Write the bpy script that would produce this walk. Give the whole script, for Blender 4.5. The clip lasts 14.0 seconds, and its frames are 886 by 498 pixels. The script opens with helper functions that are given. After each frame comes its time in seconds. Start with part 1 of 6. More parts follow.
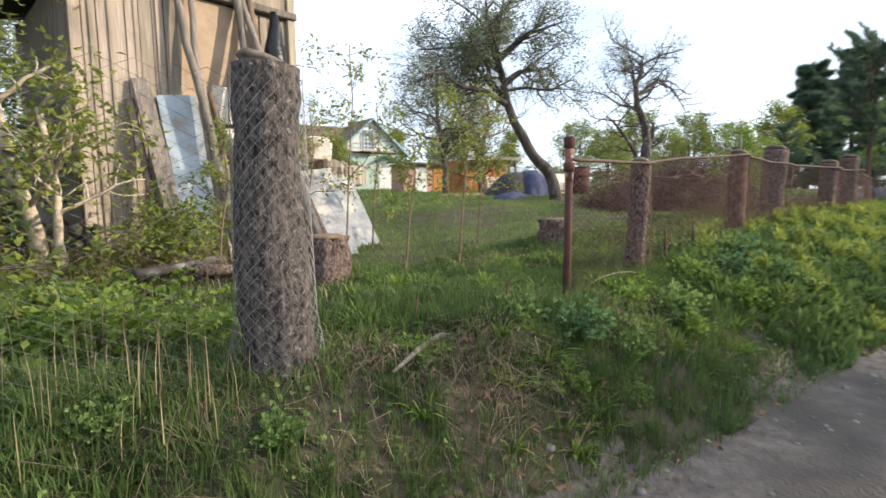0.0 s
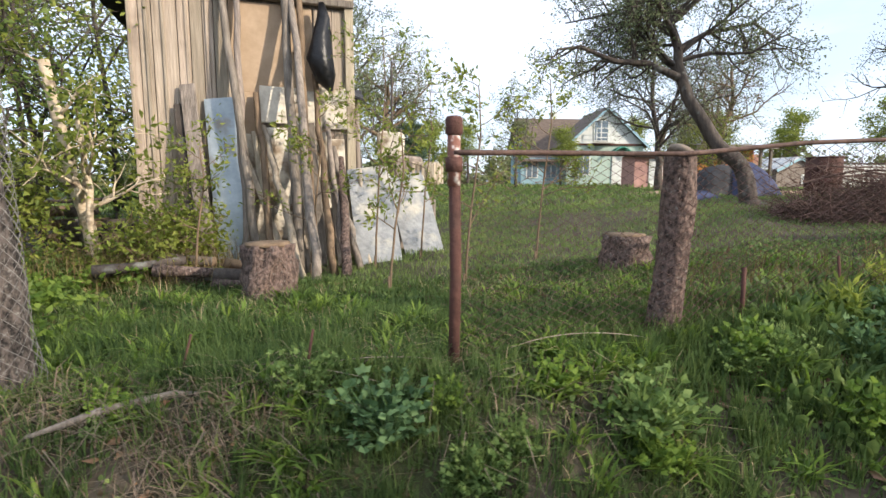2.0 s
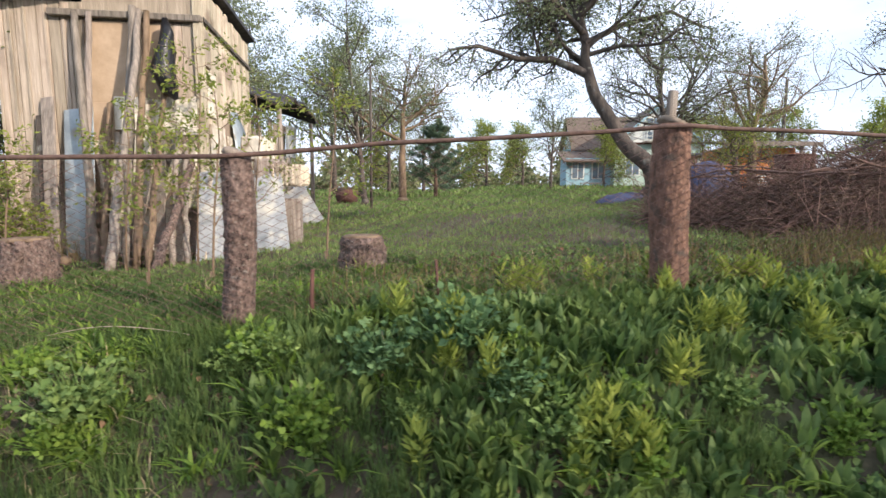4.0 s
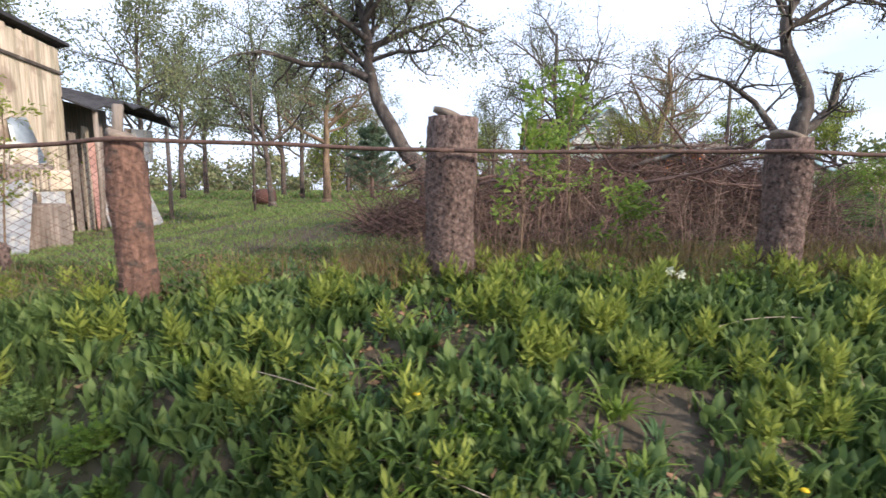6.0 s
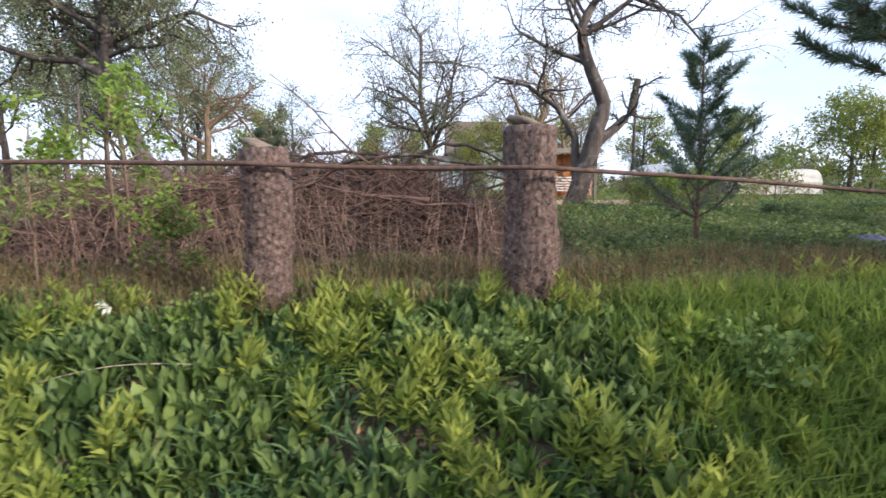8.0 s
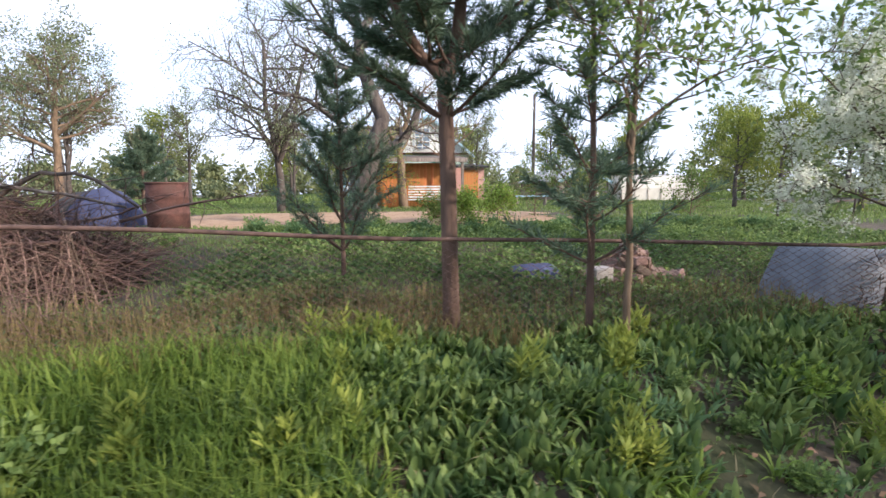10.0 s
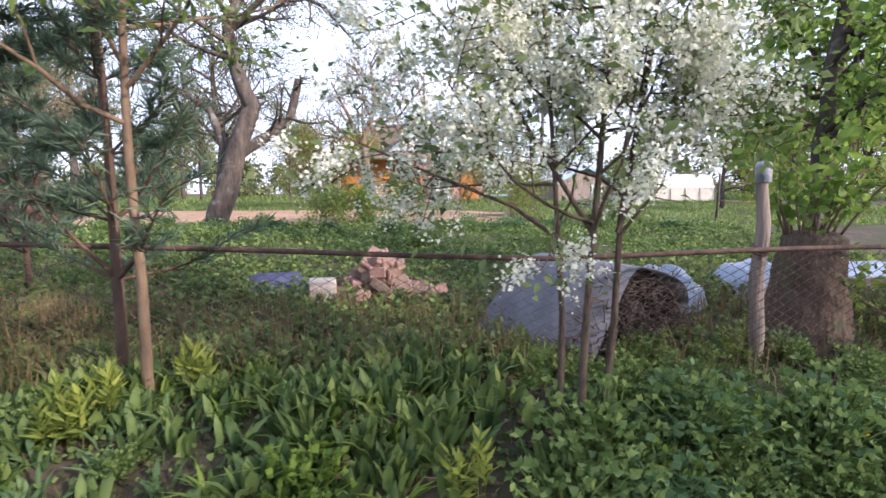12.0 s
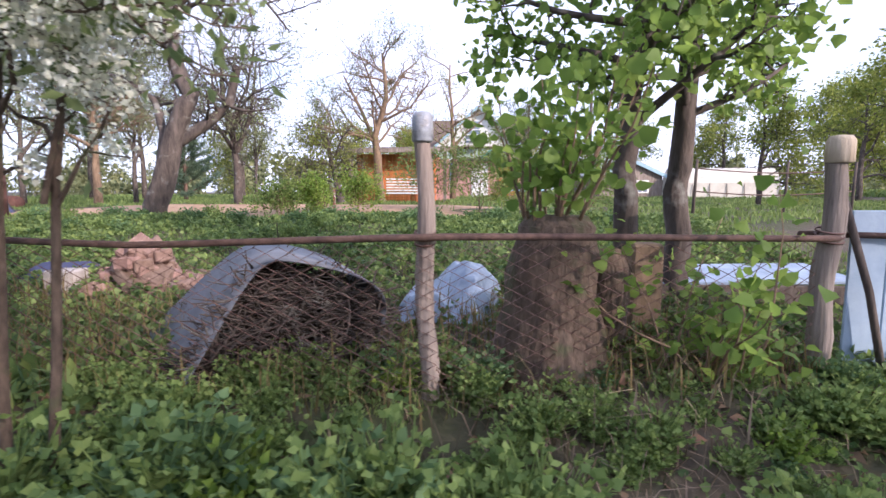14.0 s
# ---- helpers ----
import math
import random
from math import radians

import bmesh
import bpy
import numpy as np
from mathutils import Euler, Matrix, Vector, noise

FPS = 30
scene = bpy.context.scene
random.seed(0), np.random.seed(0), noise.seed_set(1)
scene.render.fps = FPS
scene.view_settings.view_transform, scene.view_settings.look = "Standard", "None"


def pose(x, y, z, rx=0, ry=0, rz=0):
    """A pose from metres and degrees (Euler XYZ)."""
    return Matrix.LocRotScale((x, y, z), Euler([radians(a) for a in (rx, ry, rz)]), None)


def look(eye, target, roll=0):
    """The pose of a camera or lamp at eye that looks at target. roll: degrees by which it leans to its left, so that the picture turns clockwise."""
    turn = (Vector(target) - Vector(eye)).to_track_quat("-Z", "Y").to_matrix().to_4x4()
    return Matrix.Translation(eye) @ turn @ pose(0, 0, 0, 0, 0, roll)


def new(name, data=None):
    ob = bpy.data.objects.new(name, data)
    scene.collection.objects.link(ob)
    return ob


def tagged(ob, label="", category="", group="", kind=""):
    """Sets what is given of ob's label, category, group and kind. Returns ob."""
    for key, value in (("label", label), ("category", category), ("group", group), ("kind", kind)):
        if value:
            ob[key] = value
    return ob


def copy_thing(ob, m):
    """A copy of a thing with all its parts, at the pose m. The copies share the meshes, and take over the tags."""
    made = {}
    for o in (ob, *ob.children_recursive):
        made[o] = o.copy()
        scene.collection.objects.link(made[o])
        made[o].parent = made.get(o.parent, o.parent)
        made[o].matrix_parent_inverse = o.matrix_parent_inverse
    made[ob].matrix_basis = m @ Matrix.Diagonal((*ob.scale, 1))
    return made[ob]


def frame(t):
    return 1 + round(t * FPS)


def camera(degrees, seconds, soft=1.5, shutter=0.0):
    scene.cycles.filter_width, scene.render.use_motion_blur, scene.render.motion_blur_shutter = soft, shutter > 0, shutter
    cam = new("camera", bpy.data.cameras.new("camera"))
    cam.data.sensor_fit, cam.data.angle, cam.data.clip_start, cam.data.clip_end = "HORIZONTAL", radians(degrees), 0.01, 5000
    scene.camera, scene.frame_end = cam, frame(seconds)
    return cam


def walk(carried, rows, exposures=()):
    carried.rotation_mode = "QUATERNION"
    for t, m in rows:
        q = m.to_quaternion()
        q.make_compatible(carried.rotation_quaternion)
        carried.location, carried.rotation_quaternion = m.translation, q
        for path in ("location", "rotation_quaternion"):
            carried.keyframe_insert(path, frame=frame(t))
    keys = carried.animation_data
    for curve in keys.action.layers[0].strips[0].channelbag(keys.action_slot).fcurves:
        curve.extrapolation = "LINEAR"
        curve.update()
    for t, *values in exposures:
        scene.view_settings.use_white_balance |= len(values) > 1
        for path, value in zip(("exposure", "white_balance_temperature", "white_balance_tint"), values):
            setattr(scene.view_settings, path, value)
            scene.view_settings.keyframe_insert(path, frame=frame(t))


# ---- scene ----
cam = camera(82.7, 14.0, soft=1.5, shutter=0.18)
PATH = [
    (0.0, -5.492, -0.356, 1.249, -34.36, -6.32, 0.57),
    (0.5, -4.893, -0.351, 1.325, -19.85, -7.06, 0.00),
    (1.0, -4.319, -0.287, 1.303, -13.29, -7.15, 0.03),
    (1.5, -3.731, -0.266, 1.320, -10.83, -6.98, -0.00),
    (2.0, -3.174, -0.205, 1.312, -5.65, -6.91, -0.02),
    (2.2, -2.918, -0.210, 1.327, -3.57, -6.94, -0.17),
    (4.4, 0.013, -0.325, 1.313, 3.64, -6.75, 0.03),
    (5.0, 0.885, -0.271, 1.354, 3.64, -6.78, -0.03),
    (5.5, 1.671, -0.198, 1.350, 3.75, -6.75, -0.06),
    (6.0, 2.425, -0.180, 1.378, 3.32, -6.75, -0.03),
    (6.5, 3.115, -0.070, 1.391, 1.70, -6.75, -0.00),
    (7.0, 3.811, 0.080, 1.389, 1.33, -6.72, 0.00),
    (7.5, 4.456, 0.195, 1.403, 0.09, -6.60, 0.09),
    (8.0, 5.092, 0.310, 1.455, -1.30, -6.52, -0.03),
    (8.5, 5.647, 0.358, 1.646, -7.31, -6.40, 0.03),
    (8.7, 5.891, 0.342, 1.720, -8.58, -5.94, -0.03),
    (10.8, 9.068, 0.831, 1.685, -5.07, -6.51, 0.19),
    (11.2, 9.586, 1.015, 1.676, -4.01, -6.30, -0.02),
    (11.5, 9.909, 1.035, 1.664, -3.26, -6.31, -0.00),
    (12.0, 10.395, 1.185, 1.644, -1.82, -6.31, 0.00),
    (12.5, 10.865, 1.340, 1.617, -0.20, -6.34, 0.00),
    (13.0, 11.313, 1.509, 1.585, 1.82, -6.31, -0.00),
    (13.5, 11.792, 1.667, 1.565, 4.12, -6.37, 0.00),
    (14.0, 12.266, 1.862, 1.529, 6.62, -6.46, -0.03),
]
walk(cam, [(t, pose(x, y, z, 90 + pitch, roll, yaw)) for t, x, y, z, yaw, pitch, roll in PATH],
     exposures=((0.0, 0.98, 6120, 9), (0.5, 1.10, 6120, 9), (1.0, 1.08, 6100, 9), (2.0, 0.90, 6070, 9), (4.5, 0.98, 5930, 12), (6.5, 0.94, 5820, 14), (8.0, 0.95, 5780, 14), (11.0, 1.20, 5820, 18), (12.5, 1.27, 5720, 24), (14.0, 1.15, 5700, 25)))

# ---- light ----
SUN_EL, SUN_AZ = radians(24), radians(124)          # azimuth clockwise from +Y
SUN_DIR = Vector((math.sin(SUN_AZ) * math.cos(SUN_EL), math.cos(SUN_AZ) * math.cos(SUN_EL), math.sin(SUN_EL)))
world = bpy.data.worlds.new("sky")
scene.world = world
world.use_nodes = True
wn = world.node_tree
sky = wn.nodes.new("ShaderNodeTexSky")
sky.sky_type, sky.sun_disc = "NISHITA", False
sky.sun_elevation, sky.sun_rotation = SUN_EL, SUN_AZ
sky.air_density, sky.dust_density, sky.ozone_density = 1.0, 2.5, 1.0
# thin bright haze and streaky cloud over the clear sky
wco = wn.nodes.new("ShaderNodeTexCoord")
wmap = wn.nodes.new("ShaderNodeMapping")
wmap.inputs["Scale"].default_value = (1.5, 1.5, 5.0)
cloud = wn.nodes.new("ShaderNodeTexNoise")
cloud.inputs["Scale"].default_value, cloud.inputs["Detail"].default_value = 1.6, 6
share = wn.nodes.new("ShaderNodeMapRange")
share.inputs[1].default_value, share.inputs[2].default_value, share.inputs[3].default_value, share.inputs[4].default_value = 0.35, 0.62, 0.45, 0.92
veil = wn.nodes.new("ShaderNodeMix")
veil.data_type = "RGBA"
veil.inputs[7].default_value = (6.3, 6.75, 7.6, 1)
wn.links.new(wco.outputs["Generated"], wmap.inputs[0])
wn.links.new(wmap.outputs[0], cloud.inputs[0])
wn.links.new(cloud.outputs[0], share.inputs[0])
wn.links.new(share.outputs[0], veil.inputs[0])
wn.links.new(sky.outputs[0], veil.inputs[6])
wn.links.new(veil.outputs[2], wn.nodes["Background"].inputs[0])
wn.nodes["Background"].inputs[1].default_value = 0.12
sun_data = bpy.data.lights.new("sun", "SUN")
sun_data.energy, sun_data.angle, sun_data.color = 3.3, radians(0.8), (1.0, 0.83, 0.64)
sun = new("sun", sun_data)
sun.matrix_world = look(SUN_DIR * 60, (0, 0, 0))

rng = np.random.default_rng(7)


# ---- materials ----
def material(name, dark, light, scale=4.0, rough=0.85, bump=0.3, bump_scale=None, metal=0.0, detail=8.0, stretch=(1, 1, 1),
             island=0.0, thin=0.0, stain=None, stain_at=0.6, stain_scale=1.2, per_object=0.0, spec=0.3, band=0.18):
    """Two-scale procedural surface: a grain between two colours, broad patches of a stain, a bump; leaves let light through."""
    m = bpy.data.materials.new(name)
    m.use_nodes = True
    nt = m.node_tree
    N, L = nt.nodes, nt.links
    bsdf, out = N["Principled BSDF"], N["Material Output"]
    co = N.new("ShaderNodeTexCoord")
    mp = N.new("ShaderNodeMapping")
    mp.inputs["Scale"].default_value = stretch
    L.new(co.outputs["Object"], mp.inputs[0])
    nz = N.new("ShaderNodeTexNoise")
    nz.inputs["Scale"].default_value, nz.inputs["Detail"].default_value = scale, detail
    nz.inputs["Roughness"].default_value = 0.65
    L.new(mp.outputs[0], nz.inputs[0])
    rp = N.new("ShaderNodeValToRGB")
    rp.color_ramp.elements[0].position, rp.color_ramp.elements[1].position = 0.5 - band, 0.5 + band
    rp.color_ramp.elements[0].color, rp.color_ramp.elements[1].color = (*dark, 1), (*light, 1)
    L.new(nz.outputs[0], rp.inputs[0])
    col = rp.outputs[0]
    if stain:
        n2 = N.new("ShaderNodeTexNoise")
        n2.inputs["Scale"].default_value, n2.inputs["Detail"].default_value = stain_scale, 5
        L.new(co.outputs["Object"], n2.inputs[0])
        r2 = N.new("ShaderNodeValToRGB")
        r2.color_ramp.elements[0].position, r2.color_ramp.elements[1].position = stain_at - 0.06, stain_at + 0.06
        L.new(n2.outputs[0], r2.inputs[0])
        mx = N.new("ShaderNodeMix")
        mx.data_type = "RGBA"
        L.new(r2.outputs[0], mx.inputs[0])
        L.new(col, mx.inputs[6])
        mx.inputs[7].default_value = (*stain, 1)
        col = mx.outputs[2]
    if island or per_object:
        hs = N.new("ShaderNodeHueSaturation")
        src = N.new("ShaderNodeNewGeometry").outputs["Random Per Island"] if island else N.new("ShaderNodeObjectInfo").outputs["Random"]
        k = island or per_object
        mr = N.new("ShaderNodeMapRange")
        mr.inputs[3].default_value, mr.inputs[4].default_value = 1 - k, 1 + k
        L.new(src, mr.inputs[0])
        L.new(mr.outputs[0], hs.inputs["Value"])
        m2 = N.new("ShaderNodeMapRange")
        m2.inputs[3].default_value, m2.inputs[4].default_value = 0.5 + 0.04 * k, 0.5 - 0.05 * k
        L.new(src, m2.inputs[0])
        L.new(m2.outputs[0], hs.inputs["Hue"])
        L.new(col, hs.inputs["Color"])
        col = hs.outputs[0]
    L.new(col, bsdf.inputs["Base Color"])
    bsdf.inputs["Roughness"].default_value, bsdf.inputs["Metallic"].default_value = rough, metal
    bsdf.inputs["Specular IOR Level"].default_value = spec
    if bump:
        nb = N.new("ShaderNodeTexNoise")
        nb.inputs["Scale"].default_value, nb.inputs["Detail"].default_value = bump_scale or scale * 3, 6
        L.new(mp.outputs[0], nb.inputs[0])
        bp = N.new("ShaderNodeBump")
        bp.inputs["Strength"].default_value, bp.inputs["Distance"].default_value = bump, 0.02
        L.new(nb.outputs[0], bp.inputs["Height"])
        L.new(bp.outputs[0], bsdf.inputs["Normal"])
    if thin:
        tr = N.new("ShaderNodeBsdfTranslucent")
        L.new(col, tr.inputs[0])
        ms = N.new("ShaderNodeMixShader")
        ms.inputs[0].default_value = thin
        L.new(bsdf.outputs[0], ms.inputs[1])
        L.new(tr.outputs[0], ms.inputs[2])
        L.new(ms.outputs[0], out.inputs[0])
    return m


M = {}
M["soil"] = material("soil", (0.04, 0.032, 0.022), (0.10, 0.08, 0.056), 7, 0.95, 0.8, stain=(0.05, 0.055, 0.022), stain_at=0.52, stain_scale=0.9)
M["road"] = material("road_dirt", (0.085, 0.07, 0.058), (0.19, 0.16, 0.135), 9, 0.95, 0.9, 40, stain=(0.075, 0.066, 0.056), stain_at=0.56, stain_scale=0.8)
M["stone"] = material("stone", (0.10, 0.095, 0.09), (0.24, 0.22, 0.20), 12, 0.9, 0.4, island=0.3)
M["bark"] = material("bark", (0.035, 0.024, 0.021), (0.20, 0.142, 0.118), 44, 0.95, 1.0, 40, stretch=(1, 1, 0.65), stain=(0.23, 0.205, 0.18), stain_at=0.66, stain_scale=55, band=0.13)
M["bark_linden"] = material("bark_linden", (0.05, 0.036, 0.026), (0.135, 0.10, 0.072), 45, 0.95, 0.9, 40, stretch=(1, 1, 0.35), stain=(0.075, 0.075, 0.04), stain_at=0.62, stain_scale=9)
M["bark_pine"] = material("bark_pine", (0.065, 0.042, 0.032), (0.17, 0.11, 0.08), 10, 0.95, 1.0, 22, stretch=(1, 1, 0.3))
M["bark_dark"] = material("bark_dark", (0.035, 0.029, 0.026), (0.12, 0.098, 0.082), 12, 0.95, 0.8, 22, stretch=(1, 1, 0.3), stain=(0.18, 0.18, 0.16), stain_at=0.64, stain_scale=7)
M["bark_brown"] = material("bark_brown", (0.10, 0.07, 0.045), (0.24, 0.17, 0.11), 14, 0.9, 0.5, 30, stretch=(1, 1, 0.3))
M["birch"] = material("birch_bark", (0.35, 0.27, 0.18), (0.62, 0.53, 0.40), 8, 0.8, 0.4, 20, stretch=(1, 1, 2.5), stain=(0.10, 0.07, 0.05), stain_at=0.62, stain_scale=7)
M["bark_grey"] = material("bark_grey", (0.016, 0.014, 0.013), (0.13, 0.108, 0.095), 40, 0.95, 1.0, 34, stretch=(1, 1, 0.55), stain=(0.19, 0.18, 0.165), stain_at=0.64, stain_scale=50, band=0.12)
M["bark_red"] = material("bark_red", (0.06, 0.036, 0.027), (0.25, 0.145, 0.105), 34, 0.95, 0.9, 34, stretch=(1, 1, 0.4), stain=(0.075, 0.06, 0.05), stain_at=0.6, stain_scale=12)
M["cut"] = material("cut_wood", (0.13, 0.10, 0.075), (0.26, 0.21, 0.16), 16, 0.9, 0.5, 40)
M["plank"] = material("weathered_plank", (0.25, 0.205, 0.155), (0.46, 0.385, 0.305), 7, 0.9, 0.5, 20, stretch=(3, 3, 0.25), per_object=0.24, stain=(0.22, 0.18, 0.14), stain_at=0.62, stain_scale=2.0)
M["plank_pale"] = material("pale_plank", (0.33, 0.275, 0.195), (0.60, 0.52, 0.40), 7, 0.9, 0.5, 20, stretch=(3, 3, 0.25), per_object=0.25, stain=(0.24, 0.19, 0.14), stain_at=0.62, stain_scale=2.2)
M["grey_wood"] = material("grey_wood", (0.125, 0.105, 0.088), (0.32, 0.272, 0.228), 8, 0.9, 0.6, 22, stretch=(3, 3, 0.25), per_object=0.2)
M["hardboard"] = material("hardboard", (0.33, 0.24, 0.155), (0.45, 0.335, 0.23), 5, 0.8, 0.15, 25, stain=(0.20, 0.15, 0.10), stain_at=0.64)
M["plaster"] = material("peeling_whitewash", (0.46, 0.41, 0.33), (0.76, 0.70, 0.59), 6, 0.95, 0.7, 18, stain=(0.27, 0.21, 0.15), stain_at=0.56, stain_scale=5)
M["slate"] = material("fibre_cement", (0.25, 0.265, 0.275), (0.45, 0.46, 0.465), 6, 0.85, 0.4, 25, stain=(0.58, 0.55, 0.48), stain_at=0.55, stain_scale=4, per_object=0.15)
M["tin"] = material("old_zinc_sheet", (0.25, 0.29, 0.31), (0.42, 0.46, 0.48), 5, 0.5, 0.2, 12, metal=0.5, stain=(0.22, 0.18, 0.13), stain_at=0.64, stain_scale=3)
M["felt"] = material("roofing_felt", (0.02, 0.02, 0.022), (0.06, 0.058, 0.06), 8, 0.85, 0.5)
M["rust"] = material("rust", (0.052, 0.026, 0.021), (0.14, 0.066, 0.052), 9, 0.85, 0.4, 40, metal=0.15, stain=(0.09, 0.05, 0.04), stain_at=0.6, stain_scale=5)
M["rust_rail"] = material("rusty_rail", (0.055, 0.035, 0.03), (0.15, 0.095, 0.075), 20, 0.8, 0.3, 60, metal=0.2)
M["wire"] = material("rusty_wire", (0.10, 0.06, 0.05), (0.21, 0.13, 0.11), 10, 0.75, 0.0, metal=0.3)
M["zinc_wire"] = material("galvanised_wire", (0.13, 0.125, 0.12), (0.23, 0.22, 0.21), 10, 0.6, 0.0, metal=0.4)
M["white_paint"] = material("chipped_white_paint", (0.55, 0.52, 0.48), (0.78, 0.75, 0.70), 14, 0.7, 0.3, stain=(0.20, 0.09, 0.065), stain_at=0.42, stain_scale=22)
M["grass"] = material("grass", (0.055, 0.10, 0.028), (0.14, 0.205, 0.058), 2.5, 0.75, 0, island=0.35, thin=0.42)
M["tall_grass"] = material("tall_grass", (0.11, 0.19, 0.03), (0.23, 0.31, 0.06), 3.5, 0.7, 0, island=0.3, thin=0.5)
M["lawn"] = material("lawn_grass", (0.11, 0.175, 0.048), (0.215, 0.285, 0.085), 0.8, 0.75, 0, island=0.3, thin=0.4)
M["dry"] = material("dry_grass", (0.28, 0.22, 0.12), (0.46, 0.38, 0.23), 2, 0.9, 0, island=0.3, thin=0.25)
M["brown_dry"] = material("brown_dry_weeds", (0.12, 0.095, 0.04), (0.23, 0.185, 0.08), 2, 0.9, 0, island=0.35, thin=0.25)
M["straw"] = material("matted_straw", (0.10, 0.078, 0.05), (0.27, 0.215, 0.145), 2, 0.95, 0, island=0.45, thin=0.2)
M["shoot_leaf"] = material("goldenrod_leaves", (0.15, 0.205, 0.036), (0.33, 0.38, 0.075), 2.2, 0.65, 0, island=0.3, thin=0.48)
M["dead_leaf"] = material("dead_leaves", (0.12, 0.075, 0.045), (0.26, 0.17, 0.10), 3, 0.95, 0, island=0.4)
M["broad"] = material("broad_leaves", (0.055, 0.11, 0.035), (0.215, 0.295, 0.085), 3.5, 0.6, 0, island=0.4, thin=0.42)
M["weed_leaf"] = material("weed_leaves", (0.10, 0.175, 0.05), (0.26, 0.35, 0.105), 3, 0.65, 0, island=0.3, thin=0.45)
M["blue_leaf"] = material("blue_green_leaves", (0.07, 0.14, 0.055), (0.165, 0.26, 0.105), 2, 0.65, 0, island=0.3, thin=0.4)
M["lime_leaf"] = material("lime_green_leaves", (0.13, 0.225, 0.032), (0.23, 0.32, 0.06), 2, 0.6, 0, island=0.3, thin=0.45)
M["leaf_apple"] = material("apple_leaves", (0.12, 0.155, 0.075), (0.21, 0.245, 0.125), 2, 0.6, 0, island=0.4, thin=0.4)
M["leaf_spring"] = material("spring_leaves", (0.15, 0.20, 0.035), (0.26, 0.30, 0.06), 2, 0.6, 0, island=0.35, thin=0.5)
M["leaf_rowan"] = material("rowan_leaves", (0.10, 0.165, 0.04), (0.18, 0.25, 0.065), 2, 0.6, 0, island=0.35, thin=0.45)
M["leaf_cherry"] = material("bird_cherry_leaves", (0.13, 0.19, 0.07), (0.21, 0.27, 0.11), 2, 0.6, 0, island=0.3, thin=0.5)
M["leaf_linden"] = material("linden_leaves", (0.14, 0.245, 0.045), (0.25, 0.36, 0.08), 2, 0.55, 0, island=0.3, thin=0.6)
# leaves of the far trees: distance haze is put into the paler, greyer colour
M["leaf_far_hazed"] = material("hazed_far_leaves", (0.115, 0.145, 0.07), (0.21, 0.225, 0.10), 0.2, 0.7, 0, island=0.35, thin=0.35)
M["needle"] = material("pine_needles", (0.065, 0.12, 0.08), (0.15, 0.205, 0.125), 2, 0.6, 0, island=0.35, thin=0.35)
M["blossom"] = material("white_blossom", (0.58, 0.62, 0.48), (0.80, 0.81, 0.70), 2, 0.7, 0, island=0.08, thin=0.35)
M["twig"] = material("dead_twigs", (0.065, 0.042, 0.032), (0.17, 0.11, 0.085), 6, 0.9, 0, island=0.45)
M["cane"] = material("dead_canes", (0.12, 0.08, 0.06), (0.28, 0.20, 0.145), 6, 0.9, 0, island=0.4)
M["tarp_grey"] = material("grey_sheeting", (0.085, 0.095, 0.115), (0.165, 0.18, 0.205), 5, 0.55, 0.3, 7, stain=(0.14, 0.14, 0.14), stain_at=0.64, stain_scale=3)
M["tarp_blue"] = material("blue_plastic", (0.03, 0.034, 0.07), (0.075, 0.085, 0.15), 5, 0.75, 0.4, 9, spec=0.15)
M["film"] = material("pale_plastic_film", (0.15, 0.20, 0.275), (0.29, 0.36, 0.45), 4, 0.4, 0.6, 12)
M["bottle"] = material("frosted_bottle", (0.22, 0.24, 0.27), (0.36, 0.39, 0.42), 12, 0.3, 0.4, 30, stain=(0.16, 0.15, 0.14), stain_at=0.6, stain_scale=20)
M["blue_panel"] = material("pale_blue_sheet", (0.20, 0.28, 0.37), (0.30, 0.38, 0.46), 4, 0.45, 0.15, 20, stain=(0.27, 0.31, 0.35), stain_at=0.66)
M["brick"] = material("old_brick", (0.125, 0.08, 0.06), (0.255, 0.18, 0.145), 10, 0.95, 0.5, 30, per_object=0.35)
M["concrete"] = material("concrete", (0.27, 0.245, 0.22), (0.42, 0.385, 0.35), 9, 0.95, 0.4, 30)
M["orange_wood"] = material("orange_boards", (0.38, 0.13, 0.035), (0.56, 0.23, 0.075), 3, 0.75, 0.3, 14, stretch=(4, 4, 0.3), per_object=0.2)
M["white_wall"] = material("white_boards", (0.52, 0.54, 0.50), (0.70, 0.71, 0.67), 3, 0.8, 0.2, 12)
M["pale_green_wall"] = material("pale_green_boards", (0.31, 0.41, 0.35), (0.44, 0.53, 0.46), 3, 0.8, 0.2, 12)
M["teal_wall"] = material("teal_boards", (0.22, 0.36, 0.42), (0.33, 0.47, 0.53), 3, 0.8, 0.2, 12)
M["roof"] = material("slate_roof", (0.085, 0.062, 0.048), (0.16, 0.122, 0.095), 5, 0.85, 0.4)
M["roof_green"] = material("green_trim", (0.05, 0.19, 0.14), (0.09, 0.28, 0.20), 4, 0.6, 0.1)
M["pinkish"] = material("faded_pink_paint", (0.36, 0.20, 0.17), (0.50, 0.30, 0.25), 4, 0.8, 0.2)
M["glass"] = material("window_glass", (0.10, 0.14, 0.18), (0.18, 0.23, 0.28), 2, 0.08, 0, spec=0.8)
M["black"] = material("black_plastic_bag", (0.008, 0.008, 0.009), (0.02, 0.02, 0.022), 8, 0.35, 0.6, 12)
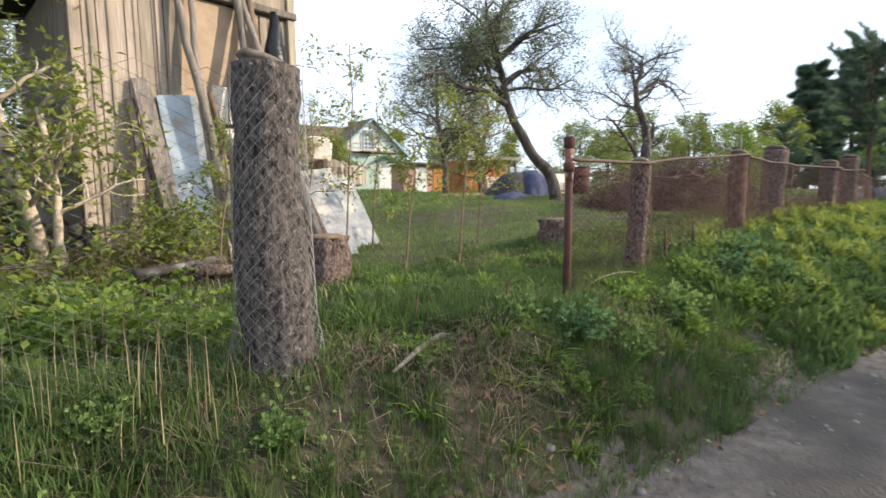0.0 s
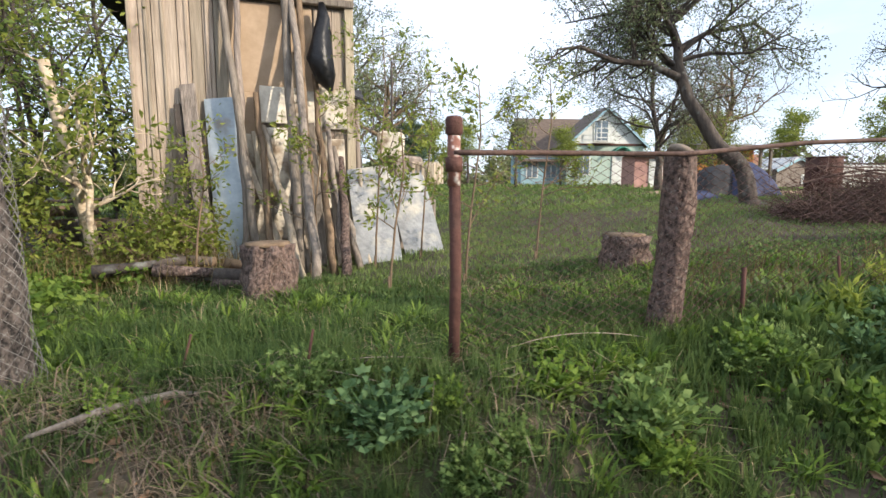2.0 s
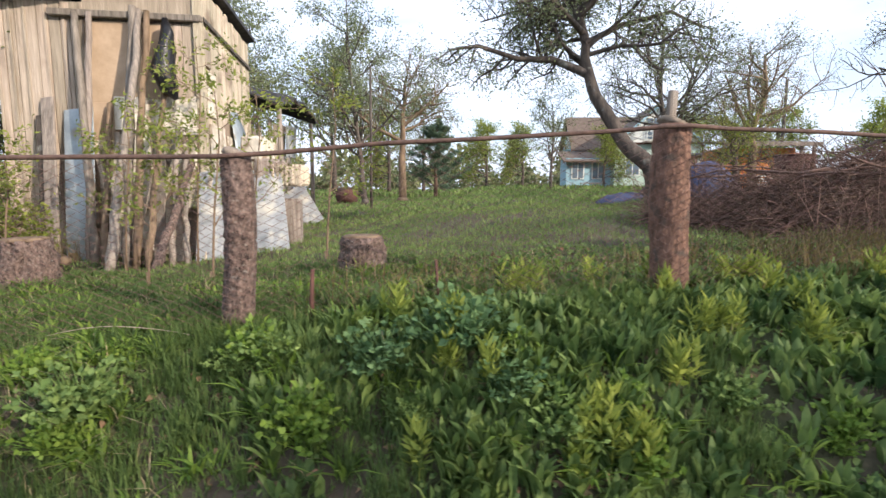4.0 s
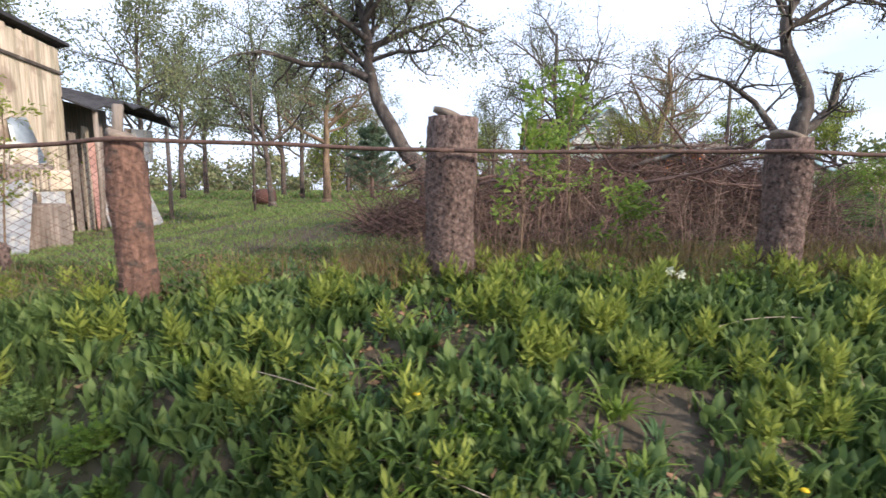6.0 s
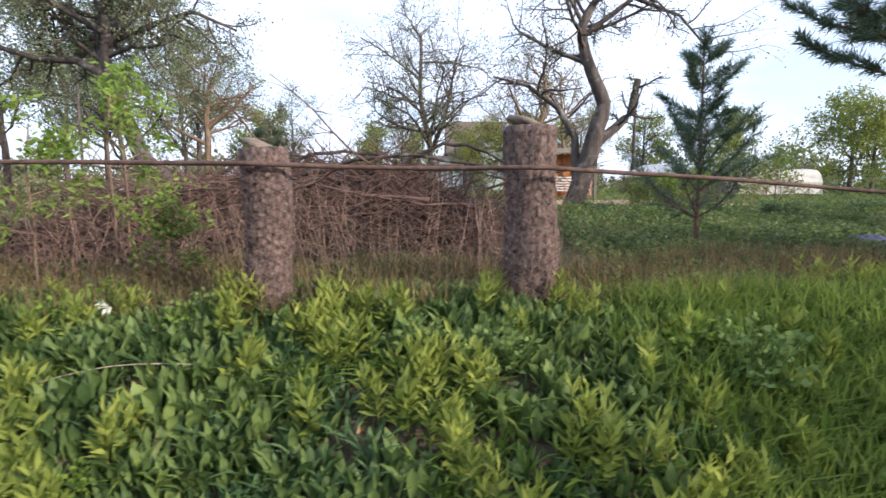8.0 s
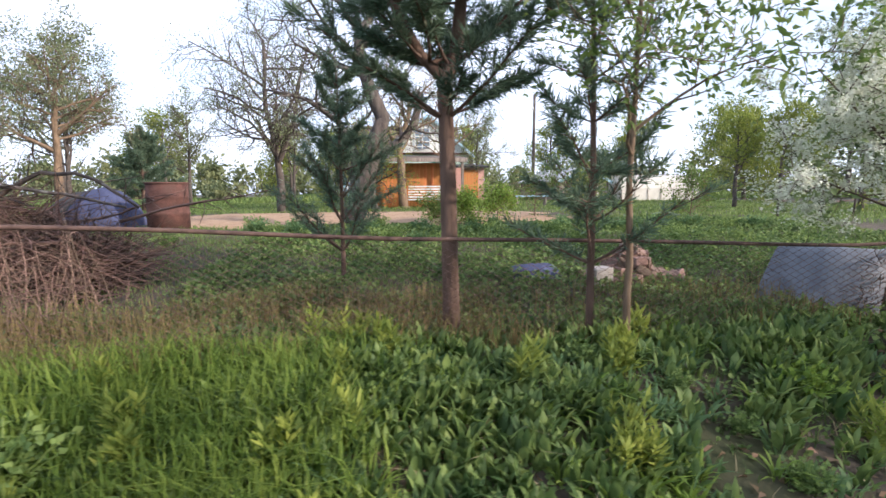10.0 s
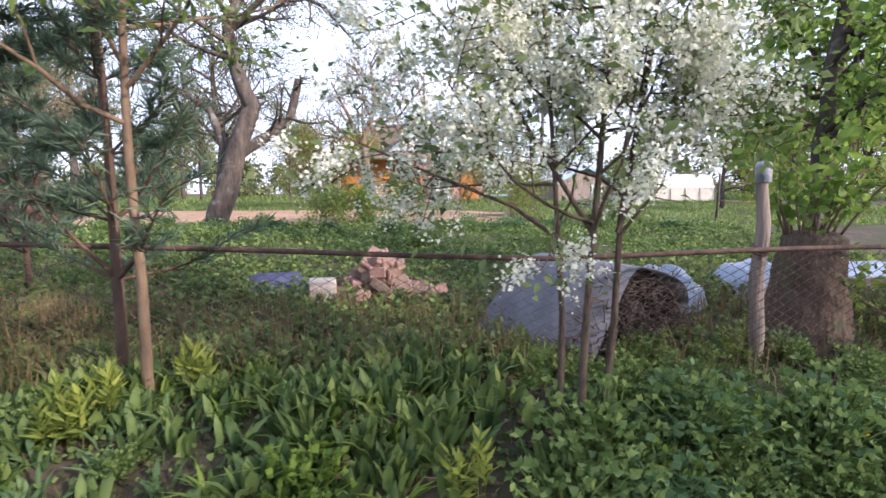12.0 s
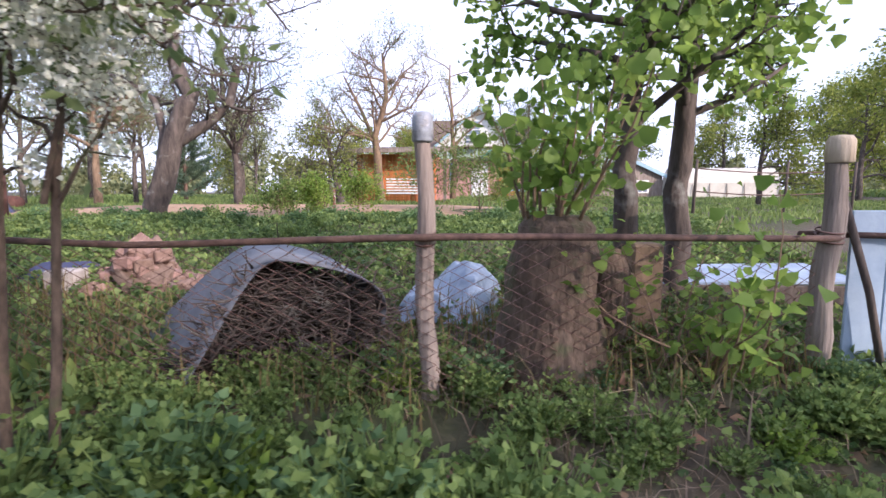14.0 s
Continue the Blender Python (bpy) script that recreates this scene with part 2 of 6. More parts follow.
M["bed_soil"] = material("bare_bed_soil", (0.25, 0.16, 0.095), (0.38, 0.26, 0.165), 6, 0.95, 0.6, 20)
M["yellow"] = material("yellow_petals", (0.65, 0.42, 0.01), (0.8, 0.56, 0.02), 9, 0.7, 0)
M["greenhouse"] = material("greenhouse_film", (0.40, 0.38, 0.32), (0.56, 0.54, 0.46), 2, 0.6, 0.2, 5)


# ---- mesh tools ----
class Geo:
    """Collects vertices and faces of one mesh."""

    def __init__(self):
        self.v, self.f = [], []

    def tube(self, pts, radii, sides=7, rough=0.0, cap=True):
        pts = [Vector(p) for p in pts]
        n0, ref = len(self.v), Vector((0.3, 0.2, 1)).normalized()
        for i, p in enumerate(pts):
            d = (pts[min(i + 1, len(pts) - 1)] - pts[max(i - 1, 0)])
            d = d.normalized() if d.length > 1e-6 else Vector((0, 0, 1))
            r = ref if abs(d.dot(ref)) < 0.95 else Vector((1, 0, 0))
            a = d.cross(r).normalized()
            b = d.cross(a)
            for k in range(sides):
                t = 2 * math.pi * k / sides
                w = radii[i] * (1 + (rough * (random.random() - 0.5) if rough else 0))
                self.v.append(p + (a * math.cos(t) + b * math.sin(t)) * w)
        for i in range(len(pts) - 1):
            for k in range(sides):
                a, b = n0 + i * sides + k, n0 + i * sides + (k + 1) % sides
                self.f.append((a, b, b + sides, a + sides))
        if cap:
            self.f.append(tuple(range(n0 + sides - 1, n0 - 1, -1)))
            e = n0 + (len(pts) - 1) * sides
            self.f.append(tuple(range(e, e + sides)))
        return self

    def box(self, m, sx, sy, sz, bevel=0.0):
        """A box with its base centre at the pose m; bevelled along its edges where asked."""
        if bevel:
            bm = bmesh.new()
            bmesh.ops.create_cube(bm, size=1)
            for v in bm.verts:
                v.co = Vector((v.co.x * sx, v.co.y * sy, (v.co.z + 0.5) * sz))
            bmesh.ops.bevel(bm, geom=bm.edges[:], offset=bevel, segments=1, affect="EDGES")
            n0 = len(self.v)
            bm.verts.index_update()
            self.v += [m @ v.co for v in bm.verts]
            self.f += [tuple(n0 + v.index for v in f.verts) for f in bm.faces]
            bm.free()
            return self
        n0 = len(self.v)
        for z in (0, sz):
            for x, y in ((-1, -1), (1, -1), (1, 1), (-1, 1)):
                self.v.append(m @ Vector((x * sx / 2, y * sy / 2, z)))
        self.f += [tuple(n0 + i for i in q) for q in ((3, 2, 1, 0), (4, 5, 6, 7), (0, 1, 5, 4), (1, 2, 6, 5), (2, 3, 7, 6), (3, 0, 4, 7))]
        return self

    def quad(self, a, b, c, d):
        n0 = len(self.v)
        self.v += [Vector(p) for p in (a, b, c, d)]
        self.f.append((n0, n0 + 1, n0 + 2, n0 + 3))
        return self


def part(name, geo, mat, parent=None, label="", smooth=True):
    """Links a Geo or a ready mesh as one mesh object."""
    if isinstance(geo, Geo):
        me = bpy.data.meshes.new(name)
        me.from_pydata([tuple(v) for v in geo.v], [], geo.f)
    else:
        me = geo
    if smooth:
        me.polygons.foreach_set("use_smooth", [True] * len(me.polygons))
    me.materials.clear()
    me.materials.append(M[mat])
    me.update()
    ob = new(name, me)
    if parent:
        ob.parent = parent
    if label:
        ob["label"] = label
    return ob


def thing(name, x, y, z, label, category, group="", kind="", rz=0.0):
    e = new(name)
    e.empty_display_size = 0.1
    e.matrix_world = pose(x, y, z, 0, 0, rz)
    return tagged(e, label, category, group, kind)


def array_mesh(name, V, F):
    """A mesh from numpy arrays of vertices and equal-sided faces."""
    V, F = np.asarray(V, np.float32).reshape(-1, 3), np.asarray(F, np.int32)
    k = F.shape[1]
    me = bpy.data.meshes.new(name)
    me.vertices.add(len(V))
    me.vertices.foreach_set("co", V.ravel())
    me.loops.add(F.size)
    me.loops.foreach_set("vertex_index", F.ravel())
    me.polygons.add(len(F))
    me.polygons.foreach_set("loop_start", np.arange(0, F.size, k, dtype=np.int32))
    me.polygons.foreach_set("loop_total", np.full(len(F), k, np.int32))
    me.update(calc_edges=True)
    return me


def unit(a):
    return a / np.maximum(np.linalg.norm(a, axis=1, keepdims=True), 1e-9)


def leaves(P, D, length, width, fold=0.25, curl=0.15):
    """Folded leaves: four triangles each, from P along D."""
    n = len(P)
    D = unit(D)
    side = unit(np.cross(D, rng.normal(size=(n, 3)) + np.array([0, 0, 0.4])))
    up = np.cross(side, D)
    L = (length * rng.uniform(0.65, 1.25, n))[:, None]
    Wd = (width * rng.uniform(0.7, 1.25, n))[:, None]
    V = np.stack([P, P + D * L * 0.42 + side * Wd * 0.5 + up * Wd * fold, P + D * L * 0.48, P + D * L * 0.42 - side * Wd * 0.5 + up * Wd * fold,
                  P + D * L - up * L * curl], 1)
    T = np.array([[0, 2, 1], [0, 3, 2], [1, 2, 4], [2, 3, 4]])
    F = (np.arange(n)[:, None, None] * 5 + T).reshape(-1, 3)
    return V.reshape(-1, 3), F


def round_leaves(P, D, size):
    """Broad rounded leaves of six triangles each."""
    n = len(P)
    D = unit(D)
    side = unit(np.cross(D, rng.normal(size=(n, 3)) + np.array([0, 0, 0.8])))
    up = np.cross(side, D)
    s = (size * rng.uniform(0.55, 1.3, n))[:, None]
    prof = ((0.0, 0.0, 0), (0.12, 0.42, 0.1), (0.5, 0.5, 0.12), (1.05, 0.0, -0.18), (0.5, -0.5, 0.12), (0.12, -0.42, 0.1), (0.42, 0, -0.02))
    V = np.stack([P + D * s * a + side * s * b + up * s * c for a, b, c in prof], 1)
    T = np.array([[6, 0, 1], [6, 1, 2], [6, 2, 3], [6, 3, 4], [6, 4, 5], [6, 5, 0]])
    return V.reshape(-1, 3), (np.arange(n)[:, None, None] * 7 + T).reshape(-1, 3)


def trefoils(P, D, size):
    """Leaves of three pointed leaflets each."""
    D = unit(D)
    side = unit(np.cross(D, rng.normal(size=D.shape) * 0.4 + np.array([0, 0, 1.0])))
    return join(leaves(P, D, size, size * 0.85, 0.1, 0.15), leaves(P, D * 0.5 + side, size * 0.85, size * 0.7, 0.1, 0.15), leaves(P, D * 0.5 - side, size * 0.85, size * 0.7, 0.1, 0.15))


def blades(P, height, width, lean=0.5, seg3=True):
    """Bent grass blades that rise from P."""
    n = len(P)
    a = rng.uniform(0, 2 * math.pi, n)
    out = np.stack([np.cos(a), np.sin(a), np.zeros(n)], 1)
    side = np.stack([-np.sin(a), np.cos(a), np.zeros(n)], 1)
    h = (np.asarray(height) * rng.uniform(0.5, 1.3, n))[:, None]
    w = (np.asarray(width) * rng.uniform(0.7, 1.3, n))[:, None]
    k = (lean * rng.uniform(0.1, 1.3, n))[:, None]
    Z = np.array([0, 0, 1.0])
    V = np.stack([P - side * w * 0.5, P + side * w * 0.5, P + Z * h * 0.55 + out * h * k * 0.3 - side * w * 0.42,
                  P + Z * h * 0.55 + out * h * k * 0.3 + side * w * 0.42, P + Z * h * (1 - 0.25 * k) + out * h * k], 1)
    T = np.array([[0, 1, 3], [0, 3, 2], [2, 3, 4]])
    return V.reshape(-1, 3), (np.arange(n)[:, None, None] * 5 + T).reshape(-1, 3)


def clumps(C, each, radius):
    """Leaf feet round each clump's middle, and the way that each leaf leans."""
    k = rng.integers(max(2, each // 2), each + 1, len(C))
    P = np.repeat(C, k, 0)
    a = rng.uniform(0, 2 * math.pi, len(P))
    r = radius * rng.uniform(0.1, 1, len(P))
    P = P + np.stack([np.cos(a) * r, np.sin(a) * r, np.zeros(len(P))], 1)
    return P, a + rng.normal(0, 0.5, len(P))


def sword_leaves(P, height, width, lean=0.35, way=None):
    """Lance-shaped upright leaves, creased along the middle: ten triangles each."""
    n = len(P)
    a = rng.uniform(0, 2 * math.pi, n) if way is None else way
    out = np.stack([np.cos(a), np.sin(a), np.zeros(n)], 1)
    side = np.stack([-np.sin(a), np.cos(a), np.zeros(n)], 1)
    h = (height * rng.uniform(0.55, 1.25, n))[:, None]
    w = (width * rng.uniform(0.7, 1.3, n))[:, None]
    k = (lean * rng.uniform(0.2, 1.5, n))[:, None]
    Z = np.array([0, 0, 1.0])
    rows = []
    for t, ww in ((0.0, 0.25), (0.35, 0.9), (0.7, 0.85)):
        c = P + Z * h * (t - 0.3 * k * t * t) + out * h * k * t * t
        rows += [c - side * w * ww * 0.5 + out * w * 0.15, c - out * w * 0.08, c + side * w * ww * 0.5 + out * w * 0.15]
    rows.append(P + Z * h * (1 - 0.35 * k) + out * h * k * 1.05)
    V = np.stack(rows, 1)
    T = []
    for r in (0, 3):
        for c in (0, 1):
            T += [[r + c, r + c + 1, r + c + 4], [r + c, r + c + 4, r + c + 3]]
    T += [[6, 7, 9], [7, 8, 9]]
    return V.reshape(-1, 3), (np.arange(n)[:, None, None] * 10 + np.array(T)).reshape(-1, 3)


# ---- the lie of the land ----
FENCE_X = (-40, -4.85, -2.92, -1.79, 0.52, 2.3, 4.25, 5.62, 8.2, 12.0, 13.5, 16, 40)
FENCE_Y = (1.9, 1.94, 1.95, 2.21, 2.52, 2.86, 2.88, 3.0, 3.4, 3.53, 3.85, 4.0, 4.0)
FENCE_Z = (0.42, 0.47, 0.5, 0.58, 0.72, 0.79, 0.80, 0.80, 0.80, 0.82, 0.84, 0.84, 0.84)
TOE_X, TOE_Y = (-40, 0, 4, 9, 12, 14, 40), (1.12, 1.12, 1.3, 1.7, 2.3, 2.6, 2.8)
ROAD_X, ROAD_Z = (-40, -5.5, 0, 4.4, 5.6, 9, 12, 40), (-0.22, -0.2, -0.12, -0.05, 0.14, 0.2, 0.1, 0.1)


def fence_y(x):
    return np.interp(x, FENCE_X, FENCE_Y)


def ground(x, y):
    """Height of the ground, without its small bumps."""
    x, y = np.asarray(x, float), np.asarray(y, float)
    yf, zf = fence_y(x), np.interp(x, FENCE_X, FENCE_Z)
    yt, zr = np.interp(x, TOE_X, TOE_Y), np.interp(x, ROAD_X, ROAD_Z)
    slope = np.interp(x, (-2.5, 0.5), (0.028, 0.085))
    rise = np.interp(x, (-2.5, 0.5), (0.25, 0.34))
    inside = zf + np.minimum(rise, (y - yf) * slope) + np.minimum(0.3, np.maximum(0, y - yf - 6) * 0.008)
    u = np.clip((y - yt) / (yf - 0.12 - yt), 0, 1)
    bank = zr + (zf - zr) * (1 - (1 - u) ** 1.6)
    return np.where(y > yf, inside, bank)


def gz(x, y):
    return float(ground(x, y))


def bumps(x, y):
    t = np.interp(x, TOE_X, TOE_Y)
    k = np.where(y < t, 0.25, 1.0)
    return k * (0.02 * np.sin(2.1 * x + 1.3 * y) + 0.016 * np.sin(5.3 * x - 3.1 * y + 1) + 0.010 * np.sin(9.1 * y + 7.7 * x + 2))


def steps(stops):
    out = []
    for a, b, s in stops:
        out += list(np.arange(a, b, s))
    return np.array(out + [stops[-1][1]])


def build_ground():
    xs = steps(((-700, -100, 60), (-100, -20, 8), (-20, -8, 0.8), (-8, 16, 0.1), (16, 30, 0.8), (30, 100, 7), (100, 700, 60)))
    ys = steps(((-500, -40, 46), (-40, -6, 3), (-6, 0.6, 0.3), (0.6, 5, 0.08), (5, 16, 0.4), (16, 60, 3), (60, 120, 10), (120, 800, 60)))
    X, Y = np.meshgrid(xs, ys, indexing="ij")
    Z = ground(X, Y) + bumps(X, Y)
    V = np.stack([X, Y, Z], -1).reshape(-1, 3)
    nx, ny = len(xs), len(ys)
    I = np.arange(nx * ny).reshape(nx, ny)
    F = np.stack([I[:-1, :-1], I[1:, :-1], I[1:, 1:], I[:-1, 1:]], -1).reshape(-1, 4)
    me = array_mesh("ground", V, F)
    ob = part("ground", me, "soil")
    ob.data.materials.append(M["road"])
    c = V[F].mean(1)
    t = np.interp(c[:, 0], TOE_X, TOE_Y) + 0.12 * np.sin(3 * c[:, 0]) + 0.06 * np.sin(8.7 * c[:, 0])
    on_road = (c[:, 1] < t) & (c[:, 1] > -3.6)
    me.polygons.foreach_set("material_index", on_road.astype(np.int32))
    tagged(ob, "grassy earth bank and garden beside a dirt road", "ground", kind="structure")


build_ground()


def scatter(n, x0, x1, y0, y1, keep=None):
    """Points on the ground; keep(x, y) gives the share that stays."""
    x, y = rng.uniform(x0, x1, n), rng.uniform(y0, y1, n)
    if keep is not None:
        m = rng.uniform(0, 1, n) < keep(x, y)
        x, y = x[m], y[m]
    return np.stack([x, y, ground(x, y) + bumps(x, y) - 0.01], 1)


def patchy(x, y, s=1.0, k=0.0):
    return 0.5 + 0.25 * (np.sin(1.7 * s * x + 2.3 * s * y + k) + np.sin(3.1 * s * x - 1.9 * s * y + 2 * k + 1) * 0.7 + np.sin(6.3 * s * y + 5.1 * s * x + k) * 0.4)


def stuff(name, VF, mat, label, category):
    ob = part(name, array_mesh(name, *VF), mat)
    return tagged(ob, label, category, kind="stuff")


def join(*vfs):
    V, F, n = [], [], 0
    for v, f in vfs:
        V.append(v), F.append(f + n)
        n += len(v)
    return np.concatenate(V), np.concatenate(F)


# ---- fence: posts, rail and wire netting ----
def log_post(x, y, z0, z1, r0, r1, label, lean=(0, 0), knots=0, category="fence post", group="fence posts"):
    """A bark-covered log set in the ground, with an uneven sawn top."""
    e = thing("fence_post", x, y, z0, label, category, group)
    g = Geo()
    pts, rad = [], []
    n = 30
    for i in range(n + 1):
        t = i / n
        pts.append((lean[0] * t + 0.012 * math.sin(5 * t + x), lean[1] * t + 0.01 * math.sin(4 * t), -0.12 + (z1 - z0 + 0.12) * t))
        rad.append(r0 + (r1 - r0) * t + 0.08 * r0 * math.sin(9 * t + 3 * x) * 0.5 + (0.25 * r0 * (1 - t * 6) if t < 0.16 else 0))
    g.tube(pts, rad, 40, 0.0)
    for k, v in enumerate(g.v):
        a, i = 2 * math.pi * (k % 40) / 40, k // 40
        q = noise.noise(Vector((math.cos(a) * 3.2, math.sin(a) * 3.2, v.z * 5 + x))) + 0.6 * noise.noise(Vector((math.cos(a) * 8, math.sin(a) * 8, v.z * 13 + x)))
        c = Vector(pts[min(i, n)])
        g.v[k] = c + (v - c) * (1 + 0.085 * q + 0.035 * random.uniform(-1, 1))
    part("bark", g, "bark_grey" if x < -4 else "bark_red" if 0 < x < 1 else "bark", e)
    c = Geo()
    top = Vector(pts[-1])
    c.tube([top + Vector((0, 0, -0.012)), top + Vector((0.01, 0, 0.012)), top + Vector((0.015, 0, 0.022))], [r1 * 0.93, r1 * 0.9, r1 * 0.55], 18, 0.16)
    part("sawn_top", c, "cut", e, "weathered grey end grain")
    return e


log_post(-4.85, 1.94, 0.44, 1.80, 0.165, 0.135, "thick bark-covered log post wrapped in wire netting")
log_post(-1.78, 2.21, 0.56, 1.49, 0.085, 0.075, "thin crooked log post holding the fence rail", (0.03, 0.0))
log_post(0.53, 2.52, 0.70, 1.66, 0.105, 0.095, "peeling log fence post with a reddish sunlit side")
log_post(2.3, 2.88, 0.76, 1.80, 0.155, 0.145, "thick barked log fence post with a dark sawn top")
log_post(4.25, 2.90, 0.77, 1.67, 0.125, 0.115, "barked log fence post with a flat sawn top")
log_post(5.63, 3.06, 0.78, 1.80, 0.150, 0.140, "thick lichen-flecked log fence post")

# a wedge of wood stands on the third post
w = Geo()
w.box(pose(0, 0, 0, 0, 4, 20), 0.05, 0.035, 0.16, 0.006)
e = thing("wood_wedge", 0.50, 2.5, 1.675, "grey wooden wedge standing on a fence post", "wood wedge")
part("wedge", w, "grey_wood", e)

# the rusty pipe post, with a flange and flaking white paint near its top
e = thing("pipe_post", -2.915, 1.95, 0.46, "rusty steel pipe fence post with flaking white paint", "fence post", "fence posts")
part("pipe", Geo().tube([(0, 0, -0.1), (0.01, 0, 0.5), (0, -0.01, 1.1)], [0.026, 0.026, 0.026], 12), "rust", e)
part("paint_band", Geo().tube([(0, -0.01, 0.86), (0, -0.01, 1.09)], [0.0285, 0.0285], 12), "white_paint", e, "flaking white paint band")
part("coupling", Geo().tube([(0, -0.01, 1.07), (0, -0.01, 1.08), (0, -0.01, 1.14), (0, -0.01, 1.15)], [0.028, 0.037, 0.037, 0.03], 14), "rust", e, "rusty pipe coupling")
part("collar", Geo().tube([(0, -0.01, 0.92), (0, -0.01, 0.98)], [0.037, 0.037], 12), "rust", e)

RAIL = ((-2.92, 1.46), (-1.78, 1.47), (-1.0, 1.555), (0.53, 1.635), (1.4, 1.63), (2.3, 1.60), (4.25, 1.585), (5.63, 1.575), (6.8, 1.52), (8.0, 1.45), (9.3, 1.40), (11.0, 1.35), (12.02, 1.375), (13.4, 1.37))


def rail_z(x):
    return float(np.interp(x, [p[0] for p in RAIL], [p[1] for p in RAIL]))


def post_gap(x):
    """How far the netting stands off the fence line towards the road, in front of the posts."""
    return max([0.02] + [r * 1.12 * math.exp(-((x - c) / (2.2 * r)) ** 2) for c, r in ((-1.78, 0.085), (0.53, 0.105), (2.3, 0.16), (4.25, 0.125), (5.63, 0.155))])


e = thing("fence_rail", 0, 0, 0, "thin rusty steel rod along the top of the fence", "fence rail")
for a, b in ((-2.92, 2.3), (2.3, 8.0), (8.0, 13.45)):
    n = int((b - a) / 0.12)
    pts = [(x, float(fence_y(x)) - post_gap(x) - 0.012, rail_z(x) + 0.006 * math.sin(2.2 * x)) for x in np.linspace(a, b + 0.02, n)]
    part("rod", Geo().tube(pts, [0.0125] * n, 7), "rust_rail", e)


def netting(x0, x1, cell=0.042, r=0.0027):
    """Diamond wire netting: zigzag wires hooked into one another."""
    V, F, base = [], [], 0
    xs = np.arange(x0, x1, cell)
    ring = [(math.cos(t), math.sin(t)) for t in (0.5, 2.6, 4.7)]
    for i, x in enumerate(xs):
        zt = rail_z(x) - 0.02
        zb = float(np.interp(x, FENCE_X, FENCE_Z)) + 0.03
        k = max(2, int((zt - zb) / (cell * 0.5)))
        zz = np.linspace(zt, zb, k)
        xx = x + np.where(np.arange(k) % 2 == i % 2, -0.5, 0.5) * cell + 0.004 * np.sin(zz * 21 + x * 3)
        for j in range(k):
            g = post_gap(xx[j])
            y = float(fence_y(xx[j])) - g - 0.004 + 0.012 * math.sin(zz[j] * 5 + xx[j] * 3.3)
            for cx, cy in ring:
                V.append((xx[j] + cx * r, y + cy * r, zz[j]))
        for j in range(k - 1):
            a = base + j * 3
            for q in range(3):
                F.append((a + q, a + (q + 1) % 3, a + 3 + (q + 1) % 3, a + 3 + q))
        base += k * 3
    return V, F


e = thing("wire_fence_net", 0, 0, 0, "rusty diamond wire netting hung from the fence rail", "wire netting")
for a, b in ((-2.9, 2.3), (2.3, 8.0), (8.0, 13.4)):
    V, F = netting(a, b)
    part("net", array_mesh("net", V, F), "wire", e)

# netting wrapped round the first log
V, F, base = [], [], 0
for i in range(36):
    a0 = 2 * math.pi * i / 36
    for j in range(43):
        z = 0.50 + j * 0.030
        a = a0 + (0.5 if (j + i) % 2 else -0.5) * 2 * math.pi / 36
        r = np.interp(z, (0.44, 0.56, 0.7, 1.8), (0.235, 0.205, 0.180, 0.152))
        for cx in (0, 1, 2):
            t = a + (cx - 1) * 0.005
            V.append((-4.85 + math.cos(t) * (r + (0.002 if cx == 1 else 0)), 1.94 + math.sin(t) * (r + (0.002 if cx == 1 else 0)), z + (0.001 if cx == 1 else 0)))
    for j in range(42):
        b = base + j * 3
        F += [(b, b + 1, b + 4, b + 3), (b + 1, b + 2, b + 5, b + 4)]
    base += 43 * 3
e = thing("post_netting", 0, 0, 0, "wire netting wrapped tightly round a thick log post", "wire netting")
part("net", array_mesh("net", V, F), "zinc_wire", e)
# slack netting that goes on past the first log
V, F, base, cell = [], [], 0, 0.06
for i, x in enumerate(np.arange(-8.2, -5.02, cell)):
    for j in range(44):
        xx, z = x + (0.5 if (j + i) % 2 else -0.5) * cell, 1.74 - 0.03 * j
        y = 1.79 + 0.02 * math.sin(2.1 * xx + 3 * z)
        V += [(xx - 0.0017, y, z), (xx + 0.0017, y, z), (xx, y - 0.0025, z)]
    for j in range(43):
        b = base + j * 3
        F += [(b + q, b + (q + 1) % 3, b + 3 + (q + 1) % 3, b + 3 + q) for q in range(3)]
    base += 44 * 3
e = thing("wire_fence_net", 0, 0, 0, "slack grey diamond wire netting beside a log post", "wire netting")
part("net", array_mesh("net", V, F), "zinc_wire", e)

for x, y, h, r, dx in ((-1.38, 2.19, 0.30, 0.012, 0.01), (-0.72, 2.3, 0.30, 0.008, -0.02), (-3.55, 1.86, 0.24, 0.006, 0.04), (-4.1, 2.0, 0.2, 0.006, 0.05)):
    e = thing("iron_stake", x, y, gz(x, y), "short rusty iron stake standing in the grass", "stake", "iron stakes")
    part("rod", Geo().tube([(0, 0, -0.05), (dx * 0.5, 0, h * 0.5), (dx, 0.01, h)], [r, r, r * 0.9], 7, 0.1), "rust", e)


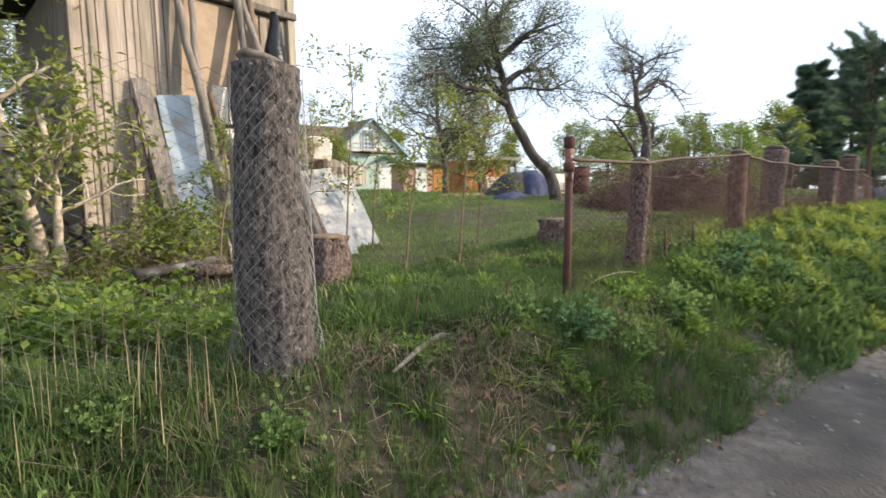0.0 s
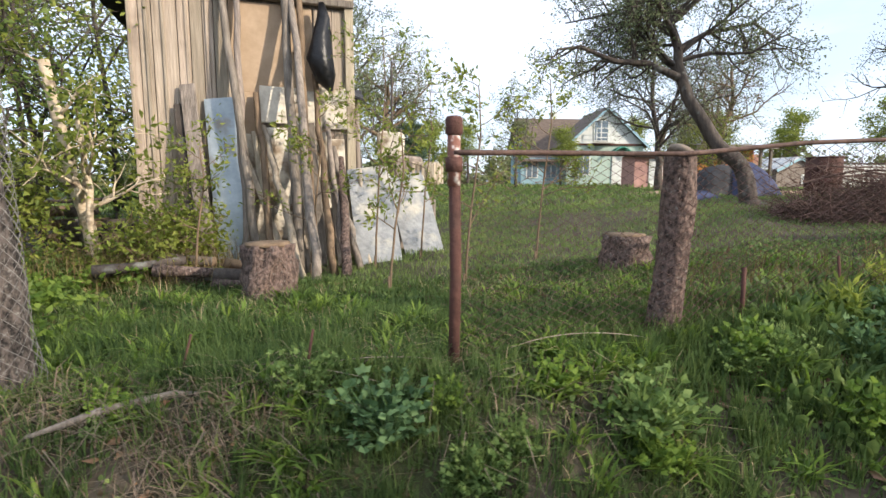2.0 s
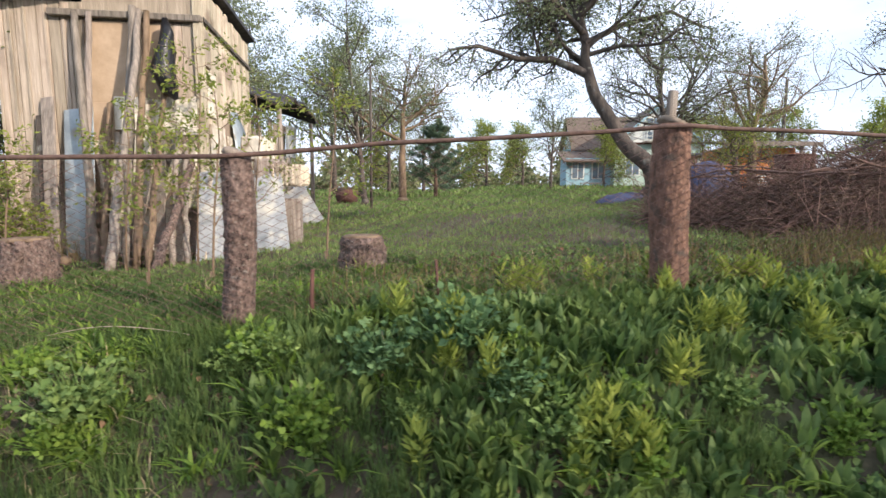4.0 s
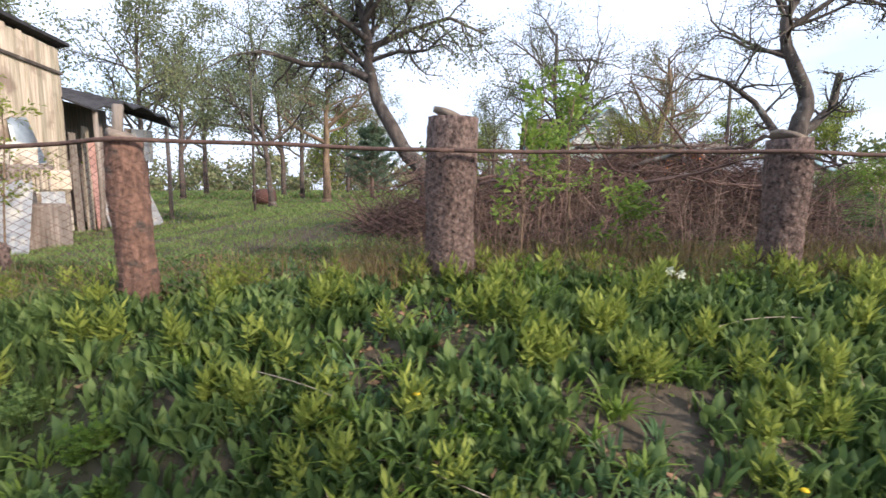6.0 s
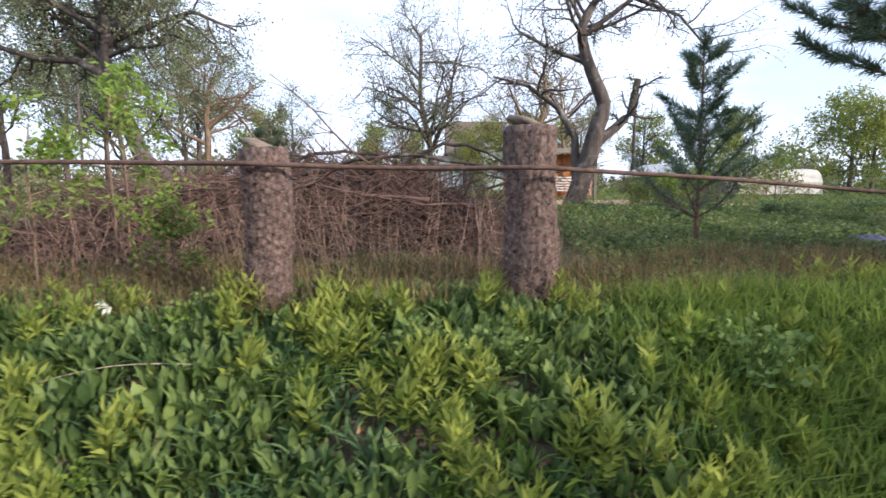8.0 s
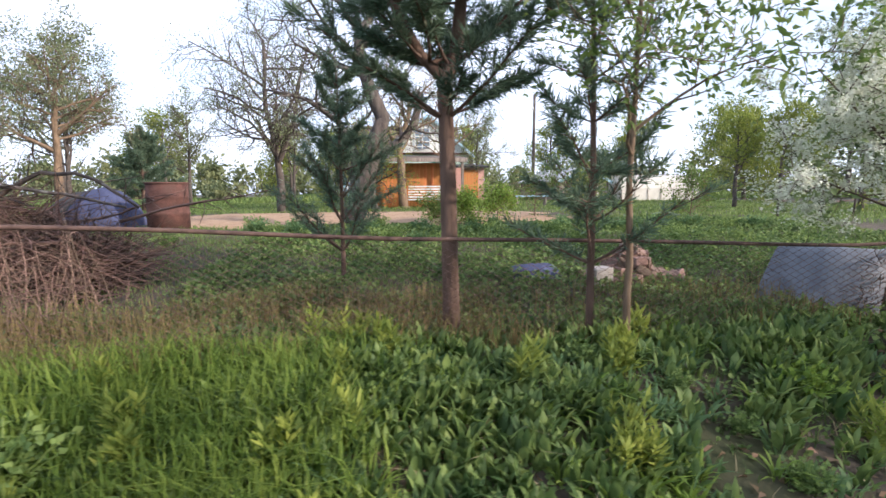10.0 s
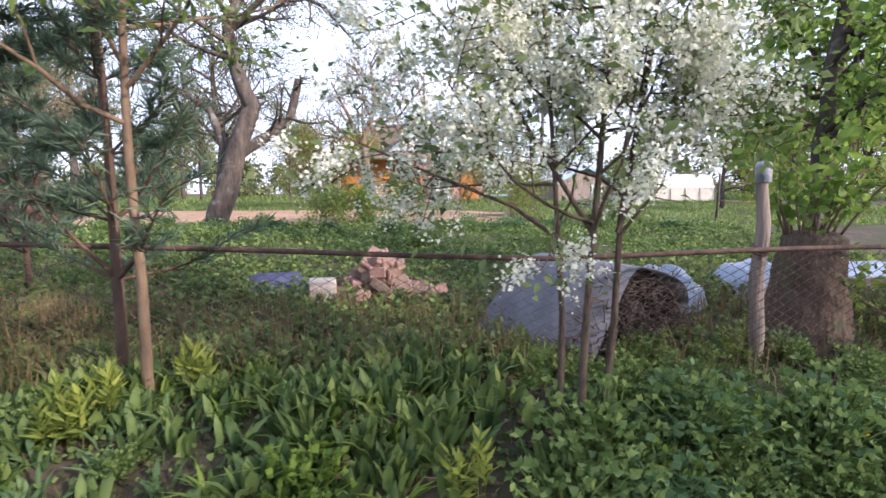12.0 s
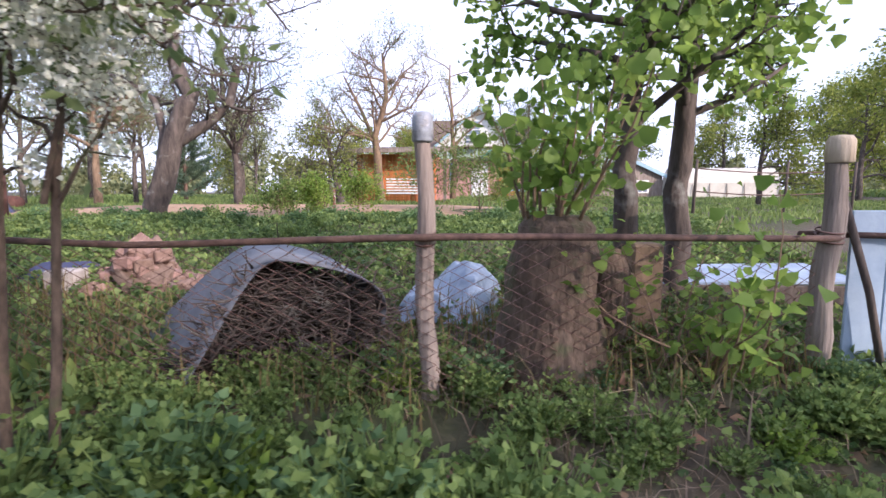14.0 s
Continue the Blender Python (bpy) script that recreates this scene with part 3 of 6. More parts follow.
def grey_pole(x, y, z1, r, label, cap=None, lean=(0, 0)):
    z0 = gz(x, y)
    e = thing("fence_pole", x, y, z0, label, "fence post", "fence posts")
    n = 12
    g = Geo().tube([(lean[0] * i / n + 0.008 * math.sin(i * 0.9), lean[1] * i / n + 0.006 * math.sin(i * 1.3), -0.1 + (z1 - z0 + 0.1) * i / n) for i in range(n + 1)],
                   [r * (1.12 - 0.2 * i / n) * random.uniform(0.95, 1.06) for i in range(n + 1)], 12, 0.06)
    part("pole", g, "grey_wood", e)
    if cap:
        top = (lean[0], lean[1], z1 - z0)
        g = Geo().tube([(top[0], top[1], top[2] - 0.075), (top[0], top[1], top[2] - 0.07), (top[0], top[1], top[2] + 0.005), (top[0], top[1], top[2] + 0.022), (top[0], top[1], top[2] + 0.026)],
                       [r * 1.0, r * 1.18, r * 1.16, r * 0.9, r * 0.3], 14)
        part("cap", g, cap, e, "cut plastic bottle cap over the pole top" if cap == "bottle" else "sawn pale top")
    for k in range(3):
        z = rail_z(x) - z0 + (k - 1) * 0.018
        c = Geo().tube([(lean[0] * 0.6 + r * 1.15 * math.cos(t), lean[1] * 0.6 + r * 1.15 * math.sin(t), z + 0.01 * math.sin(t)) for t in np.linspace(0, 6.28, 14)], [0.004] * 14, 5)
        part("wire_tie", c, "wire", e)
    return e


grey_pole(12.02, 3.56, 1.77, 0.031, "grey weathered fence pole capped with a plastic bottle", "bottle", (-0.02, 0))
grey_pole(13.46, 3.88, 1.71, 0.039, "stout grey fence pole with a sawn top and wire ties", "plank_pale", (0.03, 0))


# ---- trees ----
def wander(p, d, length, n, wobble, droop=0.0):
    pts, d = [Vector(p)], Vector(d).normalized()
    for i in range(n):
        d = (d + Vector((random.gauss(0, wobble), random.gauss(0, wobble), random.gauss(0, wobble) + droop))).normalized()
        pts.append(pts[-1] + d * (length / n))
    return pts


def grow(geo, tips, pts, r0, r1, level, depth, spread, ratio, kids, wobble=0.18, droop=0.02, start=0.3, sides=8):
    """A limb along pts with branches off it, down to twigs; tips gathers (place, way) for the leaves."""
    n = len(pts)
    rad = [r0 + (r1 - r0) * i / (n - 1) for i in range(n)]
    geo.tube(pts, rad, max(3, sides - 2 * level), 0.08 if level == 0 else 0.0, cap=level == 0)
    length = sum((pts[i + 1] - pts[i]).length for i in range(n - 1))
    if level >= depth:
        for i in range(1, n):
            tips.append((pts[i], (pts[i] - pts[i - 1]).normalized()))
        return
    for k in range(kids[min(level, len(kids) - 1)]):
        t = start + (1 - start) * (k + random.random()) / kids[min(level, len(kids) - 1)]
        i = min(n - 2, int(t * (n - 1)))
        p = pts[i].lerp(pts[i + 1], t * (n - 1) - i)
        d = (pts[i + 1] - pts[i]).normalized()
        q = d.orthogonal()
        q.rotate(Matrix.Rotation(random.uniform(0, 6.28), 3, d))
        s = spread * random.uniform(0.7, 1.3)
        w = d * math.cos(s) + q * math.sin(s)
        ll = length * ratio * random.uniform(0.65, 1.25) * (1.15 - 0.5 * t if level == 0 else 1)
        rr = max(0.0025, min(rad[i] * 0.62, 0.011 * ll + 0.003 + 0.22 * rad[i]))
        grow(geo, tips, wander(p, w, ll, 6 if level < depth - 1 else 4, wobble, droop), rr, max(0.0015, rr * 0.3), level + 1, depth, spread, ratio, kids, wobble, droop, 0.25, sides)
    for i in range(max(1, n - 3), n):
        tips.append((pts[i], (pts[i] - pts[i - 1]).normalized()))


def leaf_cloud(tips, per_tip, size, spread, kind="leaf", width=0.5, keep=1.0):
    P, D = [], []
    for p, d in tips:
        if random.random() > keep:
            continue
        for _ in range(per_tip):
            P.append((p.x + random.gauss(0, spread), p.y + random.gauss(0, spread), p.z + random.gauss(0, spread)))
            D.append((d.x + random.gauss(0, 0.8), d.y + random.gauss(0, 0.8), d.z + random.gauss(0, 0.7) - 0.15))
    P, D = np.array(P), np.array(D)
    return round_leaves(P, D, size) if kind == "round" else leaves(P, D, size, size * width)


def tree(name, trunk, r0, r1, label, bark="bark_dark", leaf="leaf_apple", depth=3, kids=(7, 5, 4), ratio=0.55, spread=0.9, per_tip=2, size=0.045,
         loose=0.04, limbs=(), kind="leaf", width=0.5, wobble=0.18, droop=0.02, start=0.35, keep=1.0, group="", extra=None, seed=0, limb_start=0.25):
    """A tree from its trunk's line; limbs are main branches given as lines of their own."""
    random.seed(seed + 11)
    base = Vector(trunk[0])
    e = thing(name, *base, label, "tree", group)
    g, tips = Geo(), []
    line = [Vector(p) - base for p in trunk]
    fine = []
    for i in range(len(line) - 1):
        for k in range(3):
            fine.append(line[i].lerp(line[i + 1], k / 3) + Vector((random.gauss(0, r0 * 0.12), random.gauss(0, r0 * 0.12), 0)) * (1 if i + k else 0))
    fine.append(line[-1])
    fine[0] = fine[0] - Vector((0, 0, 0.15))
    grow(g, tips, fine, r0, r1, 0, depth, spread, ratio, kids, wobble, droop, start, 12)
    for lm, a, b in limbs:
        pts = [Vector(p) - base for p in lm]
        fine = [pts[i].lerp(pts[i + 1], k / 3) for i in range(len(pts) - 1) for k in range(3)] + [pts[-1]]
        grow(g, tips, fine, a, b, 1, depth, spread, ratio * 0.9, kids, wobble, droop, limb_start, 12)
    g.tube([Vector((0, 0, -0.1)), Vector((0, 0, 0.0)), Vector((0, 0, 0.10))], [r0 * 1.5, r0 * 1.35, r0 * 1.0], 12, 0.1)
    part("trunk", g, bark, e)
    if leaf:
        part("crown", array_mesh("crown", *leaf_cloud(tips, per_tip, size, loose, kind, width, keep)), leaf, e)
    if extra:
        extra(e, tips)
    return e


# the leaning old apple tree
tree("apple_tree", [(1.87, 6.5, 1.05), (1.80, 6.62, 1.62), (1.47, 6.73, 1.93), (1.17, 6.85, 2.43), (0.99, 6.97, 2.91), (0.93, 7.08, 3.51), (0.78, 7.2, 4.1), (0.85, 7.4, 4.7)],
     0.125, 0.035, "old leaning apple tree with dark bark and small pale new leaves", "bark_dark", "leaf_apple", 3, (19, 10, 8), 0.42, 1.0, 3, 0.045, 0.06,
     limbs=(([(0.99, 6.97, 2.9), (0.55, 7.1, 3.12), (0.05, 7.1, 3.14), (-0.5, 7.0, 3.3), (-0.9, 6.8, 3.2)], 0.06, 0.015),
            ([(0.95, 7.0, 3.3), (1.5, 7.2, 3.6), (2.1, 7.0, 3.7), (2.6, 7.1, 3.5)], 0.05, 0.012),
            ([(0.95, 7.05, 3.45), (0.4, 6.6, 3.8), (0.0, 6.3, 4.0)], 0.045, 0.012), ([(0.9, 7.1, 3.7), (1.4, 6.8, 4.2), (1.9, 6.4, 4.4)], 0.045, 0.012)), start=0.55, seed=1)
# the crooked old tree with the sawn stub
tree("old_fruit_tree", [(7.35, 8.5, 1.05), (7.6, 8.5, 1.9), (7.80, 8.57, 2.55), (7.88, 8.65, 2.88), (7.62, 8.73, 3.5), (7.57, 8.82, 4.15), (7.8, 8.9, 4.6), (8.1, 9.0, 5.2)],
     0.17, 0.04, "crooked old fruit tree with sparse twigs and a sawn-off limb", "bark_dark", "leaf_apple", 3, (14, 9, 7), 0.40, 0.95, 1, 0.045, 0.06,
     limbs=(([(7.45, 8.5, 1.5), (7.45, 8.7, 2.35), (7.2, 8.9, 2.85), (6.7, 8.9, 3.2), (6.1, 8.7, 3.3)], 0.08, 0.015), ([(7.72, 8.56, 2.2), (8.1, 8.7, 2.48), (8.4, 8.8, 2.75), (8.52, 8.85, 3.3)], 0.085, 0.055),
            ([(7.6, 8.8, 4.0), (8.3, 8.6, 4.5), (9.0, 8.5, 4.2), (9.5, 8.4, 3.6)], 0.05, 0.01)), start=0.55, seed=2)
tree("fruit_tree", [(5.12, 15.0, 1.1), (5.12, 15.0, 2.1), (5.05, 15, 2.75), (4.8, 15, 4.0), (4.8, 15, 5.8)], 0.13, 0.04, "round-crowned bare fruit tree with fine twigs", "bark_dark", "leaf_apple", 3, (18, 9, 6), 0.5, 0.9, 2, 0.06, 0.08,
     limbs=(([(5.1, 15, 2.6), (5.5, 15.1, 3.6), (5.8, 15, 5.2)], 0.08, 0.02),), start=0.4, seed=3)
tree("fruit_tree", [(8.6, 17.0, 1.2), (8.5, 17.0, 2.3), (8.45, 17, 3.2), (8.8, 17, 4.3), (8.7, 17, 5.6)], 0.16, 0.04, "tall reddish bare-twigged fruit tree", "bark_brown", "leaf_apple", 3, (17, 9, 6), 0.45, 0.8, 1, 0.06, 0.08,
     limbs=(([(8.45, 17, 3.0), (8.0, 17.1, 4.0), (7.5, 17, 5.0)], 0.08, 0.02),), start=0.4, seed=4)
tree("fruit_tree", [(7.7, 16.0, 1.2), (7.55, 16.0, 1.8), (7.4, 16, 2.5), (7.25, 16, 3.3)], 0.13, 0.04, "spreading small fruit tree with pale green leaves", "bark_dark", "leaf_spring", 3, (15, 8, 5), 0.58, 1.0, 2, 0.065, 0.09, start=0.3, seed=5)
tree("plum_tree", [(10.4, 21.0, 1.2), (10.5, 21.0, 2.6), (10.4, 21, 3.8), (10.3, 21, 6.2)], 0.14, 0.03, "thin tall bare tree beside the house", "bark_brown", "leaf_spring", 3, (12, 6, 4), 0.4, 0.8, 1, 0.07, 0.08, start=0.4, seed=6)
tree("fruit_tree", [(-3.44, 20.0, 0.9), (-3.42, 20.0, 2.6), (-3.39, 20, 4.3), (-3.3, 20, 5.4)], 0.17, 0.05, "half-bare tree with a pollarded trunk", "bark_brown", "leaf_apple", 3, (14, 9, 5), 0.5, 0.9, 2, 0.08, 0.1,
     limbs=(([(-3.4, 20, 3.2), (-4.6, 20, 3.8), (-5.8, 20, 4.8)], 0.09, 0.02), ([(-3.4, 20, 3.8), (-2.4, 20, 4.6), (-1.6, 20, 5.4)], 0.09, 0.02)), start=0.5, seed=7)
tree("ash_tree", [(-4.1, 16.0, 0.9), (-4.2, 16.0, 2.2), (-4.4, 16, 3.8), (-4.6, 16, 6.2)], 0.10, 0.03, "slender tree with thin grey-green spring foliage", "bark_dark", "leaf_apple", 3, (16, 9, 5), 0.42, 0.7, 3, 0.08, 0.1, start=0.35, seed=8)


def needle_tufts(tips, n, length, keep=1.0):
    """Tufts of pine needles: thin blades all round each twig."""
    P, D = [], []
    for p, d in tips:
        if random.random() > keep:
            continue
        for _ in range(n):
            t = random.uniform(-0.06, 0.05)
            P.append((p.x + d.x * t, p.y + d.y * t, p.z + d.z * t))
            D.append((d.x * 0.8 + random.gauss(0, 0.6), d.y * 0.8 + random.gauss(0, 0.6), d.z * 0.8 + random.gauss(0, 0.6) + 0.15))
    return leaves(np.array(P), np.array(D), length, length * 0.09, 0.05, 0.05)


def conifer(name, trunk, r0, r1, label, whorls, reach, first, limbs=(), tuft=16, nl=0.075, bark="bark_pine", up=0.25, keep=1.0, seed=0, taper=1.0):
    random.seed(seed + 31)
    base = Vector(trunk[0])
    e = thing(name, *base, label, "tree")
    g, tips = Geo(), []
    line = [Vector(p) - base for p in trunk]
    H = line[-1].z
    fine = [line[i].lerp(line[i + 1], k / 3) for i in range(len(line) - 1) for k in range(3)] + [line[-1]]
    fine[0] = fine[0] - Vector((0, 0, 0.15))
    n = len(fine)
    g.tube(fine, [r0 + (r1 - r0) * i / (n - 1) for i in range(n)], 12, 0.07)
    stems = [(fine, H)]
    for lm, a, b in limbs:
        pts = [Vector(p) - base for p in lm]
        f2 = [pts[i].lerp(pts[i + 1], k / 3) for i in range(len(pts) - 1) for k in range(3)] + [pts[-1]]
        g.tube(f2, [a + (b - a) * i / (len(f2) - 1) for i in range(len(f2))], 10, 0.05)
        stems.append((f2, f2[-1].z))
    for f2, top in stems:
        for w in range(whorls):
            z = first + (top - first) * (w + 0.3 * random.random()) / whorls
            i = max([j for j in range(len(f2) - 1) if f2[j].z <= z] or [-1])
            if i < 0:
                continue
            p = f2[i].lerp(f2[i + 1], min(1, (z - f2[i].z) / max(1e-3, f2[i + 1].z - f2[i].z)))
            a0 = random.uniform(0, 6.28)
            for k in range(5):
                a = a0 + k * 1.257 + random.gauss(0, 0.2)
                ll = reach * (1 - taper * 0.75 * (z - first) / max(0.1, top - first)) * random.uniform(0.6, 1.15)
                b = wander(p, (math.cos(a), math.sin(a), up * random.uniform(0.3, 1.5)), ll, 6, 0.10, 0.03)
                g.tube(b, [max(0.004, 0.014 * ll + 0.002) * (1 - 0.8 * q / 6) for q in range(7)], 5, cap=False)
                for q in range(2, 7):
                    d = (b[q] - b[q - 1]).normalized()
                    tips.append((b[q], d))
                    for s in (-1, 1):
                        sd = (d + d.cross(Vector((0, 0, 1))) * s * 0.9 + Vector((0, 0, 0.2))).normalized()
                        tw = wander(b[q], sd, ll * 0.22 * random.uniform(0.5, 1.2), 2, 0.1)
                        g.tube(tw, [0.004, 0.003, 0.002], 3, cap=False)
                        tips += [(tw[1], sd), (tw[2], sd)]
        tips.append((f2[-1], Vector((0, 0, 1))))
    part("trunk", g, bark, e)
    part("crown", array_mesh("crown", *needle_tufts(tips, tuft, nl, keep)), "needle", e)
    return e


# the pine by the fence, forked low
conifer("pine_tree", [(8.27, 3.52, 0.74), (8.26, 3.52, 1.3), (8.25, 3.52, 1.85), (8.23, 3.52, 2.36), (8.30, 3.52, 2.5), (8.33, 3.52, 2.8), (8.33, 3.52, 3.4), (8.33, 3.52, 4.3)], 0.055, 0.03,
        "young pine with a forked reddish trunk close behind the fence", 7, 0.8, 1.35,
        (([(8.23, 3.52, 2.36), (8.09, 3.52, 2.5), (7.92, 3.5, 2.8), (7.88, 3.5, 3.4), (7.9, 3.5, 4.2)], 0.035, 0.02),), 58, 0.085, seed=1, taper=0.1, keep=0.75, up=0.6)
conifer("pine_tree", [(9.08, 3.34, 0.75), (9.08, 3.34, 1.8), (9.04, 3.34, 3.4)], 0.026, 0.01, "thin young pine with low sparse branches", 8, 0.6, 0.5, (), 26, 0.085, seed=8, up=0.5, keep=0.36)
conifer("pine_tree", [(7.52, 4.87, 0.88), (7.52, 4.87, 1.8), (7.5, 4.87, 2.75)], 0.022, 0.006, "small bluish pine with a pointed top", 7, 0.66, 0.3, (), 18, 0.07, seed=2, up=0.8)
conifer("spruce_tree", [(42, 17, 1.0), (42, 17, 6), (42, 17, 11)], 0.25, 0.04, "tall dark spruce beyond the gardens", 20, 3.0, 0.6, (), 60, 0.42, up=-0.1, seed=3, bark="bark_dark")
conifer("spruce_tree", [(48, 16, 1.0), (48, 16, 7), (48, 16, 13)], 0.28, 0.04, "tall dark spruce beyond the gardens", 20, 3.3, 0.6, (), 60, 0.42, up=-0.1, seed=4, bark="bark_dark")
conifer("pine_tree", [(-2.4, 24, 1.0), (-2.4, 24, 3.0), (-2.3, 24, 4.4)], 0.10, 0.02, "low young pine at the end of the garden", 8, 1.5, 0.4, (), 22, 0.22, seed=5, up=0.5)

# saplings with compound leaves between the fence and the house
tree("rowan_sapling", [(9.25, 3.22, 0.72), (9.25, 3.21, 1.3), (9.24, 3.20, 2.0), (9.26, 3.20, 2.7), (9.3, 3.2, 3.6)], 0.024, 0.008, "slim rowan sapling with fresh green leaves by the fence", "bark_brown", "leaf_rowan", 3, (12, 6, 4), 0.42, 0.8, 3, 0.06, 0.06, start=0.45, seed=9, width=0.35)


# the bird cherry in bloom
def bloom(e, tips):
    """Hanging racemes of small white flowers at the twig ends."""
    P, D = [], []
    for p, d in tips:
        if random.random() > 0.36 or p.z < 0.7 or p.x > random.uniform(0.3, 0.55):
            continue
        way = Vector((d.x + random.gauss(0, 0.4), d.y + random.gauss(0, 0.4), random.gauss(-0.2, 0.4))).normalized()
        for k in range(58):
            t = random.uniform(0, 0.13)
            q = p + way * t
            P.append((q.x + random.gauss(0, 0.02), q.y + random.gauss(0, 0.02), q.z + random.gauss(0, 0.02)))
            D.append((random.gauss(0, 1), random.gauss(0, 1), random.gauss(0, 1)))
    part("blossom", array_mesh("blossom", *round_leaves(np.array(P), np.array(D), 0.0135)), "blossom", e, "white bird cherry blossom")


cherry = ([(10.97, 2.98, 0.68), (10.98, 2.99, 1.1), (11.0, 3.0, 1.5), (11.05, 3.02, 2.1), (11.05, 3.0, 3.0)],
          [(11.06, 3.02, 0.7), (11.1, 3.03, 1.1), (11.12, 3.05, 1.55), (11.22, 3.06, 2.2), (11.25, 3.05, 2.9)])
tree("bird_cherry", cherry[0], 0.017, 0.008, "bird cherry in full white bloom with thin twin stems", "bark_linden", "leaf_cherry", 3, (11, 7, 5), 0.34, 1.0, 1, 0.05, 0.05,
     limbs=((cherry[1], 0.015, 0.007), ([(10.90, 3.0, 0.68), (10.90, 3.02, 1.2), (10.86, 3.05, 1.8), (10.8, 3.1, 2.6)], 0.014, 0.006), ([(10.99, 3.0, 1.4), (10.7, 3.0, 1.6), (10.4, 3.05, 1.72), (10.12, 3.1, 1.84)], 0.009, 0.003), ([(11.0, 3.0, 1.5), (10.7, 3.1, 2.0), (10.35, 3.2, 2.4)], 0.010, 0.004),
            ([(11.10, 3.03, 1.5), (11.25, 3.0, 1.9), (11.45, 3.0, 2.15)], 0.009, 0.003)),
     start=0.45, seed=12, extra=bloom, limb_start=0.45)

# lindens at the right-hand end, with the pollarded stump and its shoots
tree("linden_tree", [(12.84, 4.32, 0.8), (12.84, 4.31, 1.3), (12.84, 4.3, 1.63), (12.87, 4.3, 2.1), (12.95, 4.3, 3.0), (13.0, 4.3, 4.2)], 0.065, 0.03, "linden tree with a dark straight trunk and broad fresh leaves", "bark_dark", "leaf_linden", 3, (17, 7, 4), 0.27, 0.9, 2, 0.042, 0.06, kind="round", start=0.48, seed=13, droop=-0.01)
tree("linden_tree", [(13.2, 4.72, 0.8), (13.2, 4.7, 1.3), (13.2, 4.7, 1.65), (13.22, 4.7, 2.17), (13.3, 4.7, 3.0), (13.35, 4.7, 4.4)], 0.075, 0.035, "linden tree with a dark straight trunk and broad fresh leaves", "bark_dark", "leaf_linden", 3, (17, 7, 4), 0.27, 0.9, 2, 0.042, 0.06, kind="round", start=0.48, seed=14, droop=-0.01)
e = thing("pollard_stump", 12.46, 3.82, 0.80, "thick pollarded linden stump with leafy shoots on top", "tree stump")
g = Geo()
g.tube([(0, 0, -0.1), (0, 0, 0.06), (0, 0, 0.14), (0, 0, 0.22), (0, 0, 0.3), (0, 0, 0.4), (0.01, 0, 0.5), (0.01, 0, 0.60), (0.01, 0, 0.64)], [0.28, 0.235, 0.21, 0.195, 0.18, 0.17, 0.162, 0.15, 0.11], 40, 0.10)
for k, v in enumerate(g.v):
    g.v[k] = v + Vector((v.x, v.y, 0)) * 0.13 * noise.noise(Vector((v.x * 14, v.y * 14, v.z * 6)))
part("stump", g, "bark_linden", e)
random.seed(77)
g, tips = Geo(), []
for k in range(16):
    a, r = random.uniform(0, 6.28), random.uniform(0.02, 0.13)
    pts = wander((math.cos(a) * r, math.sin(a) * r, 0.6), (math.cos(a) * 0.35, math.sin(a) * 0.35, 1), random.uniform(0.3, 0.75), 6, 0.1, 0.05)
    part("shoot", Geo().tube(pts, [0.008 - 0.001 * i for i in range(7)], 5), "bark_brown", e)
    tips += [(pts[i], (pts[i] - pts[i - 1]).normalized()) for i in range(2, 7)]
part("foliage", array_mesh("foliage", *leaf_cloud(tips, 6, 0.05, 0.055, "round")), "leaf_linden", e, "broad fresh green linden leaves")
e = thing("cut_stump", 12.70, 4.02, 0.80, "low sawn stump of grey-brown wood beside a linden", "tree stump")
part("trunk", Geo().tube([(0, 0, -0.1), (0, 0, 0.05), (0.005, 0, 0.25), (0.0, 0, 0.42), (0.0, 0.02, 0.47)], [0.12, 0.095, 0.09, 0.092, 0.09], 20, 0.08), "bark_linden", e)
part("cut_face", Geo().tube([(0, 0.02, 0.455), (0.0, 0.02, 0.476), (0.0, 0.02, 0.479)], [0.086, 0.086, 0.05], 20, 0.04), "cut", e, "pale sawn face")
e = thing("linden_bush", 13.05, 3.72, 0.82, "low linden shoots with broad yellow-green leaves", "bush")
g, tips = Geo(), []
for k in range(12):
    a = random.uniform(0, 6.28)
    pts = wander((random.gauss(0, 0.08), random.gauss(0, 0.05), 0), (math.cos(a) * 0.7, math.sin(a) * 0.5 - 0.1, 1), random.uniform(0.3, 0.75), 6, 0.15, 0.0)
    g.tube(pts, [0.006 - 0.0008 * i for i in range(7)], 5)
    tips += [(pts[i], (pts[i] - pts[i - 1]).normalized()) for i in range(2, 7)]
part("stalk", g, "bark_brown", e)
part("foliage", array_mesh("foliage", *leaf_cloud(tips, 5, 0.045, 0.05, "round")), "leaf_linden", e)

# growth round the shed
tree("birch_tree", [(-5.86, 4.6, 0.5), (-5.92, 4.6, 1.1), (-6.02, 4.6, 1.53), (-6.15, 4.6, 2.4)], 0.06, 0.045, "broken leaning birch trunk by the shed", "birch", "leaf_spring", 2, (5, 4), 0.4, 0.9, 4, 0.07, 0.08, start=0.3, seed=15)
tree("birch_tree", [(-5.72, 4.35, 0.5), (-5.75, 4.35, 0.9), (-5.74, 4.37, 1.3), (-5.80, 4.4, 1.9)], 0.035, 0.022, "thin pale birch stem beside the shed", "birch", "leaf_spring", 2, (7, 5), 0.5, 0.9, 4, 0.07, 0.08, start=0.45, seed=16)
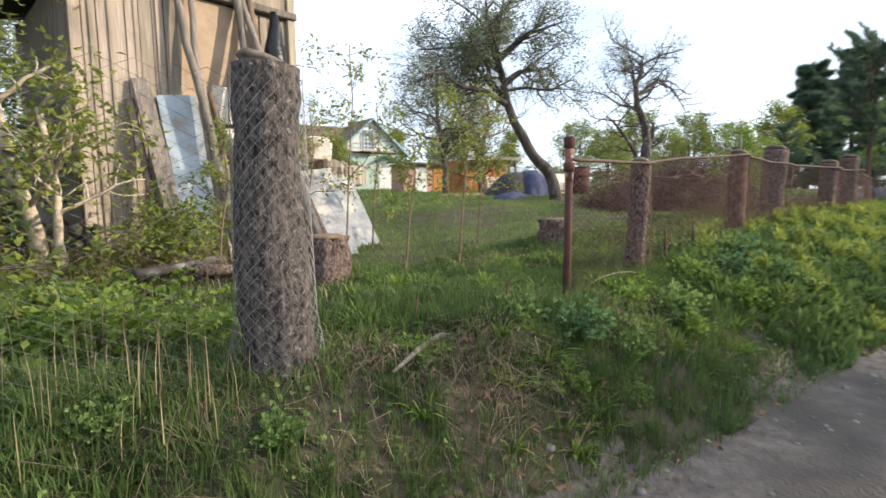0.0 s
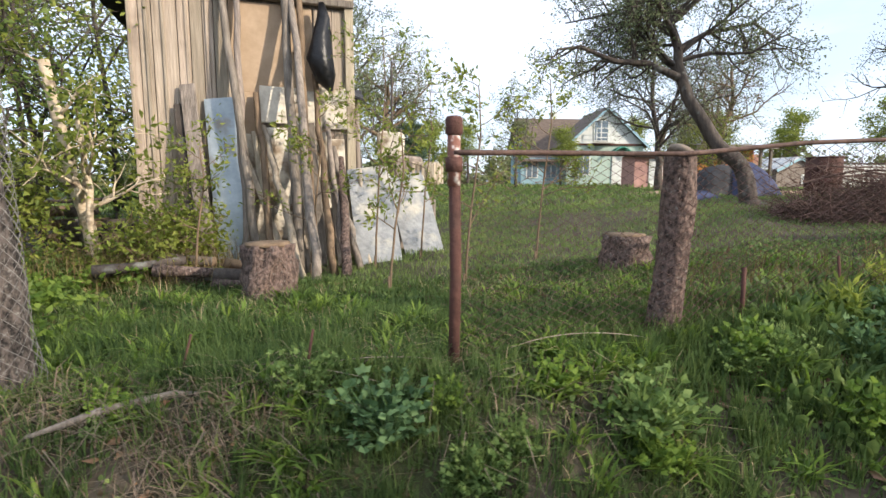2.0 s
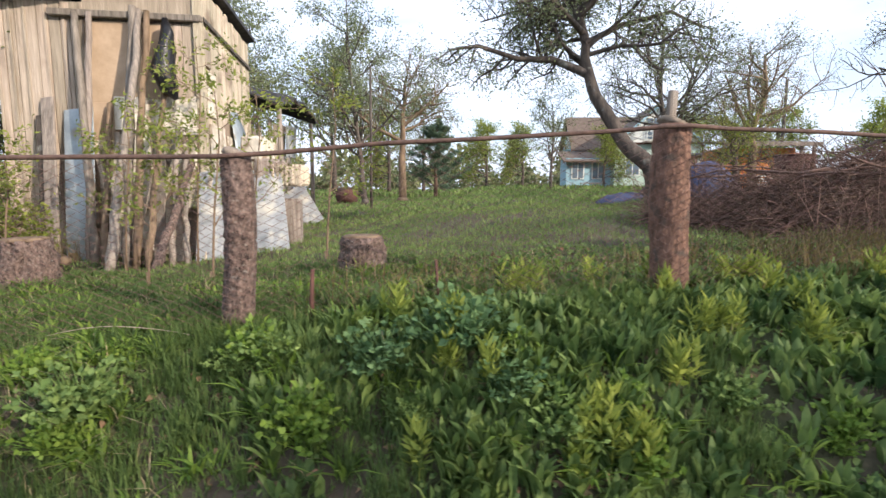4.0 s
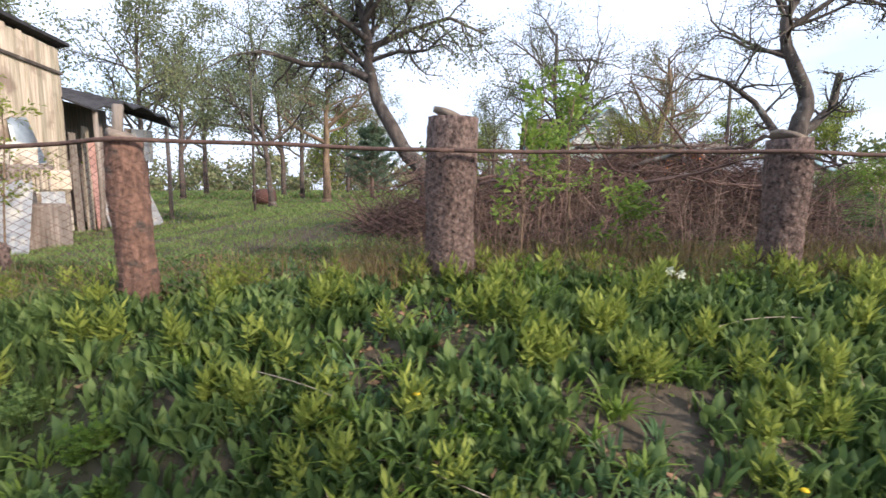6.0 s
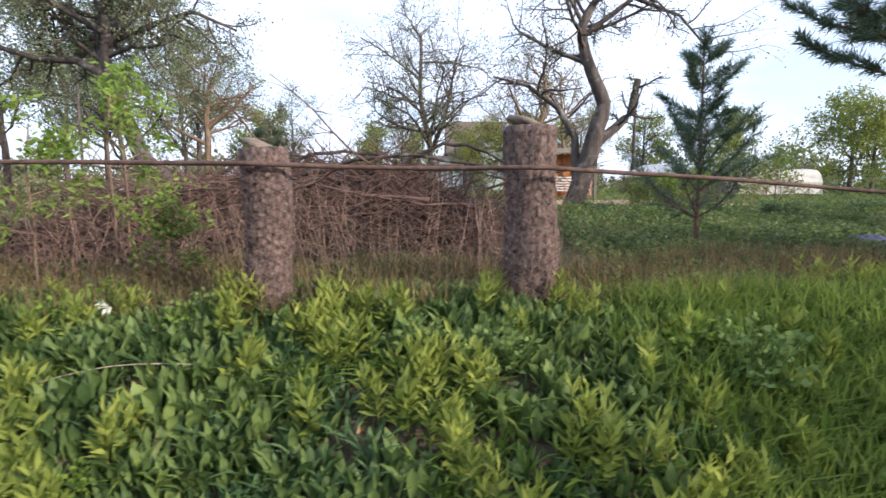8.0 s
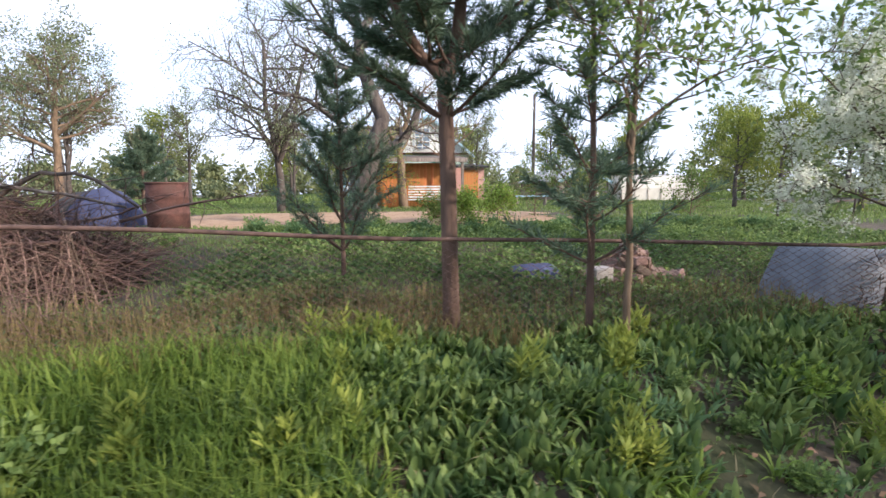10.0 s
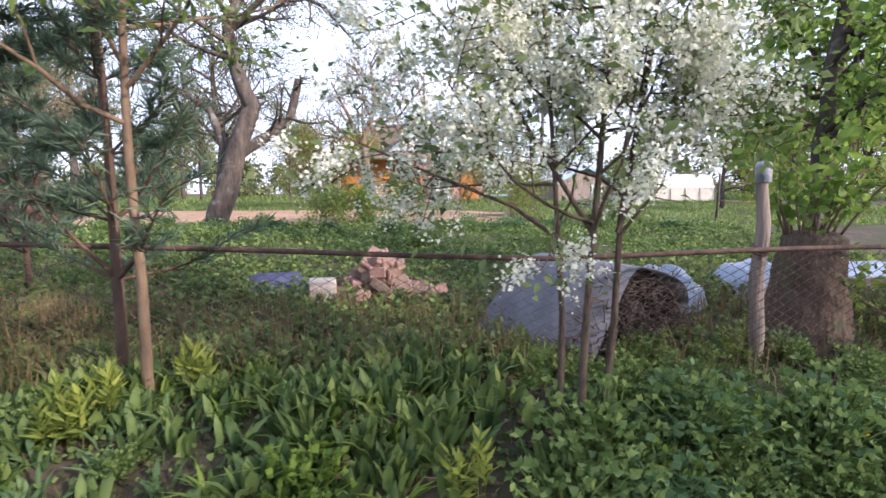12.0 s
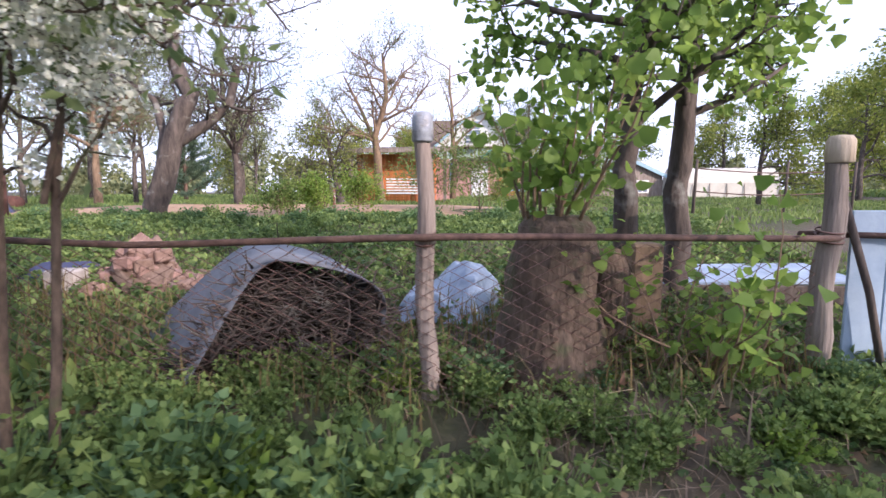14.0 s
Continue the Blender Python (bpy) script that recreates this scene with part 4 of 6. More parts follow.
for i, (x, y, h, s) in enumerate(((-7.0, 5.2, 3.4, 21), (-8.2, 4.2, 3.8, 22), (-7.6, 6.6, 4.2, 23), (-9.5, 5.6, 4.0, 24), (-6.5, 3.6, 1.8, 25), (-7.2, 7.6, 5.4, 26), (-9.0, 8.5, 6.0, 27))):
    tree("elder_bush", [(x, y, 0.45), (x + 0.05, y, 0.45 + h * 0.3), (x - 0.1, y, 0.45 + h * 0.6), (x, y, 0.45 + h)], 0.045, 0.015, "tangled bush with yellow-green spring leaves", "bark_dark", "leaf_spring" if i % 3 else "leaf_rowan", 3, (12, 6, 4), 0.5, 0.9, 3, 0.07, 0.08, start=0.12, seed=s)
for i, (x, y, h) in enumerate(((-2.64, 3.55, 1.5), (-3.21, 3.6, 1.2), (-3.35, 4.6, 2.2), (-2.9, 4.9, 1.7), (-4.75, 3.9, 1.1), (-3.9, 4.3, 1.5), (-1.9, 4.2, 1.6))):
    tree("sapling", [(x, y, gz(x, y)), (x + 0.05, y, gz(x, y) + h * 0.4), (x + 0.12, y, gz(x, y) + h * 0.75), (x + 0.1, y, gz(x, y) + h)], 0.010, 0.004, "thin sapling with sparse yellow-green leaflets", "bark_brown", "leaf_spring", 2, (9, 5), 0.30, 0.9, 2, 0.055, 0.03, start=0.25, seed=40 + i, width=0.4, group="saplings by the shed")
for i, (x, y, h) in enumerate(((2.75, 3.3, 1.0), (3.1, 3.5, 1.2), (2.95, 3.9, 1.3), (3.5, 3.4, 0.5))):
    tree("sapling", [(x, y, gz(x, y)), (x + 0.02, y, gz(x, y) + h * 0.4), (x, y, gz(x, y) + h * 0.75), (x + 0.04, y, gz(x, y) + h)], 0.009, 0.004, "thin rowan sapling with bright fresh leaves", "bark_brown", "lime_leaf", 2, (8, 4), 0.28, 0.9, 3, 0.06, 0.03, start=0.3, seed=60 + i, width=0.4, group="saplings by the fence")

# low yellow-green shrubs before the shed
for i, (x, y, h) in enumerate(((-6.35, 4.25, 0.6), (-6.8, 4.5, 0.7), (-5.2, 4.0, 0.45), (-4.95, 4.25, 0.5))):
    z = gz(x, y)
    tree("currant_bush", [(x, y, z), (x, y, z + h * 0.3), (x + 0.03, y, z + h * 0.6), (x, y, z + h * 0.9)], 0.010, 0.004, "low shrub with yellow-green spring leaves by the shed", "bark_brown", "leaf_spring", 3, (8, 5, 3), 0.55, 0.8, 2, 0.05, 0.06, start=0.05, seed=140 + i, group="shrubs by the shed")

P = scatter(5200, -6.3, -4.5, 3.5, 4.75, lambda x, y: np.exp(-((x + 5.3) / 0.6) ** 2 - ((y - 4.2) / 0.5) ** 2))
stuff("dry_undergrowth", blades(P, 0.34, 0.005, 0.9), "brown_dry", "tangle of dry brown stalks before the shed", "dry stalks")
# unseen trees added on the other side of the road, to cast shade on the bank
for i, (x, y, h) in enumerate(((4.8, -5.0, 5.2), (7.6, -5.2, 5.3), (9.7, -5.0, 5.0), (11.9, -5.1, 4.9), (14.2, -5.2, 4.9), (16.4, -4.9, 5.3), (19.4, -4.6, 6.8), (22.4, -4.4, 7.0), (25.4, -4.4, 7.0))):
    tree("roadside_tree", [(x, y, 0.0), (x, y, h * 0.3), (x + 0.1, y, h * 0.6), (x, y, h)], 0.12, 0.03, "leafy roadside tree across the dirt road", "bark_dark", "leaf_rowan", 3, (13, 7, 4), 0.42, 0.9, 2, 0.11, 0.1, start=0.3, seed=80 + i, group="roadside trees")

# shrubs in the beds before the house
for i, (x, y, h, lf) in enumerate(((11.0, 10.6, 1.0, "leaf_rowan"), (11.9, 10.2, 1.1, "leaf_rowan"), (12.6, 11.5, 0.9, "leaf_spring"), (10.0, 9.7, 0.5, "lime_leaf"), (9.5, 9.5, 0.45, "lime_leaf"), (13.4, 9.0, 0.8, "leaf_rowan"), (8.9, 9.3, 0.4, "leaf_rowan"))):
    z = gz(x, y)
    tree("currant_bush", [(x, y, z), (x, y, z + h * 0.3), (x + 0.03, y, z + h * 0.6), (x, y, z + h * 0.9)], 0.012, 0.004, "low leafy garden shrub beside the beds", "bark_brown", lf, 3, (10, 5, 3), 0.6, 0.8, 3, 0.05, 0.05, start=0.05, seed=120 + i, group="garden shrubs")

# mid-distance trees and the far belt of woods
far = []
far.append(tree("garden_tree", [(-9, 30, 1.0), (-9, 30, 3.5), (-9.2, 30, 6), (-9, 30, 9)], 0.16, 0.04, "light spring-green tree among the far gardens", "bark_dark", "leaf_far_hazed", 3, (14, 7, 4), 0.42, 0.75, 3, 0.16, 0.2, start=0.3, seed=70, group="far garden trees"))
far.append(tree("garden_tree", [(0.5, 44, 1.2), (0.5, 44, 3), (0.4, 44, 4.5), (0.5, 44, 6)], 0.14, 0.04, "light spring-green tree among the far gardens", "bark_dark", "leaf_spring", 3, (14, 7, 4), 0.45, 0.9, 3, 0.18, 0.2, start=0.2, seed=71, group="far garden trees"))
random.seed(5)
for x, y, k, s in ((-13, 26, 0, 1.0), (-6.5, 26, 0, 0.8), (-16, 34, 0, 1.2), (-7, 38, 1, 1.1), (-4, 34, 0, 0.7), (-11, 20, 0, 0.9), (4, 48, 1, 1.0), (7, 30, 1, 0.6), (14, 34, 1, 0.8), (20, 36, 1, 0.9), (25, 33, 1, 0.9), (30, 30, 1, 1.0),
                   (18, 14, 1, 0.45), (20, 12, 1, 0.55), (22, 17, 1, 0.6), (3.5, 27, 0, 0.55), (13, 27, 0, 0.5), (26, 24, 1, 0.75), (34, 22, 1, 1.0), (30, 14, 1, 0.9), (38, 30, 1, 1.3), (-20, 22, 0, 1.1), (-14, 14, 0, 0.9), (-12, 10, 0, 0.8)):
    m = Matrix.Translation((x, y, gz(x, y))) @ pose(0, 0, 0, 0, 0, random.uniform(0, 360)) @ Matrix.Scale(s, 4)
    c = copy_thing(far[k], m)
    c.scale = (s, s, s)
V, F = [], []
for i in range(150):
    x = -150 + i * 2.4 + random.uniform(-2, 2)
    y = 75 + random.uniform(-12, 40)
    h = random.uniform(4.0, 8.0)
    n = 260
    th, ph = rng.uniform(0, 6.28, n), np.arccos(rng.uniform(-0.9, 1, n))
    rr = rng.uniform(0.45, 1.0, n) * (1 + 0.3 * np.sin(3 * th + i))
    P = np.stack([x + rr * np.sin(ph) * np.cos(th) * h * 0.38, y + rr * np.sin(ph) * np.sin(th) * h * 0.38, 1.4 + h * 0.52 + rr * np.cos(ph) * h * 0.5], 1)
    v, f = leaves(P, rng.normal(size=(n, 3)), 0.75, 0.6)
    V.append(v), F.append(f)
for i in range(170):
    x, y, h = -110 + i * 1.45 + random.uniform(-1, 1), 58 + random.uniform(-6, 8), random.uniform(1.6, 3.2)
    n = 150
    th, ph = rng.uniform(0, 6.28, n), np.arccos(rng.uniform(-1, 1, n))
    rr = rng.uniform(0.4, 1.0, n)
    P = np.stack([x + rr * np.sin(ph) * np.cos(th) * h * 0.6, y + rr * np.sin(ph) * np.sin(th) * h * 0.6, 1.0 + h * 0.4 + rr * np.cos(ph) * h * 0.5], 1)
    v, f = leaves(P, rng.normal(size=(n, 3)), 0.5, 0.4)
    V.append(v), F.append(f)
stuff("far_woods", join(*zip(V, F)), "leaf_far_hazed", "belt of spring woods on the horizon, with haze in the leaf colour", "woods")


# ---- the old shed ----
def frame_axes(a, b):
    """Pose at a with x along the way to b (level), z up."""
    d = Vector(b) - Vector(a)
    return pose(*a, 0, 0, math.degrees(math.atan2(d.y, d.x))), d.length


SHED_FL, SHED_FR, SHED_BR = (-5.60, 4.92, 0.5), (-3.62, 5.36, 0.5), (-4.14, 7.70, 0.5)
SHED_BL = (-6.12, 7.26, 0.5)


def board_wall(parent, a, b, z0, z1, board, mat, backing, gap=0.008, thick=0.022, top=None):
    """Upright boards on a backing wall; top(u) may give each board its own upper end."""
    m, length = frame_axes((a[0], a[1], 0), (b[0], b[1], 0))
    u, k = 0.0, 0
    while u < length - 0.02:
        w = min(board * random.uniform(0.85, 1.15), length - u)
        zt = z1 if top is None else top((u + w / 2) / length)
        g = Geo().box(m @ pose(u + w / 2, -thick * random.uniform(0.5, 0.9), z0 + random.uniform(0, 0.05), 0, 0, 0), w - gap, thick, zt - z0 - random.uniform(0.05, 0.06), 0.003)
        part("board", g, mat, parent, smooth=False)
        u += w
        k += 1
    g = Geo().box(m @ pose(length / 2, 0.06, z0, 0, 0, 0), length, 0.08, (z1 if top is None else min(top(0), top(1))) - z0)
    part("backing", g, backing, parent, smooth=False)


random.seed(3)
shed = thing("shed", 0, 0, 0, "tall old plank shed with patched walls and a felt roof", "shed")
board_wall(shed, SHED_FL, (-4.75, 5.109, 0.5), 0.5, 3.32, 0.105, "plank", "grey_wood")
# battens over the joints of the tall boards
m, length = frame_axes((SHED_FL[0], SHED_FL[1], 0), (SHED_FR[0], SHED_FR[1], 0))
for u in (0.02, 0.16, 0.30, 0.50, 0.68, 0.86):
    part("batten", Geo().box(m @ pose(u, -0.03, 0.6), 0.03, 0.02, 2.7, 0.004), "plank", shed, smooth=False)
part("hardboard_panel", Geo().box(m @ pose(1.24, -0.012, 2.26), 0.84, 0.02, 0.86, 0.004), "hardboard", shed, "warped brown hardboard panel", smooth=False)
part("hardboard_panel", Geo().box(m @ pose(1.0, -0.02, 0.6), 0.3, 0.02, 1.66, 0.004), "hardboard", shed, smooth=False)
part("front_wall", Geo().box(m @ pose(length - 0.58, 0.05, 0.4), 1.14, 0.08, 2.75), "grey_wood", shed, smooth=False)
for u in (1.72, 1.81, 1.90, 1.98):
    part("board", Geo().box(m @ pose(u, -0.012, 1.5), 0.085, 0.022, 1.62, 0.004), "plank", shed, smooth=False)
for u, z, w, h in ((1.30, 1.96, 0.36, 0.36), (1.38, 0.62, 0.40, 1.30), (1.84, 1.92, 0.30, 0.42), (1.80, 1.1, 0.34, 0.72), (1.62, 0.7, 0.1, 1.3), (1.10, 0.75, 0.34, 1.1), (1.62, 1.55, 0.30, 0.75)):
    part("whitewashed_panel", Geo().box(m @ pose(u, -0.05, z, 0, random.uniform(-2, 2)), w, 0.03, h, 0.006), "plaster", shed, "old door panel with peeling whitewash", smooth=False)
part("lintel_beam", Geo().box(m @ pose(length / 2 + 0.3, -0.06, 3.14), length - 0.5, 0.07, 0.07, 0.008), "grey_wood", shed, smooth=False)
part("gable_fascia", Geo().box(m @ pose(length / 2 + 0.42, -0.01, 3.21), length - 0.9, 0.05, 0.33, 0.004), "plank", shed, smooth=False)
# sunlit side wall, patched with whitewashed boards, tin and laths
sm, slen = frame_axes((SHED_FR[0], SHED_FR[1], 0), (SHED_BR[0], SHED_BR[1], 0))
board_wall(shed, SHED_FR, SHED_BR, 0.45, 3.62, 0.12, "plank_pale", "plaster", top=lambda t: 3.62 - 0.03 * t)
part("corner_board", Geo().box(sm @ pose(-0.02, 0.0, 0.45), 0.09, 0.09, 3.15, 0.006), "plank_pale", shed, smooth=False)
for u, z, w, h, mt in ((0.33, 0.5, 0.55, 0.85, "plaster"), (0.86, 0.55, 0.42, 0.92, "slate"), (1.34, 0.5, 0.46, 0.9, "plaster"), (1.92, 0.5, 0.6, 0.85, "slate"), (0.4, 1.45, 0.62, 0.62, "plaster"), (1.0, 1.5, 0.35, 0.5, "plaster"), (1.62, 1.4, 0.7, 0.35, "grey_wood"), (0.22, 2.15, 0.34, 0.5, "plaster"), (0.12, 2.7, 0.2, 0.4, "plank")):
    part("patch", Geo().box(sm @ pose(u, -0.045, z, 0, random.uniform(-2, 2)), w, 0.018, h, 0.004), mt, shed, "nailed-on patch", smooth=False)
for k in range(9):
    part("lath", Geo().box(sm @ pose(1.32 + 0.075 * k, -0.07, 1.36), 0.028, 0.014, 0.33, 0.003), "plank_pale", shed, smooth=False)
part("whitewashed_footing", Geo().box(sm @ pose(slen / 2 + 0.02, -0.035, 0.42), slen - 0.08, 0.05, 0.62, 0.012), "plaster", shed, "peeling whitewash on the wall foot", smooth=False)
for k in range(13):
    u = 0.12 + 0.18 * k
    part("whitewashed_stone", Geo().tube([sm @ Vector((u - 0.09, -0.10, 0.60 + 0.05 * (k % 3))), sm @ Vector((u - 0.03, -0.12, 0.62)), sm @ Vector((u + 0.08, -0.10, 0.58 + 0.04 * (k % 2)))], [0.05, 0.09, 0.06], 9, 0.35), "plaster" if k % 3 else "stone", shed)
# a loose tin flap bent out from the wall
g = Geo()
for i in range(7):
    for j in range(2):
        q = sm @ Vector((1.0 + 0.42 * j, -0.05 - 0.035 * i * (0.35 + 0.65 * j), 2.32 - 0.105 * i + 0.06 * j))
        g.v += [q, q + Vector((0, 0, 0.008))]
for i in range(6):
    a4 = 4 * i
    g.f += [(a4, a4 + 4, a4 + 6, a4 + 2), (a4 + 1, a4 + 3, a4 + 7, a4 + 5), (a4, a4 + 1, a4 + 5, a4 + 4), (a4 + 2, a4 + 6, a4 + 7, a4 + 3)]
part("tin_flap", g, "tin", shed, "bent pale tin flap")
part("eave_board", Geo().box(sm @ pose(slen / 2, -0.05, 3.17), slen, 0.02, 0.05, 0.004), "bark_dark", shed, smooth=False)
# single-pitch roof, falling to the far side
g = Geo()
fl, fr = m @ Vector((-0.4, -0.3, 3.22)), m @ Vector((length + 0.10, -0.3, 3.66))
dpt = sm.to_3x3() @ Vector((slen + 0.5, 0, 0))
for a, b in ((fl, fr),):
    up = Vector((0, 0, 0.05))
    n0 = len(g.v)
    g.v += [a, b, b + dpt, a + dpt, a + up, b + up, b + dpt + up, a + dpt + up]
    g.f += [tuple(n0 + i for i in q) for q in ((3, 2, 1, 0), (4, 5, 6, 7), (0, 1, 5, 4), (1, 2, 6, 5), (2, 3, 7, 6), (3, 0, 4, 7))]
part("roof", g, "felt", shed, "sagging black felt roof", smooth=False)
back = Geo().box(frame_axes((SHED_BL[0], SHED_BL[1], 0), (SHED_BR[0], SHED_BR[1], 0))[0] @ pose(1.015, 0.03, 0.4), 2.02, 0.08, 2.8)
part("back_wall", back, "grey_wood", shed, smooth=False)
part("left_wall", Geo().box(frame_axes((SHED_FL[0], SHED_FL[1], 0), (SHED_BL[0], SHED_BL[1], 0))[0] @ pose(1.2, -0.03, 0.4), 2.36, 0.08, 2.7), "grey_wood", shed, smooth=False)

# lean-to behind, open to the side
lean = thing("lean_to", 0, 0, 0, "tumbledown lean-to of mixed boards with a torn felt roof", "lean-to")
a, b = (-4.16, 7.82, 0), (-4.40, 10.3, 0)
lm, ll = frame_axes(a, b)
random.seed(9)
for i, (u, w, zt, mt) in enumerate(((0.10, 0.16, 2.3, "grey_wood"), (0.32, 0.18, 2.45, "plank"), (0.56, 0.2, 2.2, "pinkish"), (0.80, 0.16, 2.55, "grey_wood"), (1.05, 0.2, 2.5, "plank"), (1.32, 0.24, 2.4, "grey_wood"), (1.62, 0.22, 2.55, "grey_wood"), (1.92, 0.22, 2.3, "plank"), (2.16, 0.2, 2.5, "grey_wood"))):
    part("board", Geo().box(lm @ pose(u, -0.02 - 0.03 * (i % 3), 0.55, random.uniform(-3, 3), random.uniform(-5, 5)), w, 0.025, zt - 0.55, 0.004), mt, lean, smooth=False)
part("end_sheet", Geo().box(lm @ pose(2.0, -0.10, 1.95, 3, -3), 0.75, 0.012, 0.62, 0.003), "slate", lean, smooth=False)
g = Geo()
n = 10
for i in range(n + 1):
    u = -0.15 + 2.75 * i / n
    s = 0.06 * math.sin(2.6 * i)
    for v, z in ((-0.55, 2.62 + 0.25 * math.sin(i * 0.31) + s), (0.9, 3.15 + s)):
        for h in (0, 0.03):
            g.v.append(lm @ Vector((u, v, z + h)))
for i in range(n):
    a4 = 4 * i
    g.f += [(a4, a4 + 4, a4 + 6, a4 + 2), (a4 + 1, a4 + 3, a4 + 7, a4 + 5), (a4, a4 + 1, a4 + 5, a4 + 4), (a4 + 2, a4 + 6, a4 + 7, a4 + 3)]
g.f += [(0, 2, 3, 1), (4 * n, 4 * n + 1, 4 * n + 3, 4 * n + 2)]
part("roof", g, "felt", lean, "torn black felt roof", smooth=False)
for u in (0.0, 2.3):
    part("post", Geo().tube([lm @ Vector((u, -0.45, 0.4)), lm @ Vector((u + 0.02, -0.45, 1.6)), lm @ Vector((u, -0.45, 2.66))], [0.045, 0.04, 0.04], 9, 0.08), "grey_wood", lean)
part("back_wall", Geo().box(lm @ pose(ll / 2, 0.9, 0.5), ll, 0.06, 2.5), "grey_wood", lean, smooth=False)


def leaning(name, foot, top, w, t, mat, label, category, group=""):
    """A flat board or sheet that leans from foot to top; its broad face looks to the road."""
    foot, top = Vector(foot), Vector(top)
    d = (top - foot)
    L = d.length
    zax = d.normalized()
    xax = Vector((1, 0, 0)) - zax * zax.x
    xax.normalize()
    yax = zax.cross(xax)
    mt = Matrix((xax, yax, zax)).transposed().to_4x4()
    e = thing(name, *foot, label, category, group)
    part("sheet" if w > 0.2 else "plank", Geo().box(mt, w, t, L, min(t, w) * 0.2), mat, e, smooth=False)
    return e


def leaning_pole(foot, top, r, mat, label):
    foot, top = Vector(foot), Vector(top)
    e = thing("pole", *foot, label, "pole", "poles leaning on the shed")
    d = top - foot
    n = 10
    pts = [d * (i / n) + Vector((random.gauss(0, 0.01), random.gauss(0, 0.01), 0)) for i in range(n + 1)]
    part("stem", Geo().tube(pts, [r * (1.1 - 0.25 * i / n) for i in range(n + 1)], 10, 0.08), mat, e)
    return e


random.seed(21)
for fx, fy, tx, ty, tz, r, mt in ((-4.02, 4.48, -4.23, 5.14, 3.26, 0.046, "grey_wood"), (-3.79, 3.93, -4.16, 5.16, 3.23, 0.038, "grey_wood"), (-3.88, 4.40, -4.10, 5.17, 3.22, 0.036, "bark_brown"),
                                 (-4.41, 4.55, -4.78, 5.02, 3.17, 0.040, "grey_wood"), (-4.52, 4.61, -4.66, 5.05, 3.18, 0.034, "grey_wood"), (-3.71, 4.35, -3.96, 5.20, 2.46, 0.032, "bark_brown"),
                                 (-3.62, 4.58, -3.85, 5.23, 1.98, 0.030, "grey_wood"), (-3.50, 4.66, -3.79, 5.24, 1.74, 0.032, "grey_wood"), (-4.25, 4.49, -4.52, 5.08, 2.24, 0.034, "bark_brown"),
                                 (-3.95, 4.15, -4.45, 5.08, 1.92, 0.035, "plank"), (-3.58, 4.25, -3.72, 5.24, 1.62, 0.042, "bark"), (-3.42, 4.9, -3.52, 5.30, 1.5, 0.03, "plank_pale")):
    leaning_pole((fx, fy, gz(fx, fy) - 0.03), (tx, ty, tz), r, mt, "long weathered pole leaning against the shed")
for fx, fy, tx, ty, tz, w, mt in ((-4.86, 4.56, -5.11, 4.95, 2.29, 0.14, "grey_wood"), (-4.16, 4.67, -4.70, 5.04, 1.84, 0.05, "plank_pale"), (-4.30, 4.68, -4.55, 5.07, 1.87, 0.05, "plank_pale"), (-3.67, 4.81, -3.81, 5.24, 1.61, 0.1, "plank"),
                                  (-3.88, 4.80, -4.03, 5.19, 1.97, 0.12, "grey_wood"), (-4.73, 4.65, -4.87, 5.00, 1.39, 0.12, "bark_brown"), (-5.00, 4.62, -5.20, 4.93, 2.1, 0.07, "bark_dark"), (-3.98, 4.5, -4.12, 5.14, 1.7, 0.09, "plank")):
    leaning("plank", (fx, fy, gz(fx, fy) - 0.02), (tx, ty, tz), w, 0.03, mt, "weathered plank leaning against the shed", "plank", "planks leaning on the shed")
leaning("tin_sheet", (-4.64, 4.66, 0.52), (-4.82, 5.01, 2.18), 0.33, 0.008, "tin", "bluish zinc sheet leaning against the shed", "metal sheet")
leaning("slate_sheet", (-3.30, 4.86, 0.54), (-3.44, 5.30, 1.53), 0.44, 0.012, "slate", "pale fibre cement sheet leaning against the shed corner", "slate sheet", "slate sheets")
leaning("slate_sheet", (-2.82, 5.2, 0.56), (-3.05, 5.62, 1.48), 0.42, 0.012, "slate", "pale fibre cement sheet leaning against the shed corner", "slate sheet", "slate sheets")
leaning("slate_sheet", (-3.62, 8.85, 0.6), (-4.10, 9.15, 1.26), 0.66, 0.015, "slate", "grey sheet propped against the lean-to", "slate sheet", "slate sheets")
leaning("slate_sheet", (-3.75, 8.3, 0.6), (-4.2, 8.65, 1.2), 0.22, 0.02, "slate", "grey sheet propped against the lean-to", "slate sheet", "slate sheets")
e = thing("junk_stack", -3.30, 5.80, 0.5, "stack of sacks, boxes and a crate by the shed corner", "junk pile")
for dx, dz, w, h, mt in ((0, 0.6, 0.4, 0.35, "plaster"), (0.25, 0.9, 0.35, 0.28, "grey_wood"), (0.1, 1.15, 0.3, 0.3, "plaster"), (0.5, 0.85, 0.36, 0.26, "plank_pale"), (0.2, 0.0, 0.8, 0.7, "grey_wood")):
    part("box", Geo().box(pose(dx, 0, dz, 0, random.uniform(-6, 6), random.uniform(-20, 20)), w, 0.35, h, 0.03), mt, e, smooth=False)
for k in range(7):
    part("slat", Geo().box(pose(0.36 + 0.055 * k, -0.19, 0.86), 0.03, 0.012, 0.25, 0.003), "plank_pale", e, smooth=False)
